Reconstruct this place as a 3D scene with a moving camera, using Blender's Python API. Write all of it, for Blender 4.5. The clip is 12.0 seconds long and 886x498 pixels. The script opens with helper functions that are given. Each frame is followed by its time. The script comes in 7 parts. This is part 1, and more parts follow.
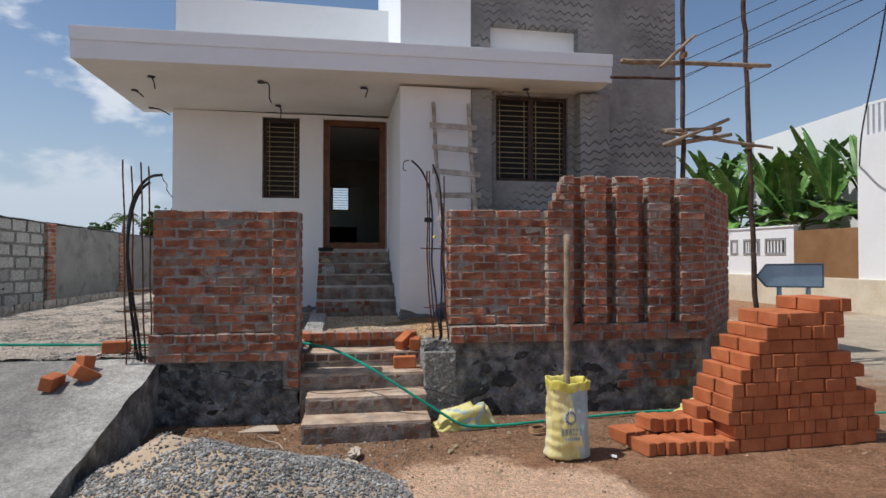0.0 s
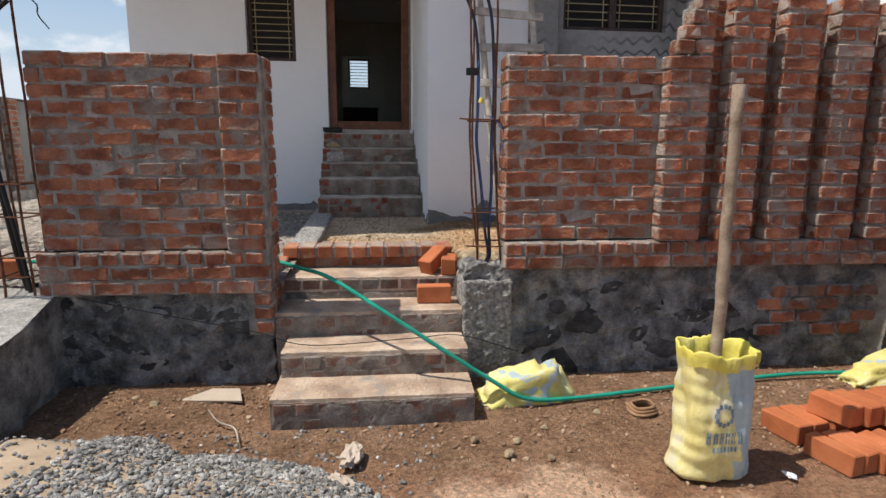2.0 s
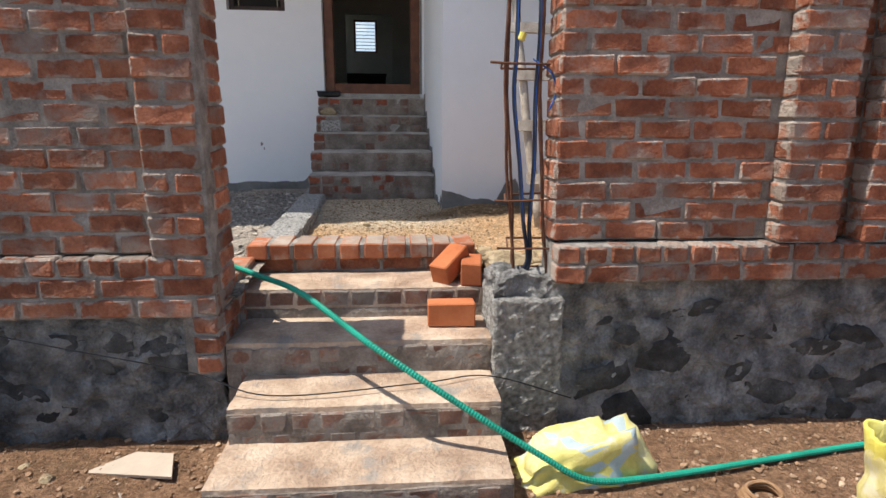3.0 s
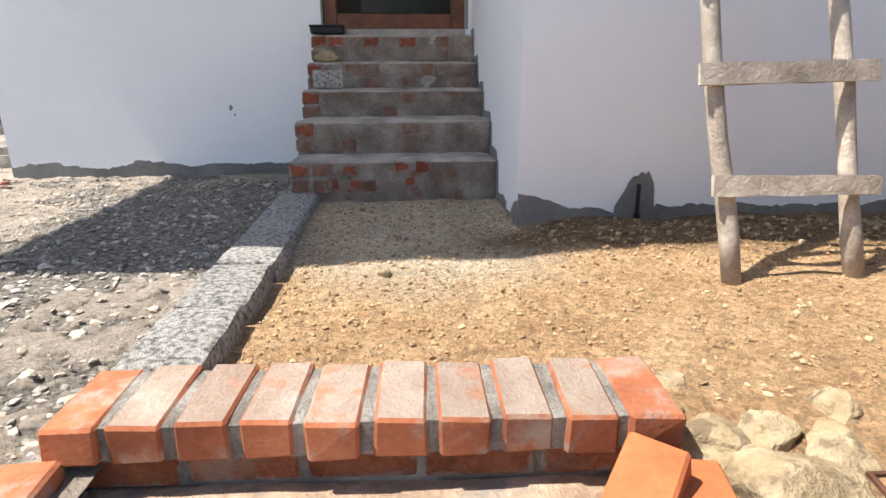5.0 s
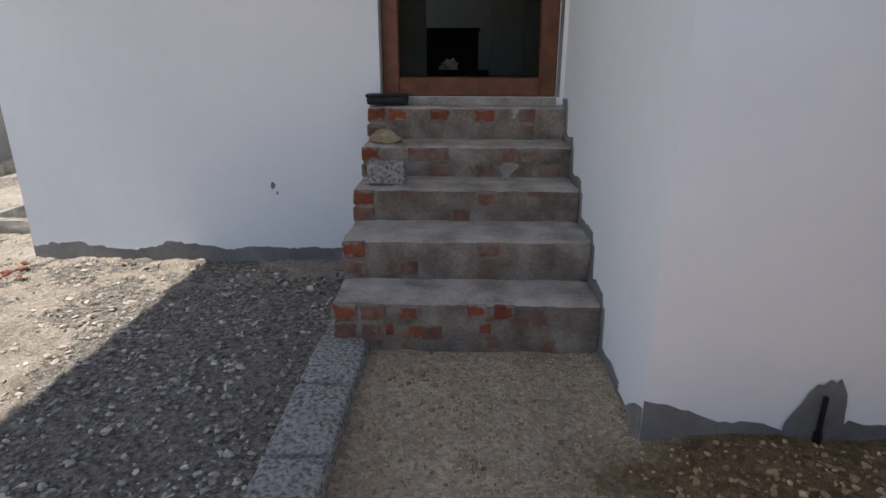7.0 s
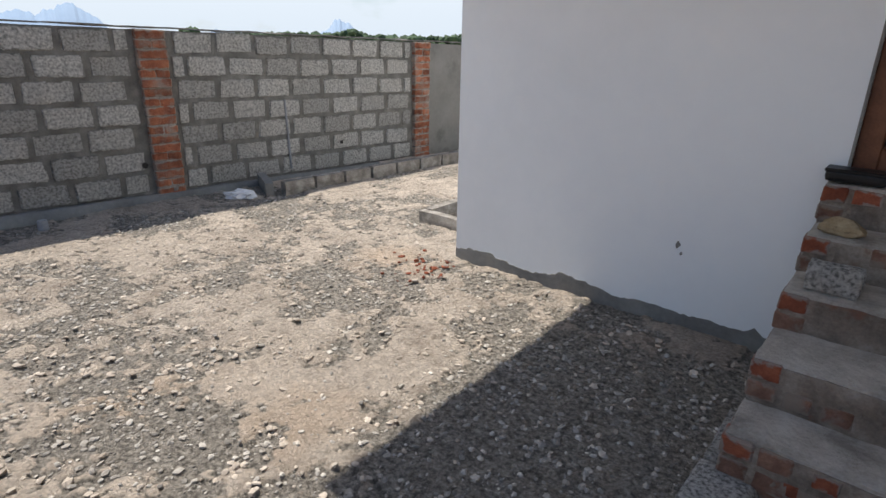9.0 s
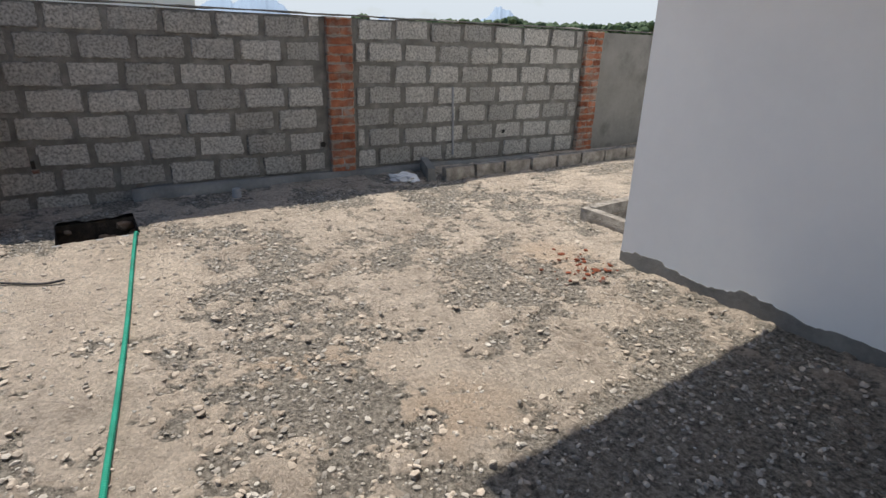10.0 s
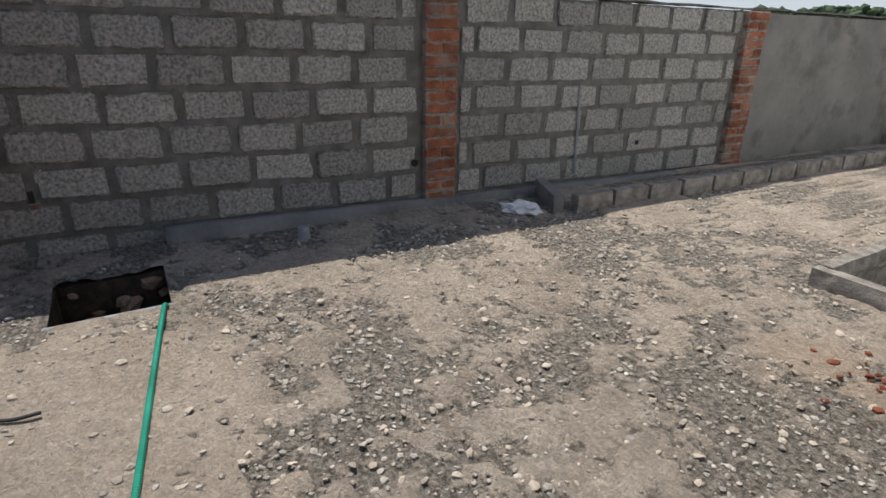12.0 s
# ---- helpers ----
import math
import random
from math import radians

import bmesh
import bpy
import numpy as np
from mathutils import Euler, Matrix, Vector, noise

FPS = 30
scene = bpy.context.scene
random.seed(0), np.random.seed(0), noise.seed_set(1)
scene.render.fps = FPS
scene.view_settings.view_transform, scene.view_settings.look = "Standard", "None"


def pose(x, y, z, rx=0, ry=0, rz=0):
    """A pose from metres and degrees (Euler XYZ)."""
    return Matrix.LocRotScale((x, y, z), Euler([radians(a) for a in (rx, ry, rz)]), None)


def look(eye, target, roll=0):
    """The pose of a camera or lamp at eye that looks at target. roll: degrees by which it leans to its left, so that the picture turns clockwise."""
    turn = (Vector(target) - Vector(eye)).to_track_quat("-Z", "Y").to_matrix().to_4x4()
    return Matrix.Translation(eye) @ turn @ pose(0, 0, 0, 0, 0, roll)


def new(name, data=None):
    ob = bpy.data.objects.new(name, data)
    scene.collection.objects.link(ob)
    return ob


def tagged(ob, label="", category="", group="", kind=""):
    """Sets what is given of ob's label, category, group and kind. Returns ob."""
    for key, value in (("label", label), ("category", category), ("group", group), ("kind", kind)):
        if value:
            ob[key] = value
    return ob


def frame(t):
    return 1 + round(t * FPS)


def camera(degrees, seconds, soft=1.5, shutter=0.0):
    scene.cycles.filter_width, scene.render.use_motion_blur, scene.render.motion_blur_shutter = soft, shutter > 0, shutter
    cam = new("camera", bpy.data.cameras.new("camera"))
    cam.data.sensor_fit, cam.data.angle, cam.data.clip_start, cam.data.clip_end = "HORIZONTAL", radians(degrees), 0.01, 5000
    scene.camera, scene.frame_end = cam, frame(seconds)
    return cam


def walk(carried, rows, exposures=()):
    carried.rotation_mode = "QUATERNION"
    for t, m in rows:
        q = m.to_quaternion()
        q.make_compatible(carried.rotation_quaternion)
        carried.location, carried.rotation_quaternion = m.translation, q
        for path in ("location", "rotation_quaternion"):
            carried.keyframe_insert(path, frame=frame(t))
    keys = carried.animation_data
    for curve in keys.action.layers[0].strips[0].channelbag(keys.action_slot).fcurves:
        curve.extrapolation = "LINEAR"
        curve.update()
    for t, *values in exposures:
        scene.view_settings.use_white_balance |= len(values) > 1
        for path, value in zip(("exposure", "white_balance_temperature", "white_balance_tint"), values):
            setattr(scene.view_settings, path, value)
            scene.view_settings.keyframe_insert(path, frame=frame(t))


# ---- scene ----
cam = camera(75.8, 12.0)
# seconds, place in metres, turn in degrees
PATH = [
    (0.0, 0.0, 0.0, 1.65, 90.8, -0.0, -8.5),
    (0.5, -0.017, 0.464, 1.599, 87.41, -0.22, -7.83),
    (1.0, 0.007, 0.946, 1.598, 84.44, -0.33, -6.95),
    (1.5, 0.117, 1.473, 1.595, 81.25, -0.29, -6.28),
    (2.0, 0.167, 2.045, 1.559, 79.89, -0.3, -5.53),
    (2.5, 0.236, 2.607, 1.519, 78.66, -0.36, -4.9),
    (4.5, 0.159, 4.775, 1.465, 73.86, 0.17, -2.59),
    (5.0, 0.134, 5.268, 1.468, 72.92, 0.28, -2.13),
    (5.5, 0.124, 5.612, 1.628, 72.1, 0.22, -1.88),
    (6.0, 0.08, 5.85, 1.77, 71.63, 0.15, -1.34),
    (6.5, 0.067, 6.045, 1.888, 71.6, 0.08, -0.32),
    (8.5, -0.185, 6.471, 2.265, 70.69, -0.78, 30.96),
    (9.0, -0.213, 6.449, 2.325, 70.03, -0.94, 42.24),
    (9.5, -0.281, 6.403, 2.354, 69.14, -1.19, 51.65),
    (10.0, -0.378, 6.37, 2.331, 68.63, -1.43, 57.13),
    (10.5, -0.703, 6.4, 2.313, 68.28, -1.24, 59.41),
    (11.0, -1.073, 6.462, 2.26, 68.22, -1.09, 61.15),
    (11.5, -1.577, 6.576, 2.18, 68.13, -1.05, 61.83),
    (12.0, -2.144, 6.648, 2.186, 68.12, -0.82, 61.29),
]
walk(cam, [(t, pose(x, y, z, a, b, c)) for t, x, y, z, a, b, c in PATH],
     exposures=[(0.0, -0.28, 6250, 10), (1.0, -0.20, 6450, 10), (1.5, -0.10, 6550, 10), (2.5, 0.28, 6600, 10), (4.5, 0.90, 6550, 10), (5.0, 1.00, 6700, 10), (5.5, 0.75, 6750, 10), (6.5, 0.52, 6650, 10), (8.5, 0.44, 6600, 10), (9.5, 0.10, 6700, 10), (10.5, 0.08, 6850, 10), (12.0, -0.11, 6700, 10)])

# ---- world, sun ----
SUN = Vector((-0.512, -0.03, 1.0)).normalized()
world = bpy.data.worlds.new("sky")
scene.world = world
world.use_nodes = True
wt = world.node_tree
wn, wl = wt.nodes, wt.links
wn.clear()
sky = wn.new("ShaderNodeTexSky")
sky.sky_type = "NISHITA"
sky.sun_disc = False
sky.sun_elevation = math.asin(SUN.z)
sky.sun_rotation = math.atan2(SUN.x, SUN.y)
sky.air_density, sky.dust_density, sky.ozone_density = 1.0, 0.9, 1.6
geo = wn.new("ShaderNodeTexCoord")
sepw = wn.new("ShaderNodeSeparateXYZ")
wl.new(geo.outputs["Generated"], sepw.inputs[0])
stretch = wn.new("ShaderNodeMapping")
stretch.inputs["Scale"].default_value = (1.0, 1.0, 1.9)
wl.new(geo.outputs["Generated"], stretch.inputs["Vector"])
cn = wn.new("ShaderNodeTexNoise")
cn.inputs["Scale"].default_value, cn.inputs["Detail"].default_value, cn.inputs["Roughness"].default_value = 4.2, 9.0, 0.56
wl.new(stretch.outputs[0], cn.inputs["Vector"])
low = wn.new("ShaderNodeMapRange")
low.inputs["From Min"].default_value, low.inputs["From Max"].default_value = 0.02, 0.75
low.inputs["To Min"].default_value, low.inputs["To Max"].default_value = 0.10, -0.13
wl.new(sepw.outputs["Z"], low.inputs["Value"])
side = wn.new("ShaderNodeMath")
side.operation = "MULTIPLY_ADD"
side.inputs[1].default_value, side.inputs[2].default_value = -0.15, 0.0
wl.new(sepw.outputs["X"], side.inputs[0])
add1 = wn.new("ShaderNodeMath")
wl.new(cn.outputs["Fac"], add1.inputs[0])
wl.new(low.outputs[0], add1.inputs[1])
add2 = wn.new("ShaderNodeMath")
wl.new(add1.outputs[0], add2.inputs[0])
wl.new(side.outputs[0], add2.inputs[1])
cr = wn.new("ShaderNodeMapRange")
cr.interpolation_type = "SMOOTHSTEP"
cr.inputs["From Min"].default_value, cr.inputs["From Max"].default_value = 0.56, 0.66
cr.inputs["To Max"].default_value = 0.97
wl.new(add2.outputs[0], cr.inputs["Value"])
cmix = wn.new("ShaderNodeMix")
cmix.data_type = "RGBA"
wl.new(cr.outputs[0], cmix.inputs[0])
wl.new(sky.outputs[0], cmix.inputs[6])
cmix.inputs[7].default_value = (7.5, 7.8, 8.2, 1)
haze = wn.new("ShaderNodeMapRange")
haze.interpolation_type = "SMOOTHSTEP"
haze.inputs["From Min"].default_value, haze.inputs["From Max"].default_value = -0.02, 0.36
haze.inputs["To Min"].default_value, haze.inputs["To Max"].default_value = 0.78, 0.0
wl.new(sepw.outputs["Z"], haze.inputs["Value"])
hmix = wn.new("ShaderNodeMix")
hmix.data_type = "RGBA"
wl.new(haze.outputs[0], hmix.inputs[0])
wl.new(cmix.outputs[2], hmix.inputs[6])
hmix.inputs[7].default_value = (4.4, 5.2, 6.1, 1)
bg = wn.new("ShaderNodeBackground")
bg.inputs["Strength"].default_value = 0.124
wl.new(hmix.outputs[2], bg.inputs["Color"])
wo = wn.new("ShaderNodeOutputWorld")
wl.new(bg.outputs[0], wo.inputs["Surface"])
sun = new("sun", bpy.data.lights.new("sun", "SUN"))
sun.data.energy, sun.data.angle, sun.data.color = 4.8, radians(0.53), (1.0, 0.95, 0.87)
sun.matrix_world = look(SUN * 60, (0, 0, 0))


# ---- materials ----
def surf(name, cols, scale=3.0, rough=0.9, bump=0.3, bscale=60.0, vary=0.0, metal=0.0, spread=0.5, spots=None, island=False, dist=0.01, detail=6.0, smear=None):
    """A surface of three colours mixed by coarse and fine noise, with fine relief; vary: random lightness from piece to piece."""
    m = bpy.data.materials.new(name)
    m.use_nodes = True
    nt = m.node_tree
    n, l = nt.nodes, nt.links
    b = n["Principled BSDF"]
    b.inputs["Roughness"].default_value, b.inputs["Metallic"].default_value = rough, metal
    if "Specular IOR Level" in b.inputs:
        b.inputs["Specular IOR Level"].default_value = 0.3
    g = n.new("ShaderNodeNewGeometry")
    vec = g.outputs["Position"]
    big = n.new("ShaderNodeTexNoise")
    big.inputs["Scale"].default_value, big.inputs["Detail"].default_value = scale, detail
    l.new(vec, big.inputs["Vector"])
    fine = n.new("ShaderNodeTexNoise")
    fine.inputs["Scale"].default_value, fine.inputs["Detail"].default_value, fine.inputs["Roughness"].default_value = scale * 9, 6, 0.65
    l.new(vec, fine.inputs["Vector"])
    mix = n.new("ShaderNodeMath")
    mix.operation = "MULTIPLY_ADD"
    l.new(fine.outputs["Fac"], mix.inputs[0])
    mix.inputs[1].default_value = 0.45
    l.new(big.outputs["Fac"], mix.inputs[2])
    ramp = n.new("ShaderNodeValToRGB")
    c = ramp.color_ramp
    c.elements[0].position, c.elements[1].position = 0.725 - spread / 2, 0.725 + spread / 2
    c.elements[0].color, c.elements[1].color = (*cols[0], 1), (*cols[2], 1)
    e = c.elements.new(0.725)
    e.color = (*cols[1], 1)
    l.new(mix.outputs[0], ramp.inputs["Fac"])
    out = ramp.outputs["Color"]
    if spots:
        col, sc, lo, hi = spots
        sp = n.new("ShaderNodeTexNoise")
        sp.inputs["Scale"].default_value, sp.inputs["Detail"].default_value, sp.inputs["Roughness"].default_value = sc, 8, 0.6
        l.new(vec, sp.inputs["Vector"])
        mr = n.new("ShaderNodeMapRange")
        mr.interpolation_type = "SMOOTHSTEP"
        mr.inputs["From Min"].default_value, mr.inputs["From Max"].default_value = lo, hi
        l.new(sp.outputs["Fac"], mr.inputs["Value"])
        mm = n.new("ShaderNodeMix")
        mm.data_type = "RGBA"
        l.new(mr.outputs[0], mm.inputs[0])
        l.new(out, mm.inputs[6])
        mm.inputs[7].default_value = (*col, 1)
        out = mm.outputs[2]
    if smear:
        # mortar dragged over the rim of each brick: the joint's colour creeps in from its edges
        scol, sw, sl, sh_ = smear
        tc = n.new("ShaderNodeTexCoord")
        sx_ = n.new("ShaderNodeSeparateXYZ")
        l.new(tc.outputs["Generated"], sx_.inputs[0])
        ds = []
        for ax, size in (("X", sl), ("Z", sh_)):
            q1 = n.new("ShaderNodeMath")
            q1.operation = "SUBTRACT"
            l.new(sx_.outputs[ax], q1.inputs[0])
            q1.inputs[1].default_value = 0.5
            q2 = n.new("ShaderNodeMath")
            q2.operation = "ABSOLUTE"
            l.new(q1.outputs[0], q2.inputs[0])
            q3 = n.new("ShaderNodeMath")
            q3.operation = "MULTIPLY_ADD"
            l.new(q2.outputs[0], q3.inputs[0])
            q3.inputs[1].default_value, q3.inputs[2].default_value = -size, size / 2
            ds.append(q3.outputs[0])
        dm = n.new("ShaderNodeMath")
        dm.operation = "MINIMUM"
        l.new(ds[0], dm.inputs[0])
        l.new(ds[1], dm.inputs[1])
        sn = n.new("ShaderNodeTexNoise")
        sn.inputs["Scale"].default_value, sn.inputs["Detail"].default_value, sn.inputs["Roughness"].default_value = 13, 7, 0.62
        l.new(vec, sn.inputs["Vector"])
        da = n.new("ShaderNodeMath")
        da.operation = "MULTIPLY_ADD"
        l.new(sn.outputs["Fac"], da.inputs[0])
        da.inputs[1].default_value = 0.09
        l.new(dm.outputs[0], da.inputs[2])
        sr = n.new("ShaderNodeMapRange")
        sr.interpolation_type = "SMOOTHSTEP"
        sr.inputs["From Min"].default_value, sr.inputs["From Max"].default_value = 0.045 + sw * 0.2, 0.045 + sw
        sr.inputs["To Min"].default_value, sr.inputs["To Max"].default_value = 0.85, 0.0
        l.new(da.outputs[0], sr.inputs["Value"])
        sm = n.new("ShaderNodeMix")
        sm.data_type = "RGBA"
        l.new(sr.outputs[0], sm.inputs[0])
        l.new(out, sm.inputs[6])
        sm.inputs[7].default_value = (*scol, 1)
        out = sm.outputs[2]
    if vary:
        if island:
            rnd = g.outputs["Random Per Island"]
        else:
            oi = n.new("ShaderNodeObjectInfo")
            rnd = oi.outputs["Random"]
        vr = n.new("ShaderNodeMapRange")
        vr.inputs["To Min"].default_value, vr.inputs["To Max"].default_value = 1 - vary, 1 + vary
        l.new(rnd, vr.inputs["Value"])
        hs = n.new("ShaderNodeHueSaturation")
        l.new(vr.outputs[0], hs.inputs["Value"])
        l.new(out, hs.inputs["Color"])
        out = hs.outputs["Color"]
    l.new(out, b.inputs["Base Color"])
    if bump:
        bn = n.new("ShaderNodeTexNoise")
        bn.inputs["Scale"].default_value, bn.inputs["Detail"].default_value, bn.inputs["Roughness"].default_value = bscale, 8, 0.65
        l.new(vec, bn.inputs["Vector"])
        bp = n.new("ShaderNodeBump")
        bp.inputs["Strength"].default_value, bp.inputs["Distance"].default_value = bump, dist
        l.new(bn.outputs["Fac"], bp.inputs["Height"])
        l.new(bp.outputs[0], b.inputs["Normal"])
    return m


M_white = surf("white_wall_paint", [(0.74, 0.775, 0.805), (0.79, 0.82, 0.845), (0.825, 0.85, 0.865)], 0.9, 0.75, 0.14, 14, spread=0.6, dist=0.008)
M_soffit = surf("soffit_paint", [(0.70, 0.69, 0.66), (0.76, 0.75, 0.72), (0.80, 0.79, 0.76)], 1.2, 0.8, 0.08, 20)
M_brick = surf("wall_brick", [(0.165, 0.058, 0.035), (0.335, 0.119, 0.064), (0.50, 0.205, 0.114)], 8, 0.94, 1.0, 55, vary=0.28, spots=((0.31, 0.252, 0.213), 4.5, 0.48, 0.70), dist=0.025, spread=0.46, smear=((0.38, 0.33, 0.283), 0.014, 0.226, 0.08))
M_stepbrick = surf("cement_smeared_brick", [(0.13, 0.070, 0.050), (0.225, 0.122, 0.087), (0.34, 0.20, 0.145)], 9, 0.95, 0.9, 60, vary=0.15, spots=((0.27, 0.225, 0.187), 6, 0.48, 0.62), dist=0.015, smear=((0.27, 0.228, 0.192), 0.016, 0.112, 0.076))
M_bare = surf("bare_orange_brick", [(0.15, 0.044, 0.026), (0.24, 0.073, 0.04), (0.34, 0.115, 0.062)], 12, 0.94, 0.8, 60, vary=0.2, dist=0.012, smear=((0.26, 0.235, 0.21), 0.012, 0.112, 0.066))
M_brick_dry = surf("dry_wall_brick", [(0.25, 0.085, 0.045), (0.38, 0.13, 0.062), (0.47, 0.19, 0.10)], 7, 0.95, 0.6, 80, vary=0.2, spots=((0.35, 0.265, 0.21), 8, 0.48, 0.64), dist=0.01)
M_fresh = surf("fresh_brick", [(0.33, 0.095, 0.036), (0.43, 0.135, 0.052), (0.50, 0.175, 0.075)], 6, 0.9, 0.35, 110, vary=0.12, dist=0.005)
M_mortar = surf("mortar", [(0.18, 0.164, 0.146), (0.31, 0.285, 0.255), (0.47, 0.435, 0.395)], 11, 0.97, 1.0, 60, dist=0.025, spread=0.42)
M_cement = surf("cement_plaster", [(0.13, 0.13, 0.125), (0.20, 0.198, 0.19), (0.27, 0.265, 0.25)], 3.0, 0.95, 0.5, 45, dist=0.012)
M_plinth = surf("rubble_plinth_cement", [(0.095, 0.093, 0.090), (0.27, 0.264, 0.253), (0.54, 0.53, 0.505)], 8.0, 0.95, 1.0, 24, spread=0.48, spots=((0.085, 0.084, 0.082), 5.5, 0.55, 0.72), dist=0.07, detail=12)
M_basalt = surf("dark_plinth_stone", [(0.035, 0.035, 0.036), (0.085, 0.084, 0.081), (0.19, 0.186, 0.178)], 11, 0.92, 1.0, 34, vary=0.3, dist=0.04)
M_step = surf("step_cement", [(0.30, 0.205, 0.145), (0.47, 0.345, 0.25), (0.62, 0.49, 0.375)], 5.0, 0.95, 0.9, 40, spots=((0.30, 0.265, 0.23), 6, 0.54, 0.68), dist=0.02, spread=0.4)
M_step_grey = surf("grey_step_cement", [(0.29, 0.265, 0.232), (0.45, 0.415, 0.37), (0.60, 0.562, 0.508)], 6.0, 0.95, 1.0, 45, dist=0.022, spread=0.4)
M_block = surf("concrete_block", [(0.225, 0.218, 0.203), (0.46, 0.446, 0.415), (0.66, 0.64, 0.60)], 48, 0.97, 1.0, 95, vary=0.20, dist=0.03, spread=0.40, detail=3.0, smear=((0.20, 0.193, 0.178), 0.016, 0.40, 0.197))
M_blockm = surf("block_mortar", [(0.125, 0.12, 0.110), (0.19, 0.183, 0.168), (0.28, 0.27, 0.25)], 9, 0.97, 1.0, 50, dist=0.02)
M_plaster = surf("smooth_grey_plaster", [(0.18, 0.174, 0.163), (0.228, 0.221, 0.207), (0.275, 0.267, 0.25)], 1.8, 0.9, 0.4, 30, dist=0.008, spots=((0.15, 0.145, 0.134), 2.2, 0.52, 0.68))
M_kerb = surf("kerb_block", [(0.17, 0.165, 0.155), (0.47, 0.457, 0.432), (0.64, 0.625, 0.595)], 60, 0.97, 1.0, 90, vary=0.1, dist=0.035, spread=0.34, detail=3.0)
M_stone = surf("crushed_stone", [(0.115, 0.112, 0.104), (0.24, 0.233, 0.218), (0.47, 0.455, 0.425)], 14, 0.88, 0.3, 80, vary=0.55, island=True)
M_pebble = surf("yard_pebble", [(0.22, 0.202, 0.178), (0.35, 0.325, 0.29), (0.56, 0.525, 0.475)], 9, 0.92, 0.3, 80, vary=0.36, island=True)
M_crumb = surf("crust_crumb", [(0.30, 0.255, 0.208), (0.44, 0.38, 0.318), (0.58, 0.51, 0.435)], 9, 0.96, 0.4, 80, vary=0.25, island=True)
M_soilstone = surf("soil_clod", [(0.21, 0.132, 0.072), (0.35, 0.235, 0.13), (0.51, 0.39, 0.26)], 8, 0.95, 0.3, 80, vary=0.32, island=True)
M_sand = surf("sand", [(0.30, 0.22, 0.15), (0.42, 0.32, 0.22), (0.50, 0.39, 0.28)], 5, 0.97, 0.6, 120)
M_rust = surf("rusty_steel", [(0.07, 0.035, 0.025), (0.14, 0.065, 0.04), (0.23, 0.11, 0.065)], 14, 0.85, 0.5, 150, metal=0.3)
M_oldwood = surf("weathered_wood", [(0.25, 0.21, 0.17), (0.41, 0.355, 0.295), (0.58, 0.52, 0.445)], 10, 0.9, 0.6, 60, vary=0.15)
M_pole = surf("barked_pole_wood", [(0.15, 0.11, 0.075), (0.29, 0.22, 0.155), (0.44, 0.35, 0.26)], 9, 0.88, 0.8, 40)
M_darkpole = surf("dark_scaffold_wood", [(0.035, 0.022, 0.018), (0.075, 0.045, 0.034), (0.14, 0.085, 0.06)], 9, 0.85, 0.7, 50)
M_windark = surf("dark_window_timber", [(0.035, 0.024, 0.02), (0.06, 0.04, 0.032), (0.09, 0.06, 0.047)], 9, 0.6, 0.25, 60)
M_sackblue = surf("pale_blue_sack_print", [(0.30, 0.38, 0.40), (0.39, 0.47, 0.48), (0.47, 0.54, 0.52)], 7, 0.6, 0.35, 160, spots=((0.62, 0.55, 0.24), 9, 0.64, 0.74))
M_door = surf("stained_timber", [(0.085, 0.034, 0.018), (0.14, 0.056, 0.029), (0.20, 0.085, 0.044)], 9, 0.45, 0.25, 60)
M_black = surf("black_plastic", [(0.008, 0.008, 0.009), (0.012, 0.012, 0.013), (0.02, 0.02, 0.021)], 8, 0.4, 0.1, 60)
# Blue of the loose wire, and of the highlight drawn on the conduits.
M_blue = surf("blue_plastic_and_sheen", [(0.012, 0.06, 0.22), (0.016, 0.08, 0.30), (0.024, 0.11, 0.38)], 8, 0.35, 0.1, 60)
M_hose = surf("green_hose", [(0.008, 0.20, 0.135), (0.012, 0.27, 0.185), (0.02, 0.34, 0.24)], 6, 0.38, 0.15, 60)
M_hosepale = surf("green_yellow_tub", [(0.10, 0.22, 0.13), (0.25, 0.33, 0.18), (0.52, 0.47, 0.22)], 4, 0.6, 0.2, 80)
M_pvc = surf("grey_pvc", [(0.22, 0.23, 0.25), (0.28, 0.29, 0.31), (0.34, 0.35, 0.36)], 6, 0.5, 0.1, 60)
M_sack = surf("woven_plastic_sack", [(0.54, 0.45, 0.15), (0.67, 0.59, 0.25), (0.76, 0.71, 0.43)], 6, 0.55, 0.4, 120, spots=((0.68, 0.63, 0.45), 8, 0.52, 0.66))
M_sackyellow = surf("crumpled_yellow_sack", [(0.52, 0.45, 0.12), (0.64, 0.57, 0.19), (0.74, 0.69, 0.40)], 6, 0.6, 0.4, 120, spots=((0.62, 0.60, 0.46), 9, 0.56, 0.66))
M_sackrim = surf("yellow_sack_rim", [(0.56, 0.47, 0.07), (0.68, 0.59, 0.12), (0.76, 0.69, 0.24)], 7, 0.55, 0.5, 60)
M_ink = surf("printed_ink", [(0.12, 0.18, 0.24), (0.17, 0.24, 0.30), (0.24, 0.31, 0.36)], 20, 0.6, 0.1, 60)
M_polybag = surf("white_polythene", [(0.62, 0.62, 0.63), (0.72, 0.72, 0.73), (0.80, 0.80, 0.80)], 9, 0.4, 0.3, 50)
M_tilebit = surf("broken_tile", [(0.40, 0.33, 0.26), (0.46, 0.38, 0.30), (0.52, 0.44, 0.36)], 5, 0.6, 0.1, 60)
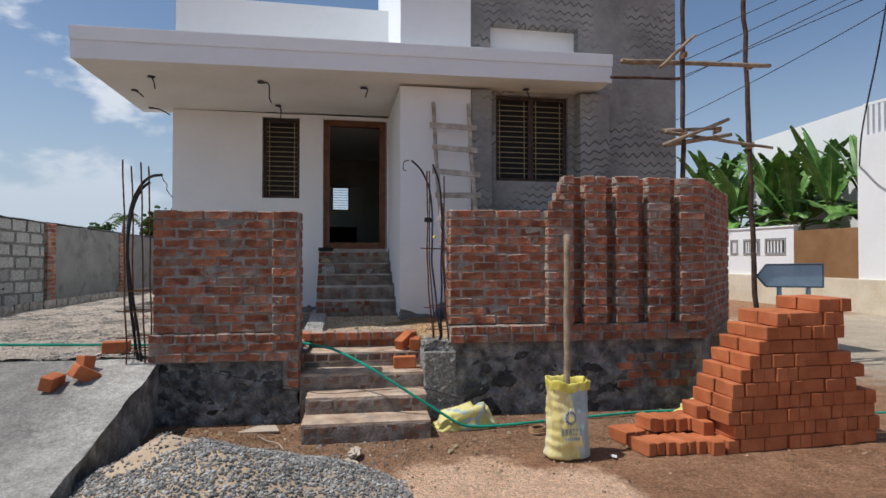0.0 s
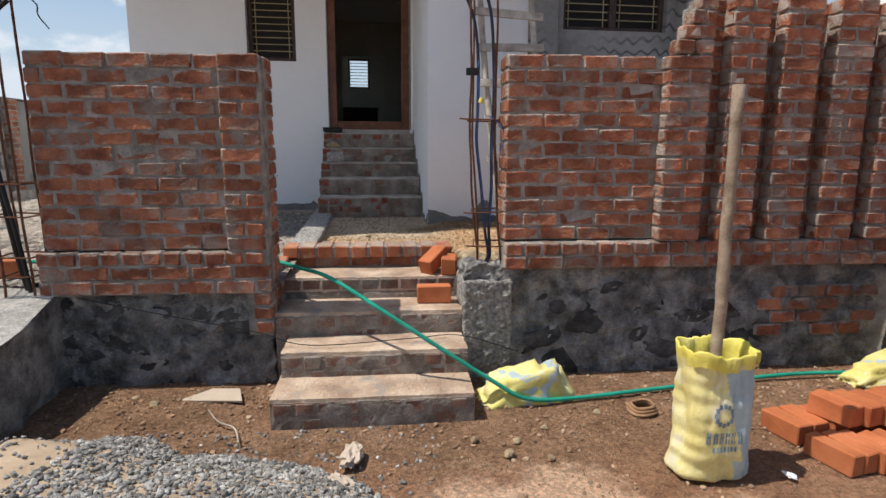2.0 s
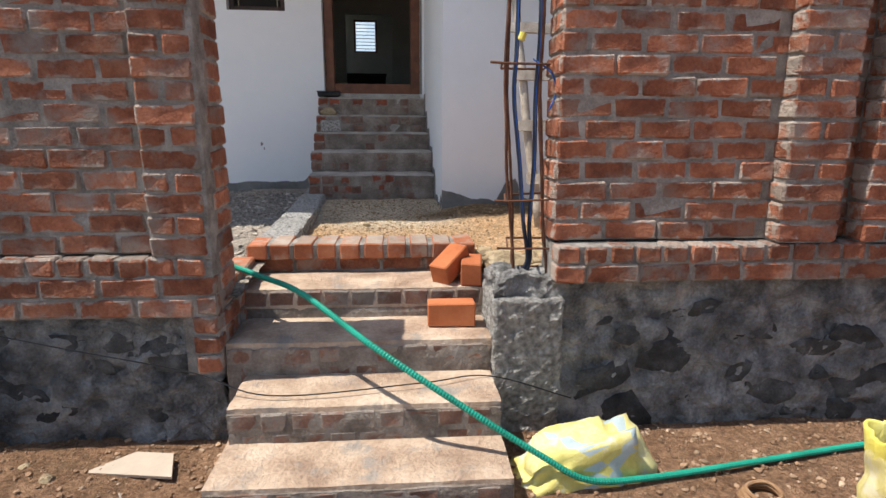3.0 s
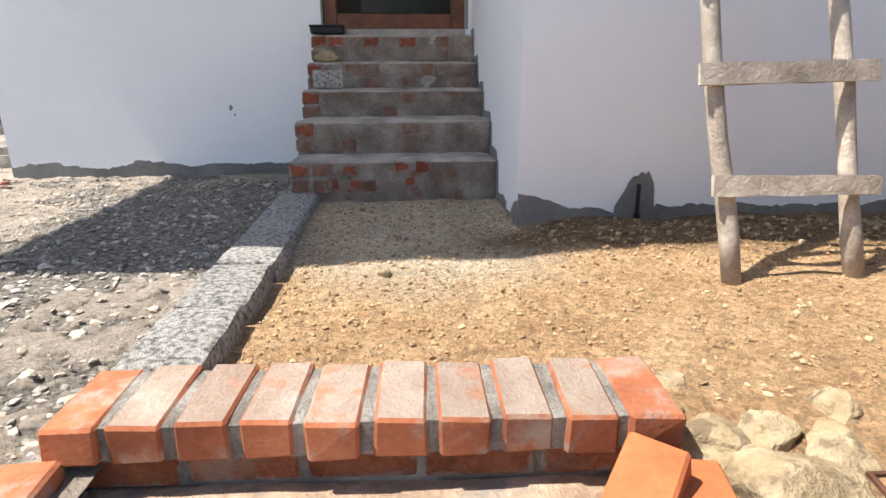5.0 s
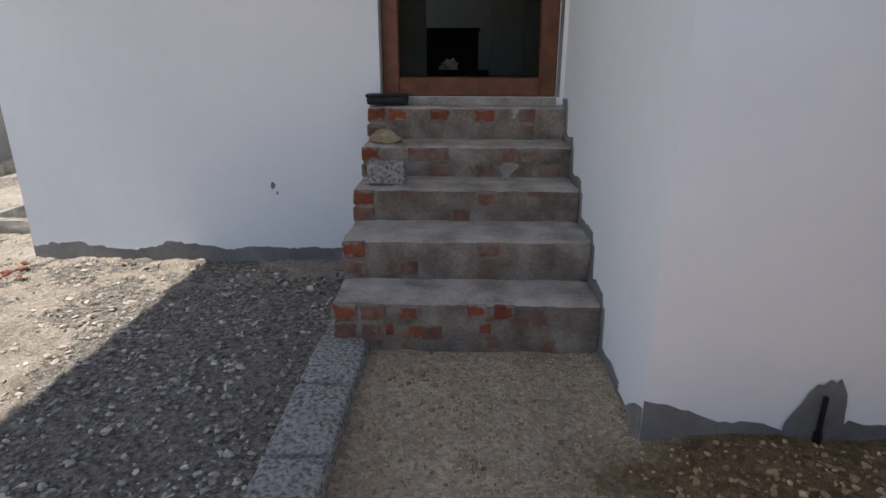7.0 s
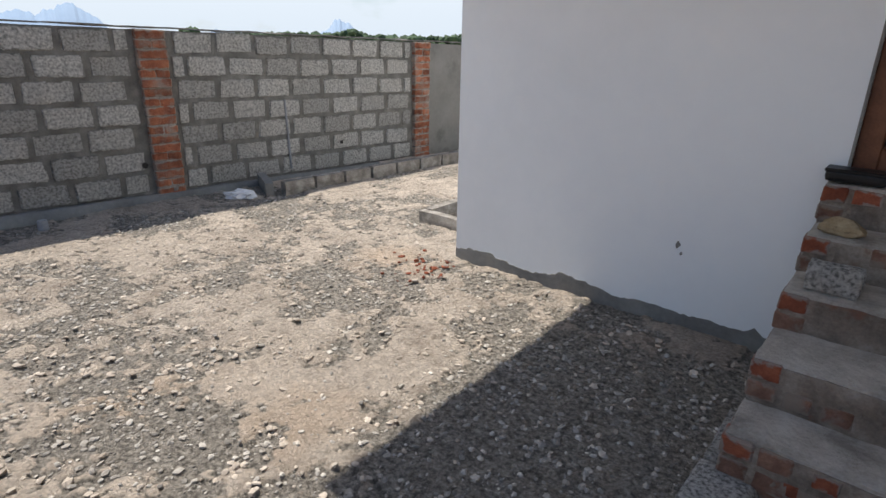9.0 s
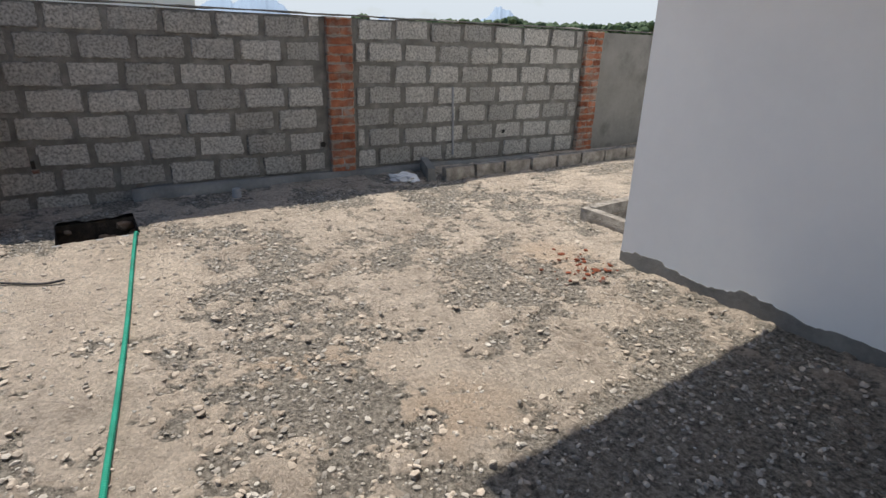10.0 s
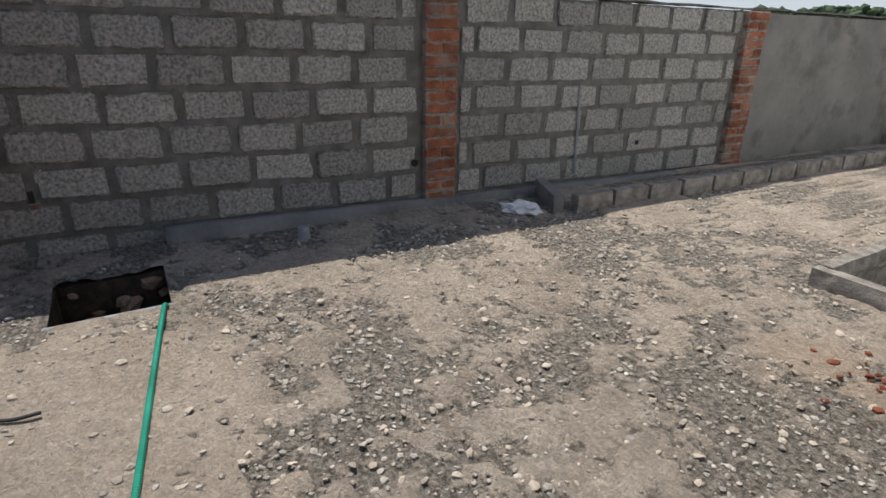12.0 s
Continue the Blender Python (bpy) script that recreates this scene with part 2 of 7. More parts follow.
M_rope = surf("coir_rope", [(0.20, 0.11, 0.06), (0.32, 0.19, 0.10), (0.42, 0.27, 0.16)], 20, 0.9, 0.5, 200)
M_sign = surf("blue_sign_paint", [(0.24, 0.38, 0.48), (0.31, 0.46, 0.56), (0.38, 0.53, 0.62)], 4, 0.5, 0.1, 40)
M_signdark = surf("sign_edge_paint", [(0.06, 0.09, 0.12), (0.08, 0.12, 0.16), (0.10, 0.15, 0.2)], 4, 0.5, 0.1, 40)
M_leaf = surf("banana_leaf", [(0.055, 0.125, 0.025), (0.10, 0.215, 0.045), (0.20, 0.34, 0.095)], 2.5, 0.42, 0.25, 30, vary=0.3)
M_stem = surf("banana_stem", [(0.12, 0.17, 0.05), (0.19, 0.23, 0.08), (0.26, 0.26, 0.13)], 5, 0.7, 0.3, 40)
M_tree = surf("far_foliage", [(0.028, 0.06, 0.014), (0.05, 0.095, 0.022), (0.085, 0.14, 0.04)], 0.8, 0.9, 0.3, 6, vary=0.3, island=True)
# Foliage paled towards grey: the haze of distance is mixed into its colours.
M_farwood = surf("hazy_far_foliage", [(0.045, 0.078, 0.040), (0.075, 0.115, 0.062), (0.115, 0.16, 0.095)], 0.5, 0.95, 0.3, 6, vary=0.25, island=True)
M_bark = surf("bark", [(0.08, 0.06, 0.045), (0.13, 0.10, 0.075), (0.19, 0.15, 0.11)], 5, 0.95, 0.6, 30)
# Pale blue is the air's haze painted on, not the hill's own colour.
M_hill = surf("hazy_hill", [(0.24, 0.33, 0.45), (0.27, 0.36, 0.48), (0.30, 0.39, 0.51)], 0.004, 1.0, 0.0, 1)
M_opp = surf("neighbour_white_paint", [(0.74, 0.75, 0.765), (0.80, 0.81, 0.82), (0.83, 0.84, 0.85)], 0.6, 0.8, 0.1, 20, spread=0.8)
M_opplow = surf("neighbour_cream_paint", [(0.55, 0.47, 0.35), (0.66, 0.59, 0.46), (0.72, 0.66, 0.54)], 1.4, 0.85, 0.2, 20)
M_browngate = surf("brown_gate_paint", [(0.20, 0.105, 0.045), (0.25, 0.135, 0.06), (0.29, 0.165, 0.08)], 1.5, 0.6, 0.1, 30)
M_ventgrey = surf("vent_grey", [(0.20, 0.20, 0.20), (0.27, 0.27, 0.27), (0.33, 0.33, 0.33)], 4, 0.8, 0.1, 30)
M_wire = surf("overhead_cable", [(0.015, 0.015, 0.018), (0.022, 0.022, 0.026), (0.03, 0.03, 0.034)], 5, 0.6, 0.0, 30)
M_inner = surf("interior_plaster", [(0.36, 0.39, 0.35), (0.43, 0.46, 0.42), (0.50, 0.53, 0.48)], 1.2, 0.9, 0.15, 30)
M_grill = surf("window_grill_paint", [(0.30, 0.25, 0.15), (0.38, 0.32, 0.20), (0.45, 0.39, 0.26)], 9, 0.6, 0.1, 60)
# Near black for unlit space behind openings and under the counter; also back-window bars.
M_unlit = surf("unlit_near_black", [(0.010, 0.009, 0.008), (0.014, 0.012, 0.011), (0.02, 0.017, 0.015)], 6, 0.7, 0.1, 60)
# Earth colour taken very dark, so the pits' shade is in the material.
M_pitsoil = surf("shaded_pit_earth", [(0.03, 0.022, 0.015), (0.07, 0.05, 0.034), (0.14, 0.10, 0.07)], 9, 0.97, 1.0, 30, dist=0.04)
M_drytop = surf("cement_smeared_brick_top", [(0.26, 0.18, 0.135), (0.34, 0.265, 0.215), (0.41, 0.35, 0.30)], 8, 0.95, 0.8, 60, vary=0.14, spots=((0.40, 0.17, 0.09), 7, 0.54, 0.68), dist=0.012)
# Darker than the treads: brick and smear tones with the risers' shade put in.
M_riser = surf("shaded_smeared_riser", [(0.15, 0.122, 0.100), (0.255, 0.212, 0.176), (0.39, 0.342, 0.292)], 7, 0.95, 1.0, 40, dist=0.025, spread=0.40, spots=((0.22, 0.12, 0.084), 5.5, 0.56, 0.67))
M_roughcrete = surf("rough_broken_concrete", [(0.17, 0.163, 0.15), (0.36, 0.345, 0.32), (0.56, 0.54, 0.505)], 40, 0.97, 1.0, 110, dist=0.03, spread=0.40)
M_clod = surf("street_clod", [(0.16, 0.092, 0.052), (0.27, 0.17, 0.105), (0.44, 0.33, 0.23)], 8, 0.95, 0.3, 80, vary=0.35, island=True)
M_navy = surf("dark_navy_conduit", [(0.010, 0.014, 0.026), (0.016, 0.022, 0.04), (0.03, 0.04, 0.06)], 8, 0.4, 0.1, 60)
M_rubble = surf("tan_rubble", [(0.24, 0.18, 0.105), (0.385, 0.30, 0.185), (0.52, 0.425, 0.285)], 11, 0.95, 0.9, 40, dist=0.02, spots=((0.22, 0.165, 0.105), 14, 0.54, 0.64))
M_grass = surf("weeds", [(0.05, 0.09, 0.02), (0.09, 0.13, 0.035), (0.16, 0.17, 0.06)], 4, 0.9, 0.2, 40, vary=0.3, island=True)
M_brownroof = surf("yellowed_concrete", [(0.42, 0.38, 0.28), (0.50, 0.46, 0.35), (0.55, 0.51, 0.40)], 1.0, 0.9, 0.2, 20)


def wavy_plaster():
    """Cement plaster with wavy trowel lines scratched into it."""
    m = surf("scratched_grey_plaster", [(0.19, 0.19, 0.185), (0.275, 0.272, 0.265), (0.36, 0.357, 0.348)], 2.2, 0.93, 0.4, 60)
    nt = m.node_tree
    n, l = nt.nodes, nt.links
    b = n["Principled BSDF"]
    old = b.inputs["Base Color"].links[0].from_socket
    g = n.new("ShaderNodeNewGeometry")
    sep = n.new("ShaderNodeSeparateXYZ")
    l.new(g.outputs["Position"], sep.inputs[0])

    def op(kind, a, c, d=None):
        q = n.new("ShaderNodeMath")
        q.operation = kind
        for i, v in enumerate((a, c, d)):
            if v is None:
                continue
            if isinstance(v, (int, float)):
                q.inputs[i].default_value = v
            else:
                l.new(v, q.inputs[i])
        return q.outputs[0]
    nz = n.new("ShaderNodeTexNoise")
    nz.inputs["Scale"].default_value, nz.inputs["Detail"].default_value = 2.2, 0
    l.new(g.outputs["Position"], nz.inputs["Vector"])
    sx = op("SINE", op("MULTIPLY_ADD", nz.outputs["Fac"], 9.0, op("MULTIPLY", sep.outputs["X"], 44.0)), 0)
    z2 = op("MULTIPLY_ADD", sx, 0.022, sep.outputs["Z"])
    z3 = op("MULTIPLY_ADD", nz.outputs["Fac"], 0.22, z2)
    fr = op("FRACT", op("MULTIPLY", z3, 8.0), 0)
    d = op("ABSOLUTE", op("SUBTRACT", fr, 0.5), 0)
    mr = n.new("ShaderNodeMapRange")
    mr.inputs["From Min"].default_value, mr.inputs["From Max"].default_value = 0.03, 0.15
    l.new(d, mr.inputs["Value"])
    big = n.new("ShaderNodeTexNoise")
    big.inputs["Scale"].default_value = 1.1
    l.new(g.outputs["Position"], big.inputs["Vector"])
    keep = n.new("ShaderNodeMapRange")
    keep.inputs["From Min"].default_value, keep.inputs["From Max"].default_value = 0.44, 0.56
    keep.inputs["To Min"].default_value, keep.inputs["To Max"].default_value = 1.0, 0.0
    l.new(big.outputs["Fac"], keep.inputs["Value"])
    h = op("MAXIMUM", mr.outputs[0], keep.outputs[0])
    mm = n.new("ShaderNodeMix")
    mm.data_type = "RGBA"
    l.new(h, mm.inputs[0])
    mm.inputs[6].default_value = (0.125, 0.125, 0.122, 1)
    l.new(old, mm.inputs[7])
    l.new(mm.outputs[2], b.inputs["Base Color"])
    bp = n.new("ShaderNodeBump")
    bp.inputs["Strength"].default_value, bp.inputs["Distance"].default_value = 0.8, 0.012
    l.new(h, bp.inputs["Height"])
    l.new(b.inputs["Normal"].links[0].from_socket, bp.inputs["Normal"])
    l.new(bp.outputs[0], b.inputs["Normal"])
    return m


M_wavy = wavy_plaster()


def blend_ground(name, layers, rough=0.97, bump=1.0, bscale=18.0, dist=0.07, speckle=70.0, depth=0.28, hollows=None):
    """Ground in layers: each (colour low, colour high, noise scale, patches or None); a patch is (x, y, rx, ry, noise, softness)."""
    m = bpy.data.materials.new(name)
    m.use_nodes = True
    nt = m.node_tree
    n, l = nt.nodes, nt.links
    b = n["Principled BSDF"]
    b.inputs["Roughness"].default_value = rough
    b.inputs["Specular IOR Level"].default_value = 0.2
    g = n.new("ShaderNodeNewGeometry")
    pos = g.outputs["Position"]
    out = None
    for low_c, high_c, sc, patches in layers:
        fac_in = None
        for mul, wgt in ((1.0, 0.40), (6.0, 0.33), (26.0, 0.30)):
            a = n.new("ShaderNodeTexNoise")
            a.inputs["Scale"].default_value, a.inputs["Detail"].default_value, a.inputs["Roughness"].default_value = sc * mul, 6, 0.7
            l.new(pos, a.inputs["Vector"])
            q = n.new("ShaderNodeMath")
            q.operation = "MULTIPLY_ADD"
            l.new(a.outputs["Fac"], q.inputs[0])
            q.inputs[1].default_value = wgt
            if fac_in is None:
                q.inputs[2].default_value = 0.0
            else:
                l.new(fac_in, q.inputs[2])
            fac_in = q.outputs[0]
        r = n.new("ShaderNodeValToRGB")
        r.color_ramp.elements[0].position, r.color_ramp.elements[1].position = 0.42, 0.61
        r.color_ramp.elements[0].color, r.color_ramp.elements[1].color = (*low_c, 1), (*high_c, 1)
        l.new(fac_in, r.inputs["Fac"])
        col = r.outputs["Color"]
        if out is None:
            out = col
            continue
        fac = None
        for px, py, rx, ry, wob, soft in patches:
            nz = n.new("ShaderNodeTexNoise")
            nz.inputs["Scale"].default_value, nz.inputs["Detail"].default_value, nz.inputs["Roughness"].default_value = 3.4, 10, 0.72
            l.new(pos, nz.inputs["Vector"])
            mp = n.new("ShaderNodeMapping")
            mp.inputs["Location"].default_value = (-px / rx, -py / ry, 0)
            mp.inputs["Scale"].default_value = (1 / rx, 1 / ry, 0)
            l.new(pos, mp.inputs["Vector"])
            ln = n.new("ShaderNodeVectorMath")
            ln.operation = "LENGTH"
            l.new(mp.outputs[0], ln.inputs[0])
            ma = n.new("ShaderNodeMath")
            ma.operation = "MULTIPLY_ADD"
            l.new(nz.outputs["Fac"], ma.inputs[0])
            ma.inputs[1].default_value = wob
            l.new(ln.outputs["Value"], ma.inputs[2])
            mr = n.new("ShaderNodeMapRange")
            mr.interpolation_type = "SMOOTHSTEP"
            c0 = 1 + wob * 0.5
            mr.inputs["From Min"].default_value, mr.inputs["From Max"].default_value = c0 - soft, c0 + soft
            mr.inputs["To Min"].default_value, mr.inputs["To Max"].default_value = 1, 0
            l.new(ma.outputs[0], mr.inputs["Value"])
            if fac is None:
                fac = mr.outputs[0]
            else:
                mx = n.new("ShaderNodeMath")
                mx.operation = "MAXIMUM"
                l.new(fac, mx.inputs[0])
                l.new(mr.outputs[0], mx.inputs[1])
                fac = mx.outputs[0]
        mm = n.new("ShaderNodeMix")
        mm.data_type = "RGBA"
        l.new(fac, mm.inputs[0])
        l.new(out, mm.inputs[6])
        l.new(col, mm.inputs[7])
        out = mm.outputs[2]
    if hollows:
        # loose gravel between patches of firm crust, darkened by height for the hollows' shade
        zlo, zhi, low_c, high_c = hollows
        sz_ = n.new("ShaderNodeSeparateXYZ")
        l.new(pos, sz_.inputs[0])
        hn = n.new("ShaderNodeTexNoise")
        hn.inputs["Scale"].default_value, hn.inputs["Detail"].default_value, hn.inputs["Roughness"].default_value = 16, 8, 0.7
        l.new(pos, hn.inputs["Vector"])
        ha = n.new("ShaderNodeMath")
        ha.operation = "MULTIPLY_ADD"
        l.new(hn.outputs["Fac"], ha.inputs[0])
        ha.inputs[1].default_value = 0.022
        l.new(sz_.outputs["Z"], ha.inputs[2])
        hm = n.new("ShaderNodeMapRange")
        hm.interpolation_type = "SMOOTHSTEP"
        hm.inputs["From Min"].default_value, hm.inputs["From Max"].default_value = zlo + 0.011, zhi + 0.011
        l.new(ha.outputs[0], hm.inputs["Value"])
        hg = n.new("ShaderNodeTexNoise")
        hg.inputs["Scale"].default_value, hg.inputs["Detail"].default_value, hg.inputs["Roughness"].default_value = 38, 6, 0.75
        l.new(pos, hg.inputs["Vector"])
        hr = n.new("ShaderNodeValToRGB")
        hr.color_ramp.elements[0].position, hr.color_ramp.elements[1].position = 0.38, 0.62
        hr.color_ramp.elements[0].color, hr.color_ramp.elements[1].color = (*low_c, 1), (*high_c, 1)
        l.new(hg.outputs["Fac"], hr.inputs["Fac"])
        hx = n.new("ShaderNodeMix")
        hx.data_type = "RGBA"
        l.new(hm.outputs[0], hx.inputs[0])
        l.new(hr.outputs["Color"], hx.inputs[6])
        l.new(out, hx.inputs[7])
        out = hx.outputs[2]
    if speckle:
        vo = n.new("ShaderNodeTexVoronoi")
        vo.inputs["Scale"].default_value = speckle
        vo.inputs["Randomness"].default_value = 1.0
        wv = n.new("ShaderNodeTexNoise")
        wv.inputs["Scale"].default_value, wv.inputs["Detail"].default_value = speckle * 0.8, 3
        l.new(pos, wv.inputs["Vector"])
        vm = n.new("ShaderNodeMix")
        vm.data_type = "RGBA"
        vm.inputs[0].default_value = 0.03
        l.new(pos, vm.inputs[6])
        l.new(wv.outputs["Color"], vm.inputs[7])
        l.new(vm.outputs[2], vo.inputs["Vector"])
        sp = n.new("ShaderNodeSeparateColor")
        l.new(vo.outputs["Color"], sp.inputs[0])
        vr = n.new("ShaderNodeMapRange")
        vr.inputs["To Min"].default_value, vr.inputs["To Max"].default_value = 1 - depth, 1 + depth
        l.new(sp.outputs[0], vr.inputs["Value"])
        hs = n.new("ShaderNodeHueSaturation")
        l.new(vr.outputs[0], hs.inputs["Value"])
        l.new(out, hs.inputs["Color"])
        out = hs.outputs["Color"]
    l.new(out, b.inputs["Base Color"])
    bn = n.new("ShaderNodeTexNoise")
    bn.inputs["Scale"].default_value, bn.inputs["Detail"].default_value, bn.inputs["Roughness"].default_value = bscale, 10, 0.75
    l.new(pos, bn.inputs["Vector"])
    bp = n.new("ShaderNodeBump")
    bp.inputs["Strength"].default_value, bp.inputs["Distance"].default_value = bump, dist
    l.new(bn.outputs["Fac"], bp.inputs["Height"])
    l.new(bp.outputs[0], b.inputs["Normal"])
    return m


M_street = blend_ground("red_earth", [
    ((0.25, 0.125, 0.068), (0.50, 0.28, 0.165), 3.0, None),
    ((0.19, 0.102, 0.057), (0.46, 0.275, 0.165), 5.0, [(0.7, 5.1, 2.6, 0.62, 0.9, 0.25), (-1.0, 5.0, 1.2, 0.6, 0.9, 0.25)]),
    ((0.74, 0.46, 0.30), (0.90, 0.63, 0.44), 3.5, [(0.80, 3.30, 0.85, 1.15, 1.0, 0.12), (1.6, 3.6, 0.35, 0.6, 1.2, 0.2)]),
    ((0.24, 0.22, 0.20), (0.36, 0.33, 0.29), 4.0, [(-3.4, 2.2, 2.0, 2.6, 0.8, 0.3)]),
    ((0.44, 0.36, 0.27), (0.60, 0.51, 0.40), 1.2, [(16.0, 9.0, 10.5, 5.5, 0.5, 0.15)]),
    ((0.16, 0.15, 0.07), (0.30, 0.26, 0.16), 0.4, [(-90, 60, 80, 160, 0.5, 0.2), (40, 130, 200, 100, 0.5, 0.2)]),
])
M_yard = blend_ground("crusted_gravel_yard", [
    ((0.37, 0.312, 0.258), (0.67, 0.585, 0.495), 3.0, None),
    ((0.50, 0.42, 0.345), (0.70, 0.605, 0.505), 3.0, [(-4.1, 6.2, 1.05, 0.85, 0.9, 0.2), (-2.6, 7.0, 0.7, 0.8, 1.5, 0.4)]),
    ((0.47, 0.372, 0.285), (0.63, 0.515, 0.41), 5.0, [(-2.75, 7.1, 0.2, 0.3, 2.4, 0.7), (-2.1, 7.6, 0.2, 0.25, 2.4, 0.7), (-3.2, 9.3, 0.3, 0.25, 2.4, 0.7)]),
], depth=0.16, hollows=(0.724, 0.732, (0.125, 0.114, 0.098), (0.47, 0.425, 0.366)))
M_soil = blend_ground("tan_fill_soil", [
    ((0.47, 0.285, 0.145), (0.80, 0.535, 0.315), 4.5, None),
    # Greyer, paler patch puts the tone of the house's shade into the soil.
    ((0.55, 0.45, 0.32), (0.77, 0.64, 0.47), 5.0, [(0.1, 8.0, 0.75, 0.85, 0.7, 0.3)]),
    ((0.17, 0.108, 0.055), (0.36, 0.24, 0.13), 6.0, [(1.6, 7.72, 1.2, 0.28, 0.9, 0.25), (2.6, 6.6, 0.8, 0.9, 0.9, 0.3)]),
])
M_ramp = blend_ground("concrete_ramp", [
    ((0.36, 0.338, 0.306), (0.72, 0.688, 0.632), 3.0, None),
    ((0.24, 0.228, 0.21), (0.42, 0.40, 0.37), 6.0, [(-3.0, 4.6, 0.8, 1.3, 1.2, 0.3)]),
], bscale=22, dist=0.05, depth=0.15)


# ---- mesh helpers ----
def part(name, bm, material, parent=None, label="", smooth=False):
    me = bpy.data.meshes.new(name)
    bm.to_mesh(me)
    bm.free()
    for mt in (material if isinstance(material, (list, tuple)) else [material]):
        me.materials.append(mt)
    if smooth:
        me.polygons.foreach_set("use_smooth", [True] * len(me.polygons))
    ob = new(name, me)
    if parent is not None:
        ob.parent = parent
    if label:
        tagged(ob, label)
    return ob


def base(name, m, label, category, group="", kind=""):
    e = new(name)
    e.matrix_world = m
    e.empty_display_size = 0.1
    return tagged(e, label, category, group, kind)


def bxm(bm, x0, x1, y0, y1, z0, z1, m=None):
    v = [bm.verts.new((x, y, z)) for x in (x0, x1) for y in (y0, y1) for z in (z0, z1)]
    for f in ((0, 1, 3, 2), (4, 6, 7, 5), (0, 4, 5, 1), (2, 3, 7, 6), (0, 2, 6, 4), (1, 5, 7, 3)):
        bm.faces.new([v[i] for i in f])
    if m is not None:
        bmesh.ops.transform(bm, matrix=m, verts=v)
    return v


def box(x0, x1, y0, y1, z0, z1, bevel=0.0, segs=1):
    bm = bmesh.new()
    bxm(bm, x0, x1, y0, y1, z0, z1)
    if bevel:
        bmesh.ops.bevel(bm, geom=bm.edges[:], offset=bevel, segments=segs, affect="EDGES", profile=0.6)
    return bm


def rough_box(x0, x1, y0, y1, z0, z1, cut=0.08, amp=0.012, bevel=0.012, freq=5.0, seed=0.0):
    """A box cut into a grid and worn by noise."""
    nx, ny, nz = (max(1, min(150, int(abs(d) / cut))) for d in (x1 - x0, y1 - y0, z1 - z0))
    bm = bmesh.new()
    grid = {}

    def vert(i, j, k):
        key = (i, j, k)
        if key not in grid:
            p = Vector((x0 + (x1 - x0) * i / nx, y0 + (y1 - y0) * j / ny, z0 + (z1 - z0) * k / nz))
            q = p * freq + Vector((seed, seed * 2.3, 0))
            off = noise.noise_vector(q) * amp + noise.noise_vector(q * 3.1) * amp * 0.5 + noise.noise_vector(q * 6.7) * amp * 0.28
            e = Vector((0, 0, 0))
            for ax, (i_, n_) in enumerate(((i, nx), (j, ny), (k, nz))):
                e[ax] = bevel * (1 if i_ == 0 else -1 if i_ == n_ else 0)
            if sum(1 for c in e if c) < 2:
                e = Vector((0, 0, 0))
            grid[key] = bm.verts.new(p + off + e * (0.6 + 0.8 * abs(noise.noise(q * 2))))
        return grid[key]
    for i in range(nx):
        for j in range(ny):
            bm.faces.new((vert(i, j, 0), vert(i, j + 1, 0), vert(i + 1, j + 1, 0), vert(i + 1, j, 0)))
            bm.faces.new((vert(i, j, nz), vert(i + 1, j, nz), vert(i + 1, j + 1, nz), vert(i, j + 1, nz)))
    for i in range(nx):
        for k in range(nz):
            bm.faces.new((vert(i, 0, k), vert(i + 1, 0, k), vert(i + 1, 0, k + 1), vert(i, 0, k + 1)))
            bm.faces.new((vert(i, ny, k), vert(i, ny, k + 1), vert(i + 1, ny, k + 1), vert(i + 1, ny, k)))
    for j in range(ny):
        for k in range(nz):
            bm.faces.new((vert(0, j, k), vert(0, j, k + 1), vert(0, j + 1, k + 1), vert(0, j + 1, k)))
            bm.faces.new((vert(nx, j, k), vert(nx, j + 1, k), vert(nx, j + 1, k + 1), vert(nx, j, k + 1)))
    return bm


def slab_with_holes(bm, u0, u1, w0, w1, holes, d0, d1, axis="y"):
    """A wall of cells with openings; u runs along the wall, w upwards, d through it."""
    us = sorted({u0, u1, *[h[0] for h in holes], *[h[1] for h in holes]})
    ws = sorted({w0, w1, *[h[2] for h in holes], *[h[3] for h in holes]})
    nu, nw = len(us) - 1, len(ws) - 1

    def solid(i, k):
        if not (0 <= i < nu and 0 <= k < nw):
            return False
        uc, wc = (us[i] + us[i + 1]) / 2, (ws[k] + ws[k + 1]) / 2
        return not any(h[0] < uc < h[1] and h[2] < wc < h[3] for h in holes)
    cache = {}

    def v(i, k, d):
        key = (i, k, d)
        if key not in cache:
            p = (us[i], d, ws[k]) if axis == "y" else (d, us[i], ws[k])
            cache[key] = bm.verts.new(p)
        return cache[key]
    for i in range(nu):
        for k in range(nw):
            if not solid(i, k):
                continue
            bm.faces.new((v(i, k, d0), v(i + 1, k, d0), v(i + 1, k + 1, d0), v(i, k + 1, d0)))
            bm.faces.new((v(i, k, d1), v(i, k + 1, d1), v(i + 1, k + 1, d1), v(i + 1, k, d1)))
            for di, dk, a, b2 in ((-1, 0, (i, k), (i, k + 1)), (1, 0, (i + 1, k), (i + 1, k + 1)), (0, -1, (i, k), (i + 1, k)), (0, 1, (i, k + 1), (i + 1, k + 1))):
                if not solid(i + di, k + dk):
                    bm.faces.new((v(*a, d0), v(*b2, d0), v(*b2, d1), v(*a, d1)))
    bmesh.ops.recalc_face_normals(bm, faces=bm.faces[:])
    return bm


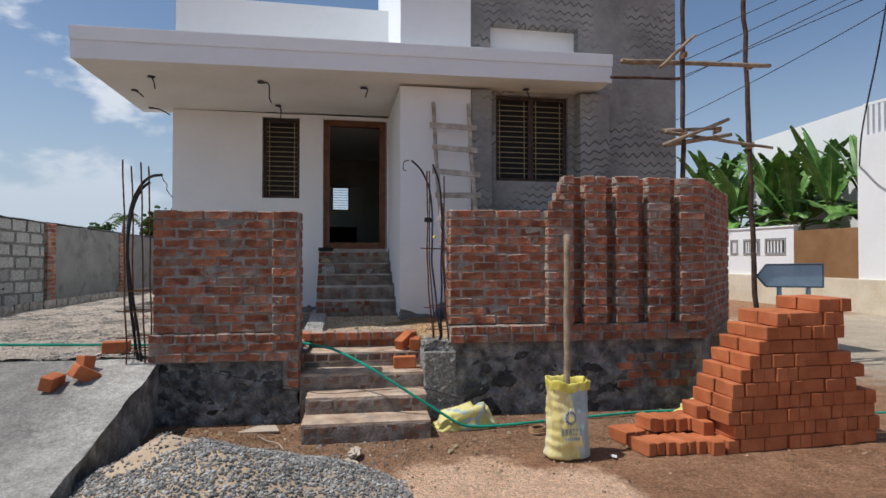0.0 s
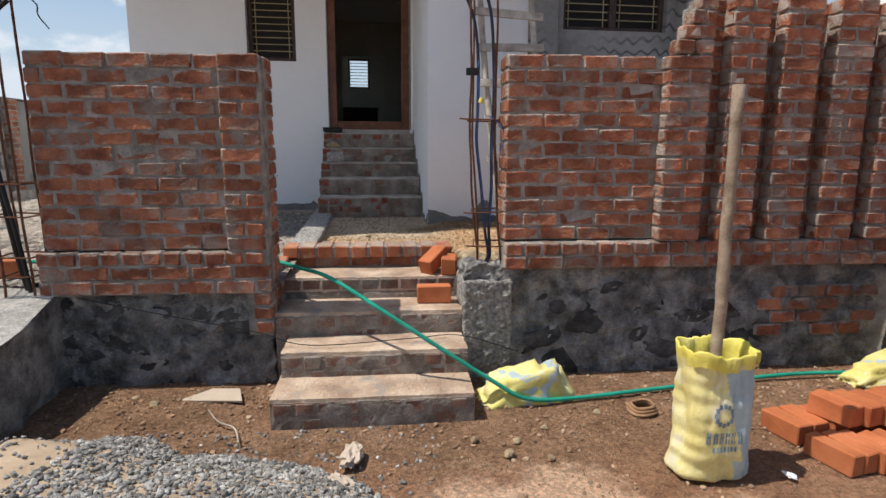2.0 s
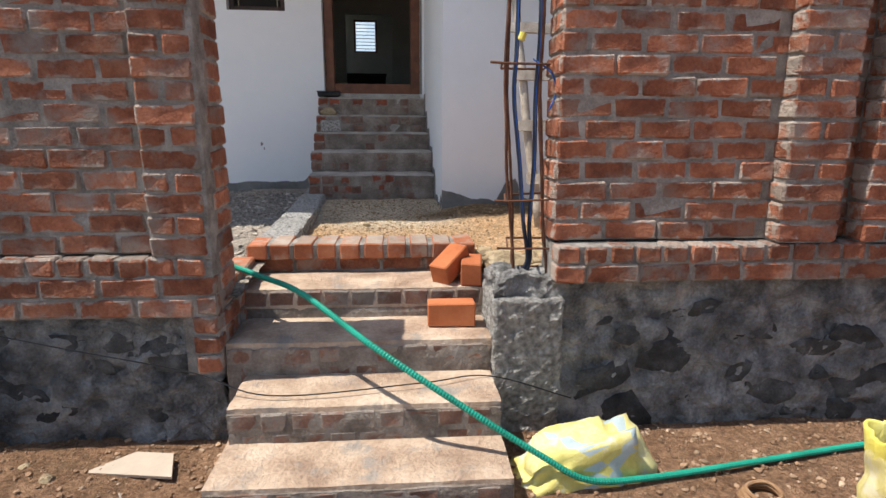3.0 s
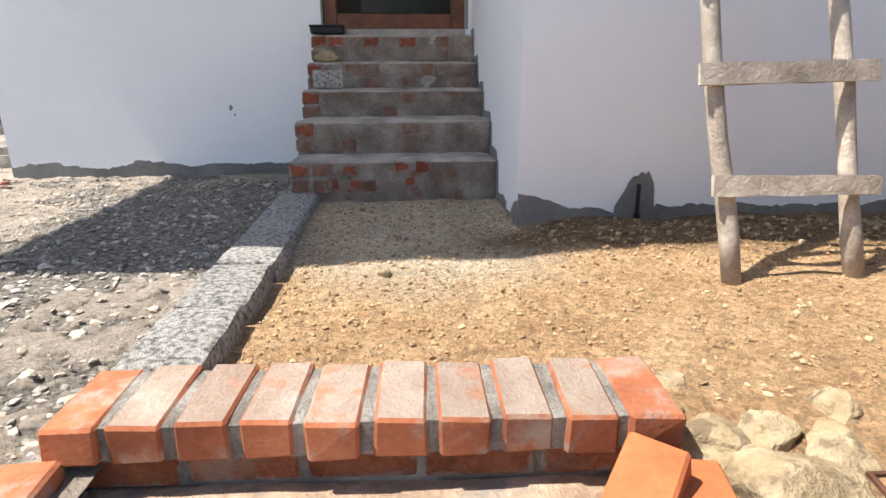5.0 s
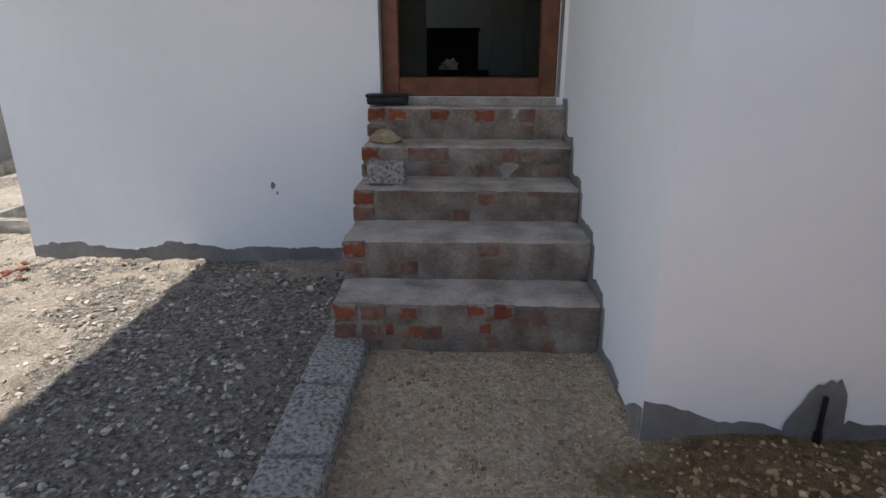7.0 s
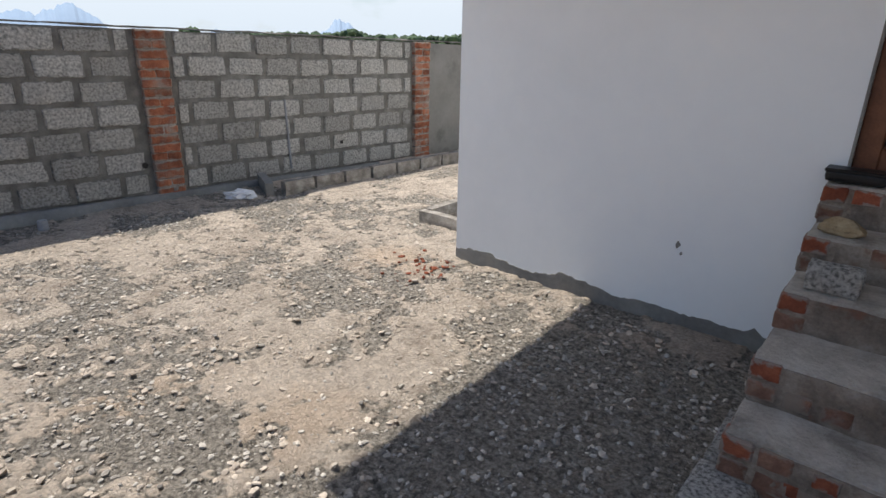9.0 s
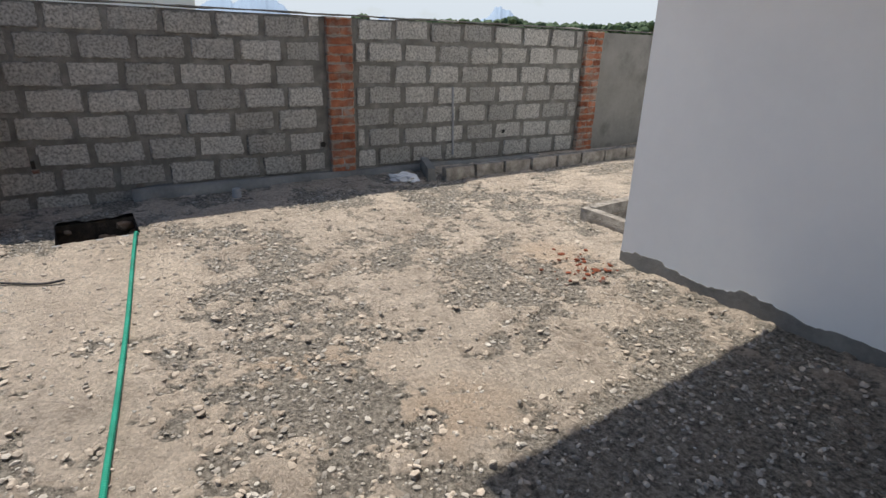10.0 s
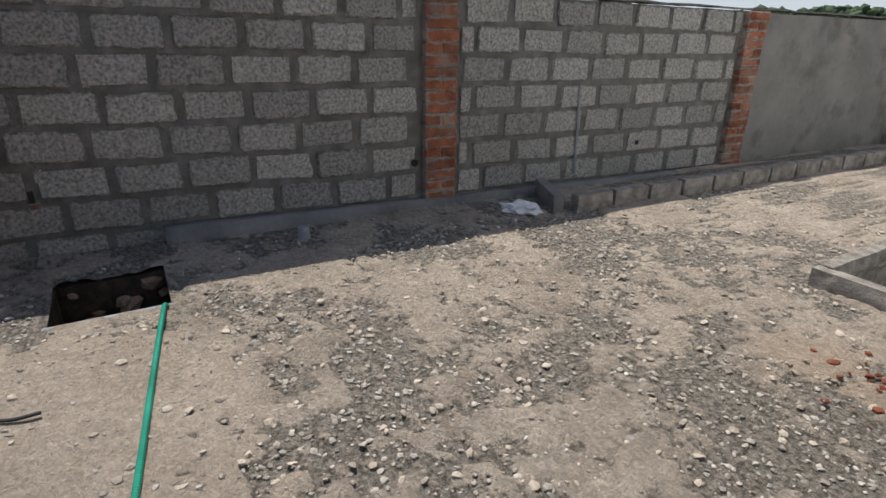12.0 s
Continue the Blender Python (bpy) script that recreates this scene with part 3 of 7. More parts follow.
def tube(points, radius, sides=8, wob=0.0, taper=1.0, seed=0, caps=True, ridges=0.0):
    """A round bar, hose or branch along points."""
    pts = [Vector(p) for p in points]
    rnd = random.Random(seed)
    bm = bmesh.new()
    rings = []
    last = None
    for i, p in enumerate(pts):
        t = (pts[min(i + 1, len(pts) - 1)] - pts[max(i - 1, 0)]).normalized()
        if last is None:
            a = t.orthogonal().normalized()
        else:
            a = (last - t * last.dot(t)).normalized()
        last = a
        c = t.cross(a)
        r = radius * (1 + (taper - 1) * i / max(1, len(pts) - 1)) * (1 + rnd.uniform(-wob, wob))
        if ridges:
            r *= 1 + ridges * (1 if i % 2 else -1)
        rings.append([bm.verts.new(p + (a * math.cos(2 * math.pi * k / sides) + c * math.sin(2 * math.pi * k / sides)) * r) for k in range(sides)])
    for q, s in zip(rings, rings[1:]):
        for k in range(sides):
            bm.faces.new((q[k], q[(k + 1) % sides], s[(k + 1) % sides], s[k]))
    if caps:
        bm.faces.new(list(reversed(rings[0])))
        bm.faces.new(rings[-1])
    return bm


def join(*bms):
    out = bmesh.new()
    for b in bms:
        me = bpy.data.meshes.new("tmp")
        b.to_mesh(me)
        b.free()
        out.from_mesh(me)
        bpy.data.meshes.remove(me)
    return out


def spline(points, n=12):
    """A smooth line through points."""
    p = [Vector(q) for q in points]
    p = [p[0] * 2 - p[1]] + p + [p[-1] * 2 - p[-2]]
    out = []
    for i in range(1, len(p) - 2):
        for k in range(n):
            t = k / n
            a, b, c, d = p[i - 1], p[i], p[i + 1], p[i + 2]
            out.append(0.5 * ((2 * b) + (c - a) * t + (2 * a - 5 * b + 4 * c - d) * t * t + (3 * b - a - 3 * c + d) * t ** 3))
    out.append(p[-2])
    return out


ICO = bmesh.new()
bmesh.ops.create_icosphere(ICO, subdivisions=1, radius=1)
ICO_V = np.array([v.co[:] for v in ICO.verts])
ICO_F = np.array([[v.index for v in f.verts] for f in ICO.faces])
ICO.free()


def scatter(name, places, sizes, material, rs, flat=0.65, parent=None):
    """Many small angular stones in one mesh."""
    n = len(places)
    nv = len(ICO_V)
    V = np.repeat(ICO_V[None], n, 0) * rs.uniform(0.7, 1.25, (n, nv, 1))
    V *= rs.uniform(0.6, 1.2, (n, 1, 3)) * np.array([1, 1, flat])
    a = rs.uniform(0, 2 * np.pi, n)
    b = rs.uniform(-0.5, 0.5, n)
    ca, sa, cb, sb = np.cos(a), np.sin(a), np.cos(b), np.sin(b)
    x, y, z = V[..., 0], V[..., 1], V[..., 2]
    y, z = y * cb[:, None] - z * sb[:, None], y * sb[:, None] + z * cb[:, None]
    x, y = x * ca[:, None] - y * sa[:, None], x * sa[:, None] + y * ca[:, None]
    V = np.stack([x, y, z], -1) * np.asarray(sizes)[:, None, None] + np.asarray(places)[:, None, :]
    F = (ICO_F[None] + (np.arange(n) * nv)[:, None, None]).reshape(-1, 3)
    me = bpy.data.meshes.new(name)
    me.from_pydata(V.reshape(-1, 3).tolist(), [], F.tolist())
    me.materials.append(material)
    ob = new(name, me)
    if parent is not None:
        ob.parent = parent
    return ob


def terrain(name, xs, ys, height, material, holes=()):
    bm = bmesh.new()
    vs = [[bm.verts.new((x, y, height(x, y))) for y in ys] for x in xs]
    for i in range(len(xs) - 1):
        for j in range(len(ys) - 1):
            cx, cy = (xs[i] + xs[i + 1]) / 2, (ys[j] + ys[j + 1]) / 2
            if any(a < cx < b and c < cy < d for a, b, c, d in holes):
                continue
            bm.faces.new((vs[i][j], vs[i + 1][j], vs[i + 1][j + 1], vs[i][j + 1]))
    return part(name, bm, material, smooth=True)


def steps_between(a, b, d):
    n = max(1, round((b - a) / d))
    return [a + (b - a) * i / n for i in range(n + 1)]


# ---- ground ----
def street_h(x, y):
    if abs(x) > 12 or y < -6 or y > 14:
        return 0.02
    h = 0.045 + 0.018 * noise.noise((x * 0.9, y * 0.9, 0)) + 0.008 * noise.noise((x * 4, y * 4, 2)) + 0.004 * noise.noise((x * 11, y * 11, 4))
    if y > 4.6:
        h += 0.03 * min(1, (y - 4.6) / 0.6)
    return h


far_a = [-4000, -1500, -600, -250, -120, -60, -30, -18, -12]
far_b = [-c for c in reversed(far_a)]
terrain("ground", far_a + steps_between(-11.9, 11.9, 0.14) + far_b,
        far_a[:-1] + [-9, -6] + steps_between(-5.9, 8.9, 0.14) + [10, 12, 15, 18, 24, 34, 50, 80, 130, 250, 600, 1500, 4000], street_h, M_street)
tagged(bpy.data.objects["ground"], "red earth street ground with pale dry patches", "ground", kind="structure")


def level_h(x, y):
    return 0.725 + 0.012 * noise.noise((x * 0.8, y * 0.8, 7)) + 0.010 * noise.noise((x * 3, y * 3, 8)) + 0.006 * noise.noise((x * 9, y * 9, 9))


def crust(x, y):
    """1 on patches of firm sandy crust, 0 in the loose gravel between them."""
    c = 0.50 * noise.noise((x * 1.2, y * 1.2, 21)) + 0.42 * noise.noise((x * 3.1, y * 3.1, 22)) + 0.36 * noise.noise((x * 7, y * 7, 23)) + 0.30 * noise.noise((x * 17, y * 17, 24)) + 0.22 * noise.noise((x * 34, y * 34, 25)) + 0.01
    c += 0.60 * math.exp(-((x + 4.35) / 0.80) ** 2 - ((y - 6.15) / 0.70) ** 2)
    c -= 0.35 * math.exp(-((x + 3.85) / 0.45) ** 2 - ((y - 7.25) / 0.35) ** 2)
    # More dark gravel over the canopy's shadow, deepening the shade through colour.
    c -= 0.50 * math.exp(-((x + 1.15) / 0.62) ** 4 - ((y - 8.4) / 1.15) ** 4)
    t = max(0.0, min(1.0, (c + 0.11) / 0.20))
    return t * t * (3 - 2 * t)


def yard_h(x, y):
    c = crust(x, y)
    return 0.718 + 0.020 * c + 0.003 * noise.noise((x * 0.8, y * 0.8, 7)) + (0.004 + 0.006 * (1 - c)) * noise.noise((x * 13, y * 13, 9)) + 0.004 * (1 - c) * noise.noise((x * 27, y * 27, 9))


PIT = (-5.84, -5.26, 6.12, 6.70)
xs = [-6.36] + steps_between(-6.30, -5.84, 0.05) + steps_between(-5.80, -5.26, 0.05) + steps_between(-5.22, -0.5, 0.022)
TANK = (-3.74, -2.98, 10.24, 11.12)
ys = steps_between(5.62, 6.12, 0.025) + steps_between(6.145, 6.70, 0.025) + steps_between(6.725, 10.2, 0.022) + steps_between(10.24, 11.12, 0.08) + steps_between(11.3, 24, 0.4)
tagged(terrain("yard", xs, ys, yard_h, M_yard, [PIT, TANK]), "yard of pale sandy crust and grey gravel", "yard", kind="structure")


def soil_h(x, y):
    h = level_h(x, y) + 0.012 * noise.noise((x * 5, y * 5, 3)) + 0.006 * noise.noise((x * 16, y * 16, 3))
    if x > 0.75:
        h += 0.03 * min(1, (x - 0.75) / 0.6)
    if x > 0.5:
        h += 0.045 * min(1, (x - 0.5) / 0.3) * max(0, min(1, (y - 7.25) / 0.4))
    # the fill is trodden up towards the house
    h += 0.048 * max(0, min(1, (y - 7.4) / 0.7)) * (1 - max(0, min(1, (x - 0.9) / 0.4)))
    return h + 0.006


tagged(terrain("fill_soil", steps_between(-0.52, 5.2, 0.05), steps_between(5.85, 9.0, 0.05), soil_h, M_soil, [(-0.7, 0.68, 5.0, 6.36)]), "tan fill soil in front of the house steps", "soil", kind="structure")

# retaining body under the yard, so that its edges are closed
bm = box(-6.4, -1.95, 5.60, 23.9, 0.0, 0.66)
bmesh.ops.delete(bm, geom=[f for f in bm.faces if all(v.co.z > 0.6 for v in f.verts)], context="FACES_ONLY")
tagged(part("retaining_edge", bm, M_cement), "grey cement edge below the raised yard", "retaining edge", kind="structure")


# ---- sump pit ----
def sump():
    e = base("sump_pit", pose(0, 0, 0), "open rectangular sump pit with rough cement sides", "pit")
    x0, x1, y0, y1 = PIT
    bm = bmesh.new()
    bxm(bm, x0 - 0.07, x0, y0 - 0.07, y1 + 0.07, -0.45, 0.70)
    bxm(bm, x1, x1 + 0.05, y0 - 0.07, y1 + 0.07, -0.45, 0.705)
    bxm(bm, x0, x1, y0 - 0.07, y0, -0.45, 0.705)
    bxm(bm, x0, x1, y1, y1 + 0.07, -0.45, 0.71)
    bxm(bm, x0, x1, y0, y1, -0.5, -0.45)
    # Lining colour carries the darkness of the pit.
    part("lining", bm, M_pitsoil, e, "earth sides darkened for the shade in the pit")
    part("pipe", tube([(x1 - 0.03, y0 - 0.02, 0.70), (x1 - 0.03, y1 + 0.02, 0.705)], 0.022, 10), M_pvc, e, "grey plastic pipe across the pit")
    rs = np.random.RandomState(5)
    pl = np.column_stack([rs.uniform(x0 - 0.02, x0 + 0.06, 14), rs.uniform(y0, y1, 14), rs.uniform(0.2, 0.66, 14)])
    tagged(scatter("rubble", pl, rs.uniform(0.04, 0.08, 14), M_clod, rs, parent=e), kind="stuff")


sump()


# ---- ramp ----
def ramp_z(y):
    return 0.06 + 0.66 * max(0.0, min(1.0, (y - 2.95) / (5.66 - 2.95)))


def ramp():
    xs_, ys_ = steps_between(-5.5, -1.80, 0.09), steps_between(2.9, 5.70, 0.09)
    bm = bmesh.new()
    top = []
    for i, x in enumerate(xs_):
        row = []
        for y in ys_:
            z = ramp_z(y) + 0.012 * noise.noise((x * 2.5, y * 2.5, 1)) + 0.006 * noise.noise((x * 9, y * 9, 2))
            xx = x
            if i == len(xs_) - 1:
                xx += 0.03 * noise.noise((0, y * 3.0, 5))
                z -= 0.012
            if y > 5.6:
                z = min(z, 0.718)
            row.append(bm.verts.new((xx, y, z)))
        top.append(row)
    for i in range(len(xs_) - 1):
        for j in range(len(ys_) - 1):
            bm.faces.new((top[i][j], top[i + 1][j], top[i + 1][j + 1], top[i][j + 1]))
    ob = part("ramp", bm, M_ramp, smooth=True)
    tagged(ob, "worn grey concrete ramp up to the yard", "ramp", kind="structure")
    bm = bmesh.new()
    rows = []
    for k in range(7):
        r = []
        for j, y in enumerate(ys_):
            zt = ramp_z(y) - 0.014
            z = zt * (1 - k / 6) - 0.02 * k / 6
            x = -1.80 + 0.03 * noise.noise((0, y * 3.0, 5)) + (0.05 * noise.noise((y * 4, z * 5, 8)) + 0.025 * noise.noise((y * 11, z * 12, 8)) - 0.01 if 0 < k else 0)
            r.append(bm.verts.new((x, y, z)))
        rows.append(r)
    for a, b2 in zip(rows, rows[1:]):
        for j in range(len(ys_) - 1):
            bm.faces.new((a[j], b2[j], b2[j + 1], a[j + 1]))
    part("ramp_side", bm, M_plinth, ob, "rough dark cement side", smooth=True)


ramp()


# ---- bricks ----
def brick_mesh(name, lx, ly, lz, material, seed, bevel=0.007, jit=0.004):
    rnd = random.Random(seed)
    bm = box(-lx / 2, lx / 2, -ly / 2, ly / 2, 0, lz)
    for v in bm.verts:
        v.co += Vector((rnd.uniform(-jit, jit), rnd.uniform(-jit, jit), rnd.uniform(-jit, jit)))
    bmesh.ops.bevel(bm, geom=bm.edges[:], offset=bevel, segments=1, affect="EDGES")
    me = bpy.data.meshes.new(name)
    bm.to_mesh(me)
    bm.free()
    me.materials.append(material)
    return me


BR = random.Random(11)
STRETCH = [brick_mesh("brick", 0.226, 0.10, 0.080, M_brick, s, 0.009, 0.006) for s in range(5)]
HEAD = [brick_mesh("brick", 0.108, 0.10, 0.080, M_brick, s + 20, 0.009, 0.006) for s in range(4)]
DRYH = [brick_mesh("brick", 0.112, 0.24, 0.082, M_brick_dry, s + 40) for s in range(4)]
for me_ in DRYH:
    me_.materials.append(M_drytop)
    for f_ in me_.polygons:
        f_.material_index = 1 if f_.normal.z > 0.9 else 0
ORANGE = [brick_mesh("brick", 0.112, 0.10, 0.066, M_bare, s + 70) for s in range(3)]
BAREF = [brick_mesh("brick", 0.112, 0.10, 0.078, M_bare, s + 78) for s in range(3)]
STEPB = [brick_mesh("brick", 0.112, 0.10, 0.076, M_stepbrick, s + 75) for s in range(4)]
SIDEB = [brick_mesh("brick", 0.112, 0.24, 0.082, M_brick_dry, s + 90) for s in range(2)]
DRYB = [brick_mesh("brick", 0.226, 0.10, 0.078, M_brick, s + 66) for s in range(3)]
DRYF = [brick_mesh("brick", 0.112, 0.10, 0.078, M_stepbrick, s + 60) for s in range(4)]


def place_brick(meshes, parent, m, sx=1.0):
    ob = new("brick", BR.choice(meshes))
    ob.parent = parent
    ob.matrix_basis = m @ Matrix.Diagonal((sx, 1, 1, 1))
    return ob


def course(parent, m, u0, u1, z, front, header=False, shift=0.0, meshes=None, pitch=None):
    """One row of bricks between u0 and u1, their faces at front (in the frame m)."""
    meshes = meshes or (HEAD if header else STRETCH)
    full = pitch or (0.119 if header else 0.237)
    nominal = 0.108 if header else 0.226
    u = u0 - shift * full
    while u < u1 - 0.02:
        a, b2 = max(u, u0), min(u + full - BR.uniform(0.008, 0.018), u1)
        ln = b2 - a
        if ln > 0.035:
            y = front + 0.05 + BR.uniform(-0.003, 0.002)
            place_brick(meshes, parent, m @ pose((a + b2) / 2, y, z + BR.uniform(-0.003, 0.003), BR.uniform(-1, 1), BR.uniform(-0.8, 0.8), BR.uniform(-1.0, 1.0)), ln / nominal)
        u += full


def rubble_stones(parent, x0, x1, y, z0, z1, amp, seed, count):
    """Dark rubble stones bedded in the face of a cement plinth, some proud of it and some sunk."""
    rnd = random.Random(int(seed * 10) + 5)
    spots_ = []
    for k in range(count * 6):
        if len(spots_) >= count:
            break
        x, z, r = rnd.uniform(x0, x1), rnd.uniform(z0, z1), rnd.uniform(0.040, 0.095)
        if any(math.hypot(x - a, (z - b) * 1.3) < (r + c) * 1.25 for a, b, c in spots_):
            continue
        spots_.append((x, z, r))
    for k, (x, z, r) in enumerate(spots_):
        q = Vector((x, y, z)) * 8.5 + Vector((seed, seed * 2.3, 0))
        face = y + noise.noise_vector(q).y * amp + noise.noise_vector(q * 3.1).y * amp * 0.5
        bm = bmesh.new()
        bmesh.ops.create_icosphere(bm, subdivisions=2, radius=1.0)
        sx, sz = r * rnd.uniform(1.0, 1.9), r * rnd.uniform(0.7, 1.1)
        for v in bm.verts:
            p = v.co.copy()
            f = 1 + 0.75 * noise.noise(p * 1.3 + Vector((k * 3.7, seed, 0))) + 0.4 * noise.noise(p * 3.3 + Vector((k * 3.7, seed, 0)))
            v.co = Vector((p.x * sx * f, max(-0.62, p.y) * 0.034 * f, p.z * sz * f))
        ob = part("stone", bm, M_basalt, parent)
        ob.matrix_basis = pose(x, face + rnd.uniform(0.004, 0.030), z, 0, rnd.uniform(-25, 25), 0)


I = Matrix.Identity(4)
END = pose(0, 0, 0, 0, 0, 90)      # rows on faces that look along +x or -x


def left_gate_wall():
    w = base("gate_wall", pose(0, 0, 0), "unplastered red brick wall panel on a rubble plinth left of the steps", "brick wall")
    part("mortar_core", join(rough_box(-1.865, -0.795, 5.594, 5.80, 0.935, 2.065, 0.09, 0.0015, 0.006), rough_box(-1.88, -0.549, 5.524, 5.80, 0.67, 0.928, 0.09, 0.0015, 0.006),
                             rough_box(-0.80, -0.549, 5.524, 5.80, 0.92, 2.075, 0.09, 0.0015, 0.006), rough_box(-0.70, -0.55, 5.53, 5.80, 0.40, 0.69, 0.09, 0.0015, 0.006)), M_mortar, w, "grey cement mortar")
    part("plinth", rough_box(-1.86, -0.56, 5.580, 5.82, -0.05, 0.68, 0.018, 0.042, 0.0, 8.5), M_plinth, w, "rough dark cement plinth over rubble")
    rubble_stones(w, -1.82, -0.72, 5.580, 0.08, 0.62, 0.042, 0.0, 11)
    for k in range(13):
        z = 0.940 + k * 0.0885
        course(w, I, -1.868, -0.80, z, 5.588, shift=(k % 2) * 0.5 + 0.1)
        if k % 2:
            course(w, I, -0.795, -0.548, z, 5.518, header=True)
        else:
            course(w, I, -0.795, -0.548, z, 5.518)
        # end faces of the pier, seen from the steps
        course(w, pose(0, 0, 0, 0, 0, 90), 5.60 + 0.03 * (k % 2), 5.81, z, 0.542, pitch=0.6)
        course(w, pose(0, 0, 0, 0, 0, -90), -5.80, -5.60, z, -1.876, header=True, shift=(k % 2) * 0.5)
    course(w, I, -1.885, -0.548, 0.853, 5.518, header=True)
    course(w, I, -1.885, -0.548, 0.765, 5.518, shift=0.3)
    course(w, I, -1.885, -0.548, 0.680, 5.518, shift=0.7)
    for k in range(6):
        z = 0.42 + k * 0.0885
        course(w, pose(0, 0, 0, 0, 0, 90), 5.60 + 0.03 * (k % 2), 5.81, z, 0.542, pitch=0.6)
        if k < 3:
            course(w, I, -0.655, -0.548, z, 5.518, header=True)


left_gate_wall()

PIL = [(1.885, 2.165), (2.275, 2.515), (2.615, 2.86), (2.965, 3.22), (3.32, 3.60)]


def right_gate_wall():
    w = base("fluted_gate_wall", pose(0, 0, 0), "tall red brick wall with fluted pilasters and a stepped top", "brick wall")
    core = [rough_box(0.909, 1.90, 5.594, 5.80, 0.975, 2.115, 0.09, 0.0015, 0.006), rough_box(0.909, 3.62, 5.508, 5.80, 0.80, 0.968, 0.09, 0.0015, 0.006),
            rough_box(2.09, 3.62, 5.623, 5.80, 0.975, 2.45, 0.09, 0.0015, 0.006)]
    for i, (a, b2) in enumerate(PIL):
        top = 2.12 if i == 0 else 2.455
        core.append(rough_box(a + 0.008, b2 - 0.008, 5.504, 5.70, 0.97, top, 0.09, 0.0015, 0.004, seed=i))
    core.append(rough_box(2.075, 2.155, 5.504, 5.70, 2.1, 2.45, 0.09, 0.0015, 0.004))
    part("mortar_core", join(*core), M_mortar, w, "grey cement mortar")
    pl = rough_box(0.66, 3.64, 5.572, 5.82, -0.05, 0.806, 0.020, 0.036, 0.0, 8.5, 3.0)
    part("plinth", pl, M_plinth, w, "rough dark cement plinth over rubble")
    rubble_stones(w, 1.02, 2.70, 5.572, 0.10, 0.68, 0.036, 3.0, 19)
    for k in range(13):
        z = 0.980 + k * 0.0885
        course(w, I, 0.908, 1.89, z, 5.588, shift=(k % 2) * 0.5)
        course(w, pose(0, 0, 0, 0, 0, -90), -5.81, -5.62 + 0.02 * (k % 2), z, 0.902, pitch=0.6)
    for k in range(17):
        z = 0.980 + k * 0.0885
        for i, (a, b2) in enumerate(PIL):
            if i == 0:
                a += (0, 0, 0, 0.04, 0.085, 0.13, 0.175)[max(0, k - 10)] if k > 12 else 0
            if (k + i) % 2:
                mid = (a + b2) / 2
                course(w, I, a, mid - 0.004, z, 5.498, header=True, pitch=0.2)
                course(w, I, mid + 0.004, b2, z, 5.498, header=True, pitch=0.2)
            else:
                course(w, I, a, b2, z, 5.498, pitch=0.4)
            # flank towards the sun
            course(w, pose(0, 0, 0, 0, 0, -90), -5.615, -5.502, z, a + 0.004, header=True, pitch=0.2, meshes=HEAD)
        course(w, I, 2.09, 3.62, z, 5.617, shift=(k % 2) * 0.5)
    course(w, I, 0.905, 3.62, 0.888, 5.502, header=True)
    course(w, I, 0.905, 3.62, 0.803, 5.502, shift=0.4)
    # the angled return towards the road
    ang = math.degrees(math.atan2(1.50, 1.33))
    m = pose(3.60, 5.50, 0, 0, 0, ang)
    core = join(rough_box(0.0, 2.0, 0.007, 0.22, 0.74, 2.45, 0.12, 0.004, 0.01), rough_box(-0.02, 2.02, 0.03, 0.26, -0.05, 0.76, 0.07, 0.03, 0.0, 4.0, 5.0))
    ob = part("return_core", core, M_mortar, w, "grey cement mortar")
    ob.matrix_basis = m
    for k in range(19):
        course(w, m, 0.02, 2.0, 0.803 + k * 0.0885, 0.0, shift=(k % 2) * 0.5)
    # bricks showing low in the plinth
    for r, n_ in ((0, 4), (1, 5), (2, 3), (3, 4)):
        for i in range(n_):
            if BR.random() < 0.75:
                place_brick(STRETCH, w, pose(2.75 + i * 0.2 + 0.1 * (r % 2), 5.60, 0.30 + r * 0.09, 0, 0, BR.uniform(-2, 2)), 0.8)


right_gate_wall()


# ---- front steps ----
FRONT = [(-0.48, 0.64, 4.97, 0.05, 0.228), (-0.47, 0.64, 5.27, 0.05, 0.378), (-0.55, 0.66, 5.58, 0.05, 0.53), (-0.55, 0.66, 5.905, 0.05, 0.68)]


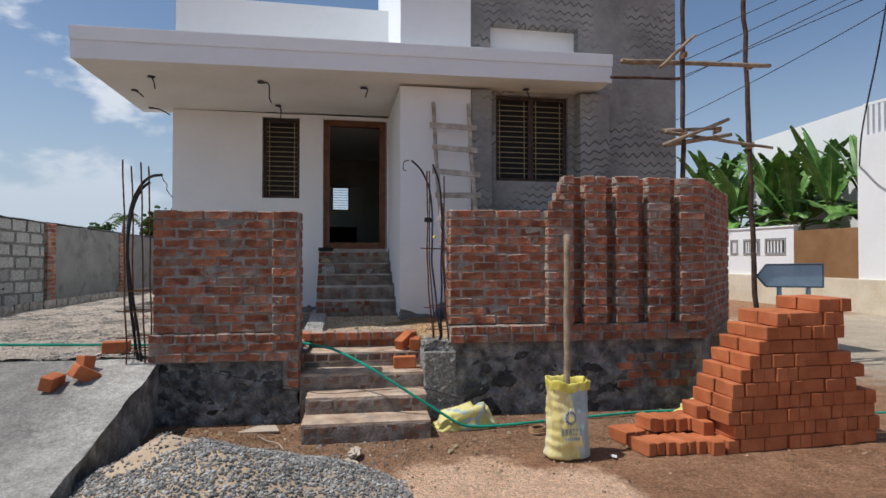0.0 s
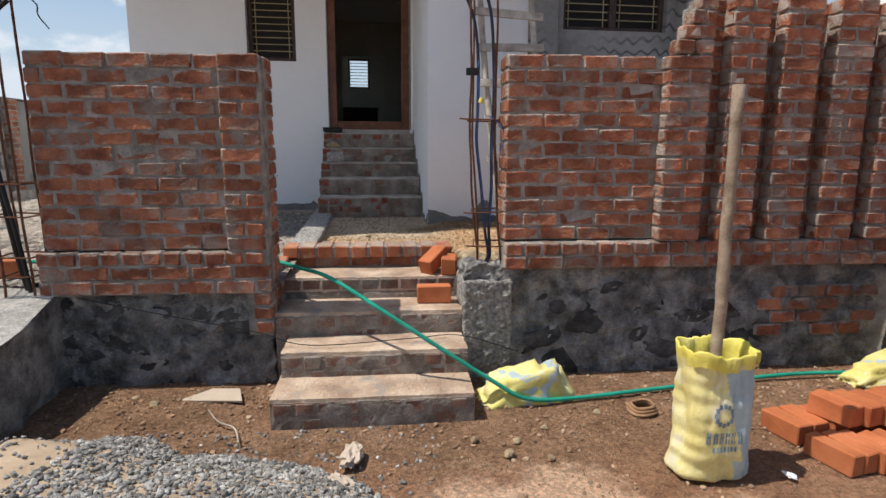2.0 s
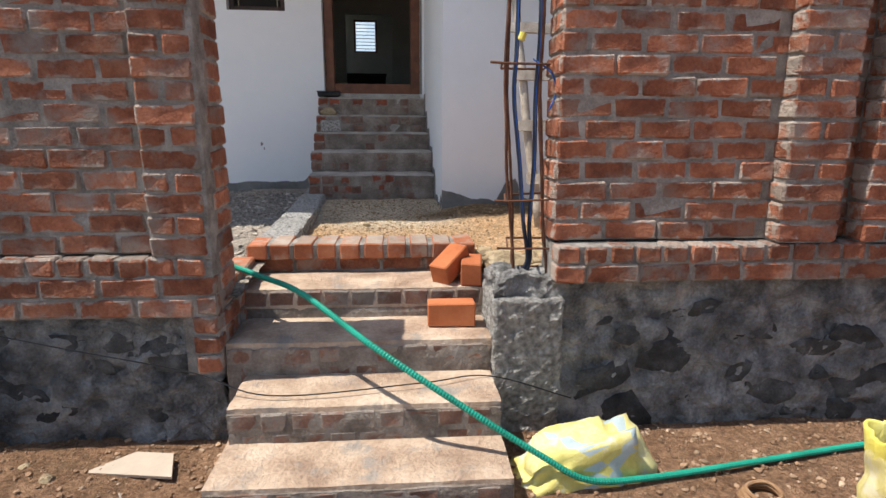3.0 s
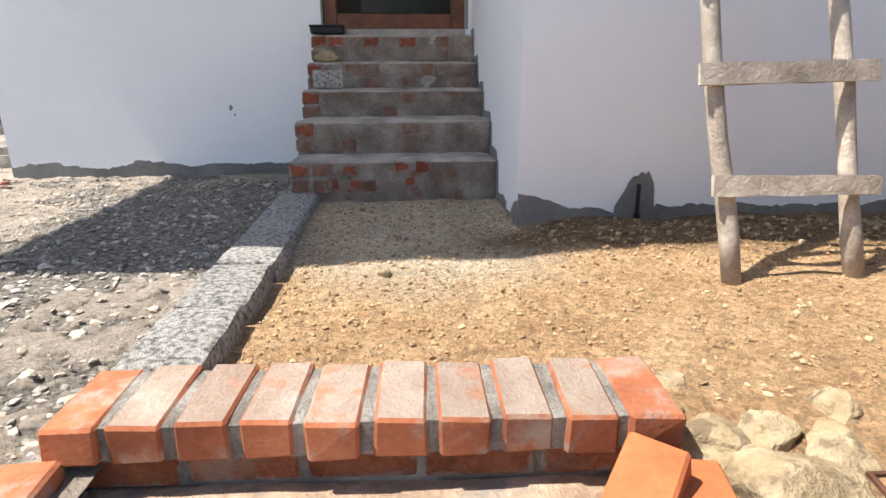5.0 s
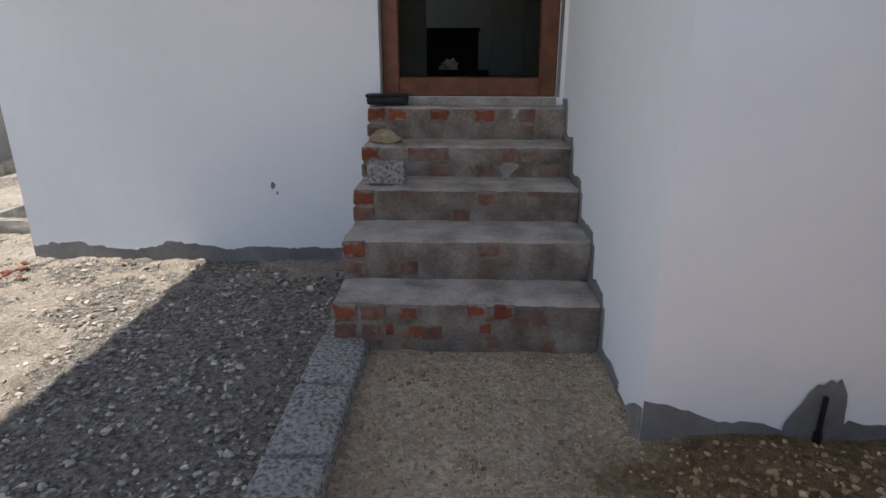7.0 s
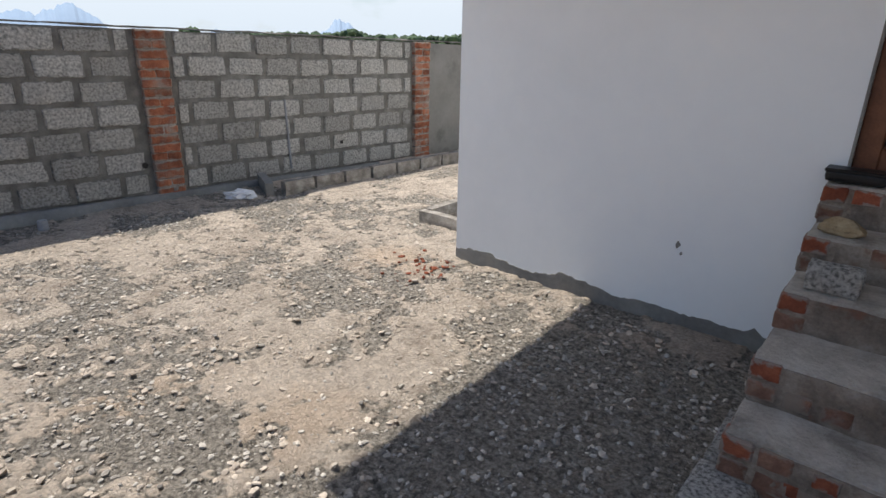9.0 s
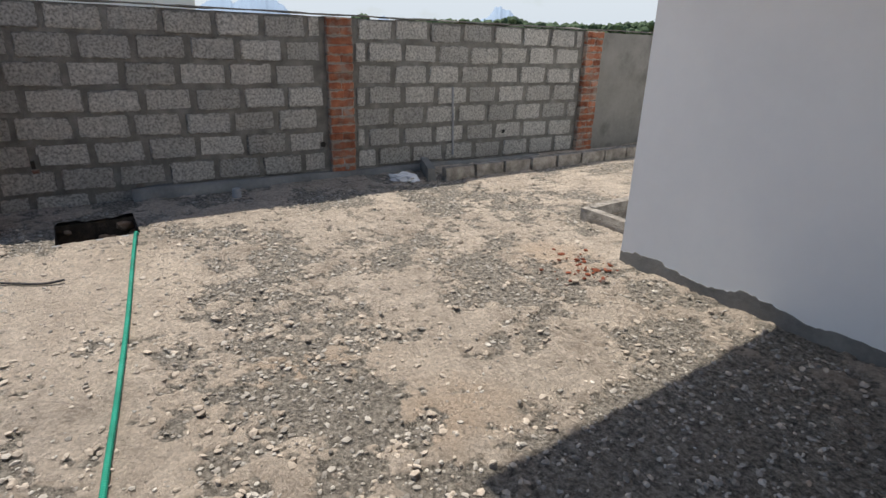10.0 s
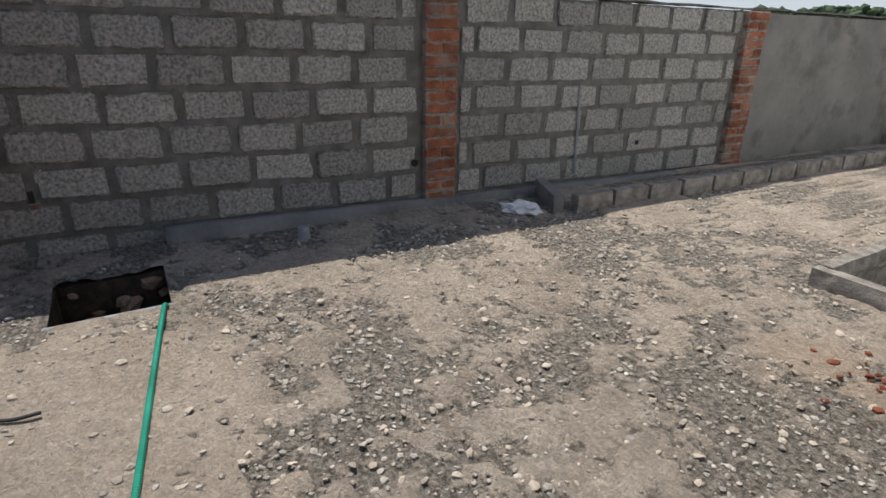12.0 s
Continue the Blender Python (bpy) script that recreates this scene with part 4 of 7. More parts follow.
def front_steps():
    s = base("front_steps", pose(0, 0, 0), "five rough cement and brick steps up from the street", "steps")
    for i, (x0, x1, y0, z0, z1) in enumerate(FRONT):
        y1 = FRONT[i + 1][2] + 0.05 if i < 3 else 6.25
        part("step", rough_box(x0, x1, y0, y1, z0 - 0.1 if i == 0 else z0 + 0.1, z1, 0.05, 0.003, 0.006, 7.0, i * 3.1), M_step, s)
        if i < 3:
            part("riser", rough_box(x0 + 0.004, x1 - 0.004, y0 - 0.008, y0 + 0.03, z0 - 0.08, z1 - 0.020 - 0.004 * i, 0.03, 0.004, 0.004, 9.0, i * 5.3), M_riser, s, "cement-smeared brick riser, toned darker for its shade")
            n_ = int((x1 - x0 - 0.02) / 0.121)
            for r in range(2):
                for k in range(n_):
                    if z1 - 0.10 - 0.088 * r > z0 - 0.06:
                        place_brick(STEPB, s, pose(x0 + 0.07 + (k + 0.3 * r) * (x1 - x0 - 0.05) / n_, y0 + 0.0425 + BR.uniform(-0.002, 0.003), z1 - 0.102 - 0.086 * r, 0, 0, BR.uniform(-0.6, 0.6)), BR.uniform(0.85, 1.0))
            continue
        n_ = int((x1 - x0) / 0.122)
        for k in range(n_):
            place_brick(DRYF, s, pose(x0 + 0.06 + k * (x1 - x0 - 0.02) / n_, y0 + 0.0455 + BR.uniform(0, 0.002), z1 - 0.092, 0, 0, BR.uniform(-0.5, 0.5)), ((x1 - x0 - 0.02) / n_ - BR.uniform(0.006, 0.014)) / 0.112)
        part("riser", rough_box(x0 + 0.004, x1 - 0.004, y0 - 0.004, y0 + 0.03, z0 + 0.2, z1 - 0.098, 0.03, 0.004, 0.004, 9.0, 31.0), M_riser, s, "cement-smeared brick riser, toned darker for its shade")
    part("top_core", join(rough_box(-0.6, 0.64, 6.247, 6.44, 0.62, 0.752, 0.06, 0.003, 0.008), rough_box(-0.6, 0.64, 6.218, 6.438, 0.755, 0.832, 0.04, 0.002, 0.003)), M_mortar, s, "grey cement mortar")
    for k in range(10):
        place_brick(SIDEB if k in (0, 9) else DRYH, s, pose(-0.545 + k * 0.1255, 6.325 + BR.uniform(-0.006, 0.006), 0.757, BR.uniform(-1, 1), BR.uniform(-1.2, 1.2), BR.uniform(-1.5, 1.5)), BR.uniform(0.88, 0.97))
    for k in range(5):
        place_brick(STRETCH, s, pose(-0.47 + k * 0.238, 6.288, 0.681, 0, 0, BR.uniform(-1, 1)), 1.0)
    part("side_core", rough_box(-0.655, -0.553, 5.815, 6.26, 0.45, 0.762, 0.06, 0.003, 0.006), M_mortar, s, "grey cement mortar")
    for k, z in enumerate((0.605, 0.515, 0.425)):
        course(s, END, 5.825 + 0.05 * (k % 2), 6.235, z, 0.534, shift=0.4 * (k % 2), meshes=DRYB)
    place_brick(SIDEB, s, pose(-0.605, 6.085, 0.692, 0, 0, 2), 1.0)
    place_brick(SIDEB, s, pose(-0.612, 5.84, 0.690, 1, 0, 0), 1.0)
    # low footing of the gate post beside the steps
    part("post_footing", rough_box(0.64, 0.955, 5.53, 6.02, -0.05, 0.722, 0.013, 0.010, 0.006, 22.0, 8.0), M_roughcrete, s, "broken concrete footing")


front_steps()

# ---- block kerb along the path ----
kerb = base("kerb", pose(0, 0, 0), "row of rough concrete blocks edging the path", "kerb")
for k in range(6):
    y = 6.68 + k * 0.40
    x = -0.51 - 0.05 * (y - 6.5) / 2.1
    ob = part("block", rough_box(-0.112, 0.112, -0.198, 0.198, -0.12, 0.085, 0.030, 0.005, 0.010, 9.0, k * 2.0), M_kerb, kerb, smooth=False)
    ob.matrix_basis = pose(x, y, 0.725 + 0.008 * max(0, k - 1) + BR.uniform(-0.003, 0.003), 0.8 + BR.uniform(-0.3, 0.3), BR.uniform(-0.6, 0.6), 2.0 + BR.uniform(-0.7, 0.7))

# ---- house ----
HOUSE = pose(-2.91, 9.65, 0, 0, 0, 2.0)
house = base("house", HOUSE, "white single-storey house under construction with a wide flat canopy", "house")
X1, X2, X3, YF = 3.425, 4.43, 7.71, -1.895
DOOR = (2.34, 3.38, 1.785, 3.97)
WIN1 = (1.36, 1.945, 2.625, 3.95)
WIN2 = (4.83, 5.95, 2.76, 4.02)

part("front_wall", slab_with_holes(bmesh.new(), -0.035, X1, 0.3, 4.03, [DOOR, WIN1], 0.0, 0.23), M_white, house, "white painted wall")
part("bay_side_wall", slab_with_holes(bmesh.new(), YF, 0.0, 0.3, 4.03, [], X1, X1 + 0.23, "x"), M_white, house, "white painted side wall")
part("bay_front_wall", join(slab_with_holes(bmesh.new(), X1 + 0.232, X2, 0.3, 4.03, [], YF, YF + 0.23), box(X2, X3, YF, YF + 0.11, 0.3, 2.2)), M_white, house, "white painted wall")
bm = bmesh.new()
bxm(bm, X1, X1 + 0.232, YF - 0.002, YF + 0.0, 0.3, 4.03)
part("bay_corner", bm, M_white, house)
part("grey_front_wall", slab_with_holes(bmesh.new(), X2, X3, 0.3, 7.6, [WIN2, (4.75, 6.11, 4.49, 5.06)], YF + 0.12, YF + 0.35), M_wavy, house, "unpainted grey cement plaster with wavy lines")
part("upper_niche", box(4.75, 6.11, YF + 0.29, YF + 0.33, 4.49, 5.06), M_white, house, "white painted recess")
part("grey_pier", box(X2 + 0.002, X2 + 0.30, YF - 0.03, YF + 0.118, 2.2, 4.03, 0.008), M_wavy, house, "grey plastered pier")
part("grey_pier", box(6.04, 6.50, YF - 0.10, YF + 0.118, 2.2, 4.03, 0.008), M_wavy, house, "grey plastered pier")
part("right_side_wall", slab_with_holes(bmesh.new(), YF + 0.35, 8.0, 0.3, 7.6, [], X3 - 0.23, X3, "x"), M_wavy, house)
# The opening is added out of view to let daylight into the kitchen.
part("left_side_wall", slab_with_holes(bmesh.new(), 0.23, 8.0, 0.3, 5.9, [(5.3, 6.7, 2.7, 3.9)], -0.035, 0.23, "x"), M_white, house, "white painted side wall")
part("back_wall", slab_with_holes(bmesh.new(), 0.23, X3 - 0.23, 0.3, 5.9, [(2.40, 2.91, 2.99, 3.69)], 7.0, 7.23), M_inner, house, "plastered back wall with a barred window")
part("partition", slab_with_holes(bmesh.new(), 0.23, X3 - 0.23, 1.78, 4.10, [(2.33, 3.20, 1.78, 3.43)], 4.75, 4.90), M_inner, house, "grey-green inner wall")
part("hall_wall", slab_with_holes(bmesh.new(), 0.232, 4.74, 1.78, 4.10, [], X1 + 0.26, X1 + 0.38, "x"), M_inner, house)
part("floor_slab", box(0.23, X3 - 0.23, 0.232, 6.998, 1.70, 1.78), M_cement, house, "bare cement floor")
# The lower box is a black filling for the shade under the counter.
part("counter", join(box(0.3, 3.1, 5.9, 6.5, 2.42, 2.46, 0.004), box(0.3, 3.08, 5.95, 6.5, 1.782, 2.42)), M_unlit, house, "dark stone counter with the shade below it filled in black")
part("roof_slab", box(0.0, X3, 0.0, 8.0, 4.10, 4.46), M_white, house)
# canopy with a drip line along its face; the slab rises and comes forward a little towards one end
def skew(bm):
    for v in bm.verts:
        t = (v.co.x + 0.585) / 6.93
        v.co.z += 0.055 * t
        if v.co.y < -2.0:
            v.co.y -= 0.10 * t
    return bm


cb = bmesh.new()
bxm(cb, -0.57, 6.33, -2.28, -0.0, 4.03, 4.25)
bxm(cb, -0.57, -0.0, 0.0, 0.30, 4.03, 4.25)
bmesh.ops.bevel(cb, geom=[e for e in cb.edges if all(v.co.y < -2.2 for v in e.verts)], offset=0.008, segments=2, affect="EDGES")
part("canopy", skew(cb), M_soffit, house, "flat white canopy slab")
cb = bmesh.new()
bxm(cb, -0.585, 6.345, -2.30, -2.14, 4.248, 4.425)
bxm(cb, -0.585, -0.44, -2.14, 0.30, 4.248, 4.425)
bxm(cb, 6.20, 6.345, -2.14, -1.78, 4.248, 4.425)
bmesh.ops.bevel(cb, geom=[e for e in cb.edges if abs(e.verts[0].co.z - e.verts[1].co.z) < 0.001], offset=0.008, segments=2, affect="EDGES")
part("canopy_edge", skew(cb), M_white, house, "white upstand along the canopy edge")
part("canopy_face", skew(box(-0.577, 6.337, -2.288, -2.27, 4.03, 4.246)), M_white, house)
# upper walls above the canopy
part("parapet", slab_with_holes(bmesh.new(), 0.0, X1, 4.47, 5.88, [], 0.0, 0.2), M_white, house, "white parapet wall")
part("upper_bay", join(box(X1, X2 - 0.002, YF, YF + 0.2, 4.28, 7.6), box(X1, X1 + 0.2, YF + 0.202, 2.5, 4.47, 7.6)), M_white, house, "white upper bay wall")
part("stair_head", box(2.75, 3.2, 2.6, 5.0, 4.46, 6.6), M_brownroof, house, "yellowed concrete block on the roof")
part("soffit_fillet", box(X1 + 0.002, X1 + 0.03, YF, 0.0, 3.985, 4.03, 0.01), M_white, house)


def skirt(u0, u1, y, seed, axis="y", hi=0.11, extra=()):
    """Bare cement band with a ragged top edge at the foot of a wall."""
    bm = bmesh.new()
    n_ = max(6, int((u1 - u0) / 0.025))
    a, b2, c2 = [], [], []
    for i in range(n_ + 1):
        u = u0 + (u1 - u0) * i / n_
        h = 0.735 + hi * (0.60 + 0.30 * round(2.2 * noise.noise((u * 2.6, seed, 0))) / 2 + 0.22 * noise.noise((u * 5, seed, 3)) + 0.10 * noise.noise((u * 45, seed, 3)))
        for c, r, t in extra:
            if abs(u - c) < r:
                h = max(h, t * (1 - 0.55 * (abs(u - c) / r) ** 1.5) + 0.012 * noise.noise((u * 25, 2, 0)))
        for lst, z, off in ((a, 0.6, 0.004), (b2, h, 0.004), (c2, h + 0.001, -0.003)):
            p = (u, y - off, z) if axis == "y" else (y - off, u, z)
            lst.append(bm.verts.new(p))
    for i in range(n_):
        bm.faces.new((a[i], a[i + 1], b2[i + 1], b2[i]))
        bm.faces.new((b2[i], b2[i + 1], c2[i + 1], c2[i]))
    return bm


part("bare_cement_band", join(skirt(-0.035, 2.35, 0.0, 1.0, hi=0.14, extra=((2.1, 0.28, 0.85),)), skirt(X1, X3, YF, 4.0, hi=0.20, extra=((X1, 0.9, 0.93),)), skirt(YF, -0.45, X1, 7.0, "x", 0.12, extra=((YF, 0.5, 0.90),))), M_cement, house, "ragged bare cement along the wall foot")
# broken-out patch with a stub of pipe
pt = bmesh.new()
ring = [pt.verts.new((3.99 + 0.095 * math.cos(a) * (1 + 0.25 * noise.noise((a * 2, 1, 1))) * (1.0 if math.sin(a) < 0 else 1.0 - 0.25 * math.sin(a)) + 0.03 * math.sin(a),
                      YF - 0.006, 0.86 + 0.17 * math.sin(a) * (1 + 0.3 * noise.noise((a * 3, 2, 1))))) for a in [2 * math.pi * i / 26 for i in range(26)]]
pt.faces.new(ring)
part("broken_patch", pt, M_cement, house, "broken plaster showing dark masonry")
part("pipe_stub", join(tube([(4.0, YF - 0.02, 0.72), (3.995, YF - 0.022, 0.97)], 0.009, 8), tube([(3.997, YF - 0.022, 0.80), (3.997, YF - 0.022, 0.835)], 0.014, 8)), M_black, house, "black pipe stub")


def window(x0, x1, z0, z1, y, bays):
    w = part("window", join(box(x0, x0 + 0.05, y, y + 0.09, z0, z1, 0.004), box(x1 - 0.05, x1, y, y + 0.09, z0, z1, 0.004), box(x0 + 0.05, x1 - 0.05, y, y + 0.09, z1 - 0.05, z1, 0.004),
                            box(x0 + 0.05, x1 - 0.05, y, y + 0.09, z0, z0 + 0.05, 0.004)), M_windark, house, "dark brown timber window frame with bars")
    step_ = (x1 - x0) / bays
    for b2 in range(1, bays):
        part("mullion", box(x0 + step_ * b2 - 0.04, x0 + step_ * b2 + 0.04, y, y + 0.09, z0 + 0.05, z1 - 0.05, 0.004), M_windark, w)
    bars = int((z1 - z0 - 0.1) / 0.082)
    for b2 in range(bays):
        a, c = x0 + step_ * b2 + 0.05, x0 + step_ * (b2 + 1) - 0.05
        for k in range(1, bars + 1):
            z = z0 + 0.05 + (z1 - z0 - 0.1) * k / (bars + 1)
            part("bar", tube([(a - 0.01, y + 0.03, z), (c + 0.01, y + 0.03, z)], 0.006, 6), M_grill, w)
        part("bar", tube([(a + 0.04, y + 0.042, z0 + 0.04), (a + 0.04, y + 0.042, z1 - 0.04)], 0.006, 6), M_grill, w)
        part("bar", tube([(c - 0.04, y + 0.042, z0 + 0.04), (c - 0.04, y + 0.042, z1 - 0.04)], 0.006, 6), M_grill, w)
        # Added black sheet behind the bars in place of the dark room.
        part("shutter", box(a - 0.005, c + 0.005, y + 0.06, y + 0.085, z0 + 0.05, z1 - 0.05), M_unlit, w, "black sheet standing for the unlit room")


window(*WIN1, 0.06, 1)
window(*WIN2, YF + 0.20, 2)
part("window_reveal", join(box(WIN1[0] - 0.012, WIN1[0], -0.003, 0.06, WIN1[2], WIN1[3] + 0.01), box(WIN1[0], WIN1[1], -0.003, 0.06, WIN1[3], WIN1[3] + 0.01)), M_cement, house)
# door frame, sill and the barred back window
x0, x1, z0, z1 = DOOR
d = part("door_frame", join(box(x0, x0 + 0.10, 0.03, 0.15, z0, z1, 0.006), box(x1 - 0.10, x1, 0.03, 0.15, z0, z1, 0.006), box(x0 + 0.1, x1 - 0.1, 0.03, 0.15, z1 - 0.10, z1, 0.006)), M_door, house, "reddish brown timber door frame")
part("sill", box(x0 + 0.1, x1 - 0.1, 0.03, 0.15, z0, z0 + 0.11, 0.006), M_door, d)
part("chipped_plaster", join(box(x0 - 0.012, x0, -0.003, 0.03, z0 + 0.0, z1 + 0.015), box(x1, x1 + 0.02, -0.003, 0.03, z0 + 0.0, z1)), M_cement, house)
bw = part("back_window", join(box(2.40, 2.91, 7.05, 7.09, 2.99, 3.03), box(2.40, 2.91, 7.05, 7.09, 3.65, 3.69), box(2.40, 2.44, 7.05, 7.09, 3.03, 3.65), box(2.87, 2.91, 7.05, 7.09, 3.03, 3.65)), M_door, house, "barred back window")
for k in range(8):
    part("bar", tube([(2.43, 7.07, 3.08 + k * 0.073), (2.88, 7.07, 3.08 + k * 0.073)], 0.007, 6), M_unlit, bw)


sc = bmesh.new()
for cx, cz, r_ in ((1.62, 1.235, 0.019), (1.645, 1.185, 0.010)):
    sc.faces.new([sc.verts.new((cx + r_ * math.cos(a) * (0.7 + 0.4 * noise.noise((a, cx, 0))), -0.003, cz + 1.5 * r_ * math.sin(a) * (0.8 + 0.5 * noise.noise((a * 2, cz, 0))))) for a in [2 * math.pi * i / 14 for i in range(14)]])
part("scuff", sc, M_plaster, house, "grey scuff mark on the paint")


# ---- house steps ----
def house_steps():
    s = base("house_steps", HOUSE, "rough grey cement steps with bricks showing, up to the door", "steps")
    NOSE = [(-1.30, 1.015), (-1.03, 1.21), (-0.70, 1.38), (-0.40, 1.553), (-0.15, 1.742)]
    for i, (y, z) in enumerate(NOSE):
        y1 = NOSE[i + 1][0] + 0.06 if i < 4 else -0.004
        zl = 0.60 if i == 0 else NOSE[i - 1][1] - 0.05
        xl = 2.268
        part("step", rough_box(xl, X1 - 0.004, y, y1, zl, z, 0.05, 0.007, 0.008, 6.0, i * 4.7), M_step_grey, s)
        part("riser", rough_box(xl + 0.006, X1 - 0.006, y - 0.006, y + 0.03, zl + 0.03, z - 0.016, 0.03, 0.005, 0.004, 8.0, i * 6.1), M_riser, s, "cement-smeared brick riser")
        for k in range(9):
            for r in range(2):
                edge_ = k == 0
                if BR.random() < (0.85 if edge_ else 0.30 if i > 1 else 0.18):
                    place_brick(BAREF if edge_ and r == 0 else STEPB, s, pose(xl + 0.052 + k * 0.125, y + 0.0385 + BR.uniform(0, 0.004), z - 0.092 - r * 0.088, 0, 0, BR.uniform(-0.6, 0.6)), BR.uniform(0.85, 1.05))
        if i == 0:
            for u, zz, wd in ((0.33, 0.085, 0.75), (0.62, 0.075, 0.8), (0.74, 0.075, 0.8), (0.24, 0.165, 0.45), (0.355, 0.175, 0.55), (0.66, 0.15, 0.5)):
                place_brick(ORANGE, s, pose(xl + u, y + 0.0405, z - zz, 0, 0, BR.uniform(-0.6, 0.6)), wd)
        elif i == 4:
            for u in (0.18, 0.42, 0.68):
                place_brick(ORANGE, s, pose(xl + u, y + 0.0405, z - 0.085, 0, 0, BR.uniform(-0.6, 0.6)), 1.1)
        # left flank
        for k in range(3):
            if BR.random() < 0.8:
                place_brick(STEPB, s, pose(xl + 0.047, y + 0.10 + k * 0.1, z - 0.11, 0, 0, 90 + BR.uniform(-2, 2)), 0.85)
    # cement smeared up the wall beside the flight, following the steps
    bm = bmesh.new()
    n_ = 90
    lo, hi, rim = [], [], []
    for k in range(n_ + 1):
        y = -1.62 + 1.60 * k / n_
        over = [z for q, z in NOSE if y > q - 0.045]
        h = (max(over) if over else 0.80) + 0.035 + 0.022 * noise.noise((y * 9, 3, 1)) + 0.010 * noise.noise((y * 31, 3, 1))
        if over and any(0 < y - q + 0.045 < 0.05 for q, z in NOSE):
            h -= 0.05
        lo.append(bm.verts.new((X1 - 0.006, y, 0.6)))
        hi.append(bm.verts.new((X1 - 0.006, y, h)))
        rim.append(bm.verts.new((X1 + 0.003, y, h + 0.004)))
    for k in range(n_):
        bm.faces.new((lo[k], lo[k + 1], hi[k + 1], hi[k]))
        bm.faces.new((hi[k], hi[k + 1], rim[k + 1], rim[k]))
    part("cement_smear", bm, M_cement, s, "grey cement smeared up the white wall")
    part("landing_filler", box(2.34, 3.38, -0.01, 0.228, 1.60, 1.783, 0.004), M_step_grey, s)
    part("flank_core", join(*[box(2.30, X1 - 0.1, NOSE[i][0] + 0.03, -0.005, 0.62, NOSE[i][1] - 0.02) for i in range(5)]), M_step_grey, s)


house_steps()


# ---- compound wall ----
def wall_x(y):
    return -6.25 + 0.033 * (y - 9.5)


CW = pose(wall_x(9.5), 9.5, 0, 0, 0, 90 - math.degrees(math.atan(0.033)))   # u runs along the wall, its face looks along -y of this frame


def compound_wall():
    w = base("compound_wall", CW, "grey concrete block boundary wall with red brick piers", "boundary wall")
    m = pose(0, 0, 0)

    def uu(y):
        return y - 9.5
    zb, zt, fall = 0.785, 2.388, 0.02

    def sag(bm):
        """The wall follows the fall of the yard: every course drops 2 cm a metre."""
        for v in bm.verts:
            v.co.z -= fall * v.co.x
        return bm
    part("mortar_core", sag(rough_box(uu(5.6), uu(12.4), 0.012, 0.2, 0.6, zt, 0.15, 0.004, 0.012)), M_blockm, w, "grey mortar")
    part("footing_beam", sag(rough_box(uu(6.75), uu(12.2), -0.10, 0.05, 0.5, 0.79, 0.10, 0.012, 0.012, 3.0)), M_cement, w, "cement beam along the wall foot", smooth=True)
    part("plastered_panel", sag(rough_box(uu(12.6), uu(23.5), -0.005, 0.2, 0.6, zt - 0.01, 0.5, 0.004, 0.01)), M_plaster, w, "smooth plastered panel")
    part("coping", sag(rough_box(uu(5.6), uu(23.5), -0.006, 0.21, zt, zt + 0.03, 0.12, 0.012, 0.01, 4.0)), M_blockm, w, "uneven mortar topping")
    # hollow blocks
    bl = []
    for s in range(5):
        rnd = random.Random(s + 300)
        bm = box(-0.20, 0.20, -0.05, 0.05, 0, 0.197)
        for v in bm.verts:
            v.co += Vector((rnd.uniform(-0.012, 0.012), rnd.uniform(-0.005, 0.005), rnd.uniform(-0.010, 0.010)))
        bmesh.ops.bevel(bm, geom=bm.edges[:], offset=0.013, segments=2, affect="EDGES")
        me = bpy.data.meshes.new("block")
        bm.to_mesh(me)
        bm.free()
        me.materials.append(M_block)
        bl.append(me)
    # where a joint falls in each course, lowest first
    for a, b2, joints in ((5.72, 8.70, (8.43, 8.28, 8.18, 8.30, 8.185, 8.30, 8.105)), (9.05, 12.34, (9.31, 9.62, 9.49, 9.195, 9.515, 9.20, 9.53))):
        for k in range(-1, 7):
            end = b2 if k >= 0 else 6.80
            if end < a:
                continue
            y = (joints[k] if k >= 0 else 8.20) - 0.4445 * 12
            while y < end - 0.05:
                p, q = max(a, y), min(end, y + 0.4445)
                if q - p > 0.10:
                    gap = BR.uniform(0.036, 0.052)
                    u = uu((p + q) / 2)
                    ob = new("block", BR.choice(bl))
                    ob.parent = w
                    ob.matrix_basis = pose(u, 0.05 + BR.uniform(-0.012, 0.004), zb + 0.016 + k * 0.229 - fall * u + BR.uniform(-0.006, 0.006), BR.uniform(-0.8, 0.8), 1.1 + BR.uniform(-0.8, 0.8), BR.uniform(-0.6, 0.6)) @ Matrix.Diagonal(((q - p - gap) / 0.40, 1, BR.uniform(0.97, 1.03), 1))
                y += 0.4445
    # brick piers
    for y0, y1 in ((8.74, 9.02), (12.37, 12.66), (15.6, 15.88), (19.3, 19.55)):
        p = part("pier", sag(rough_box(uu(y0), uu(y1), -0.045, 0.12, 0.60, zt, 0.09, 0.003, 0.008)), M_mortar, w, "red brick pier")
        for k in range(18):
            z = 0.755 + k * 0.0905 - fall * uu(y0)
            if k % 3 == 1:
                course(p, I, uu(y0), uu((y0 + y1) / 2), z, -0.052, header=True, pitch=0.3)
                course(p, I, uu((y0 + y1) / 2), uu(y1), z, -0.052, header=True, pitch=0.3)
            else:
                course(p, I, uu(y0), uu(y1), z, -0.055 + BR.uniform(-0.008, 0.004), pitch=0.5)
    part("wall_pipe", tube([(uu(10.33), -0.012, 0.84), (uu(10.30), -0.012, 1.66)], 0.014, 8), M_pvc, w, "grey plastic pipe on the wall")
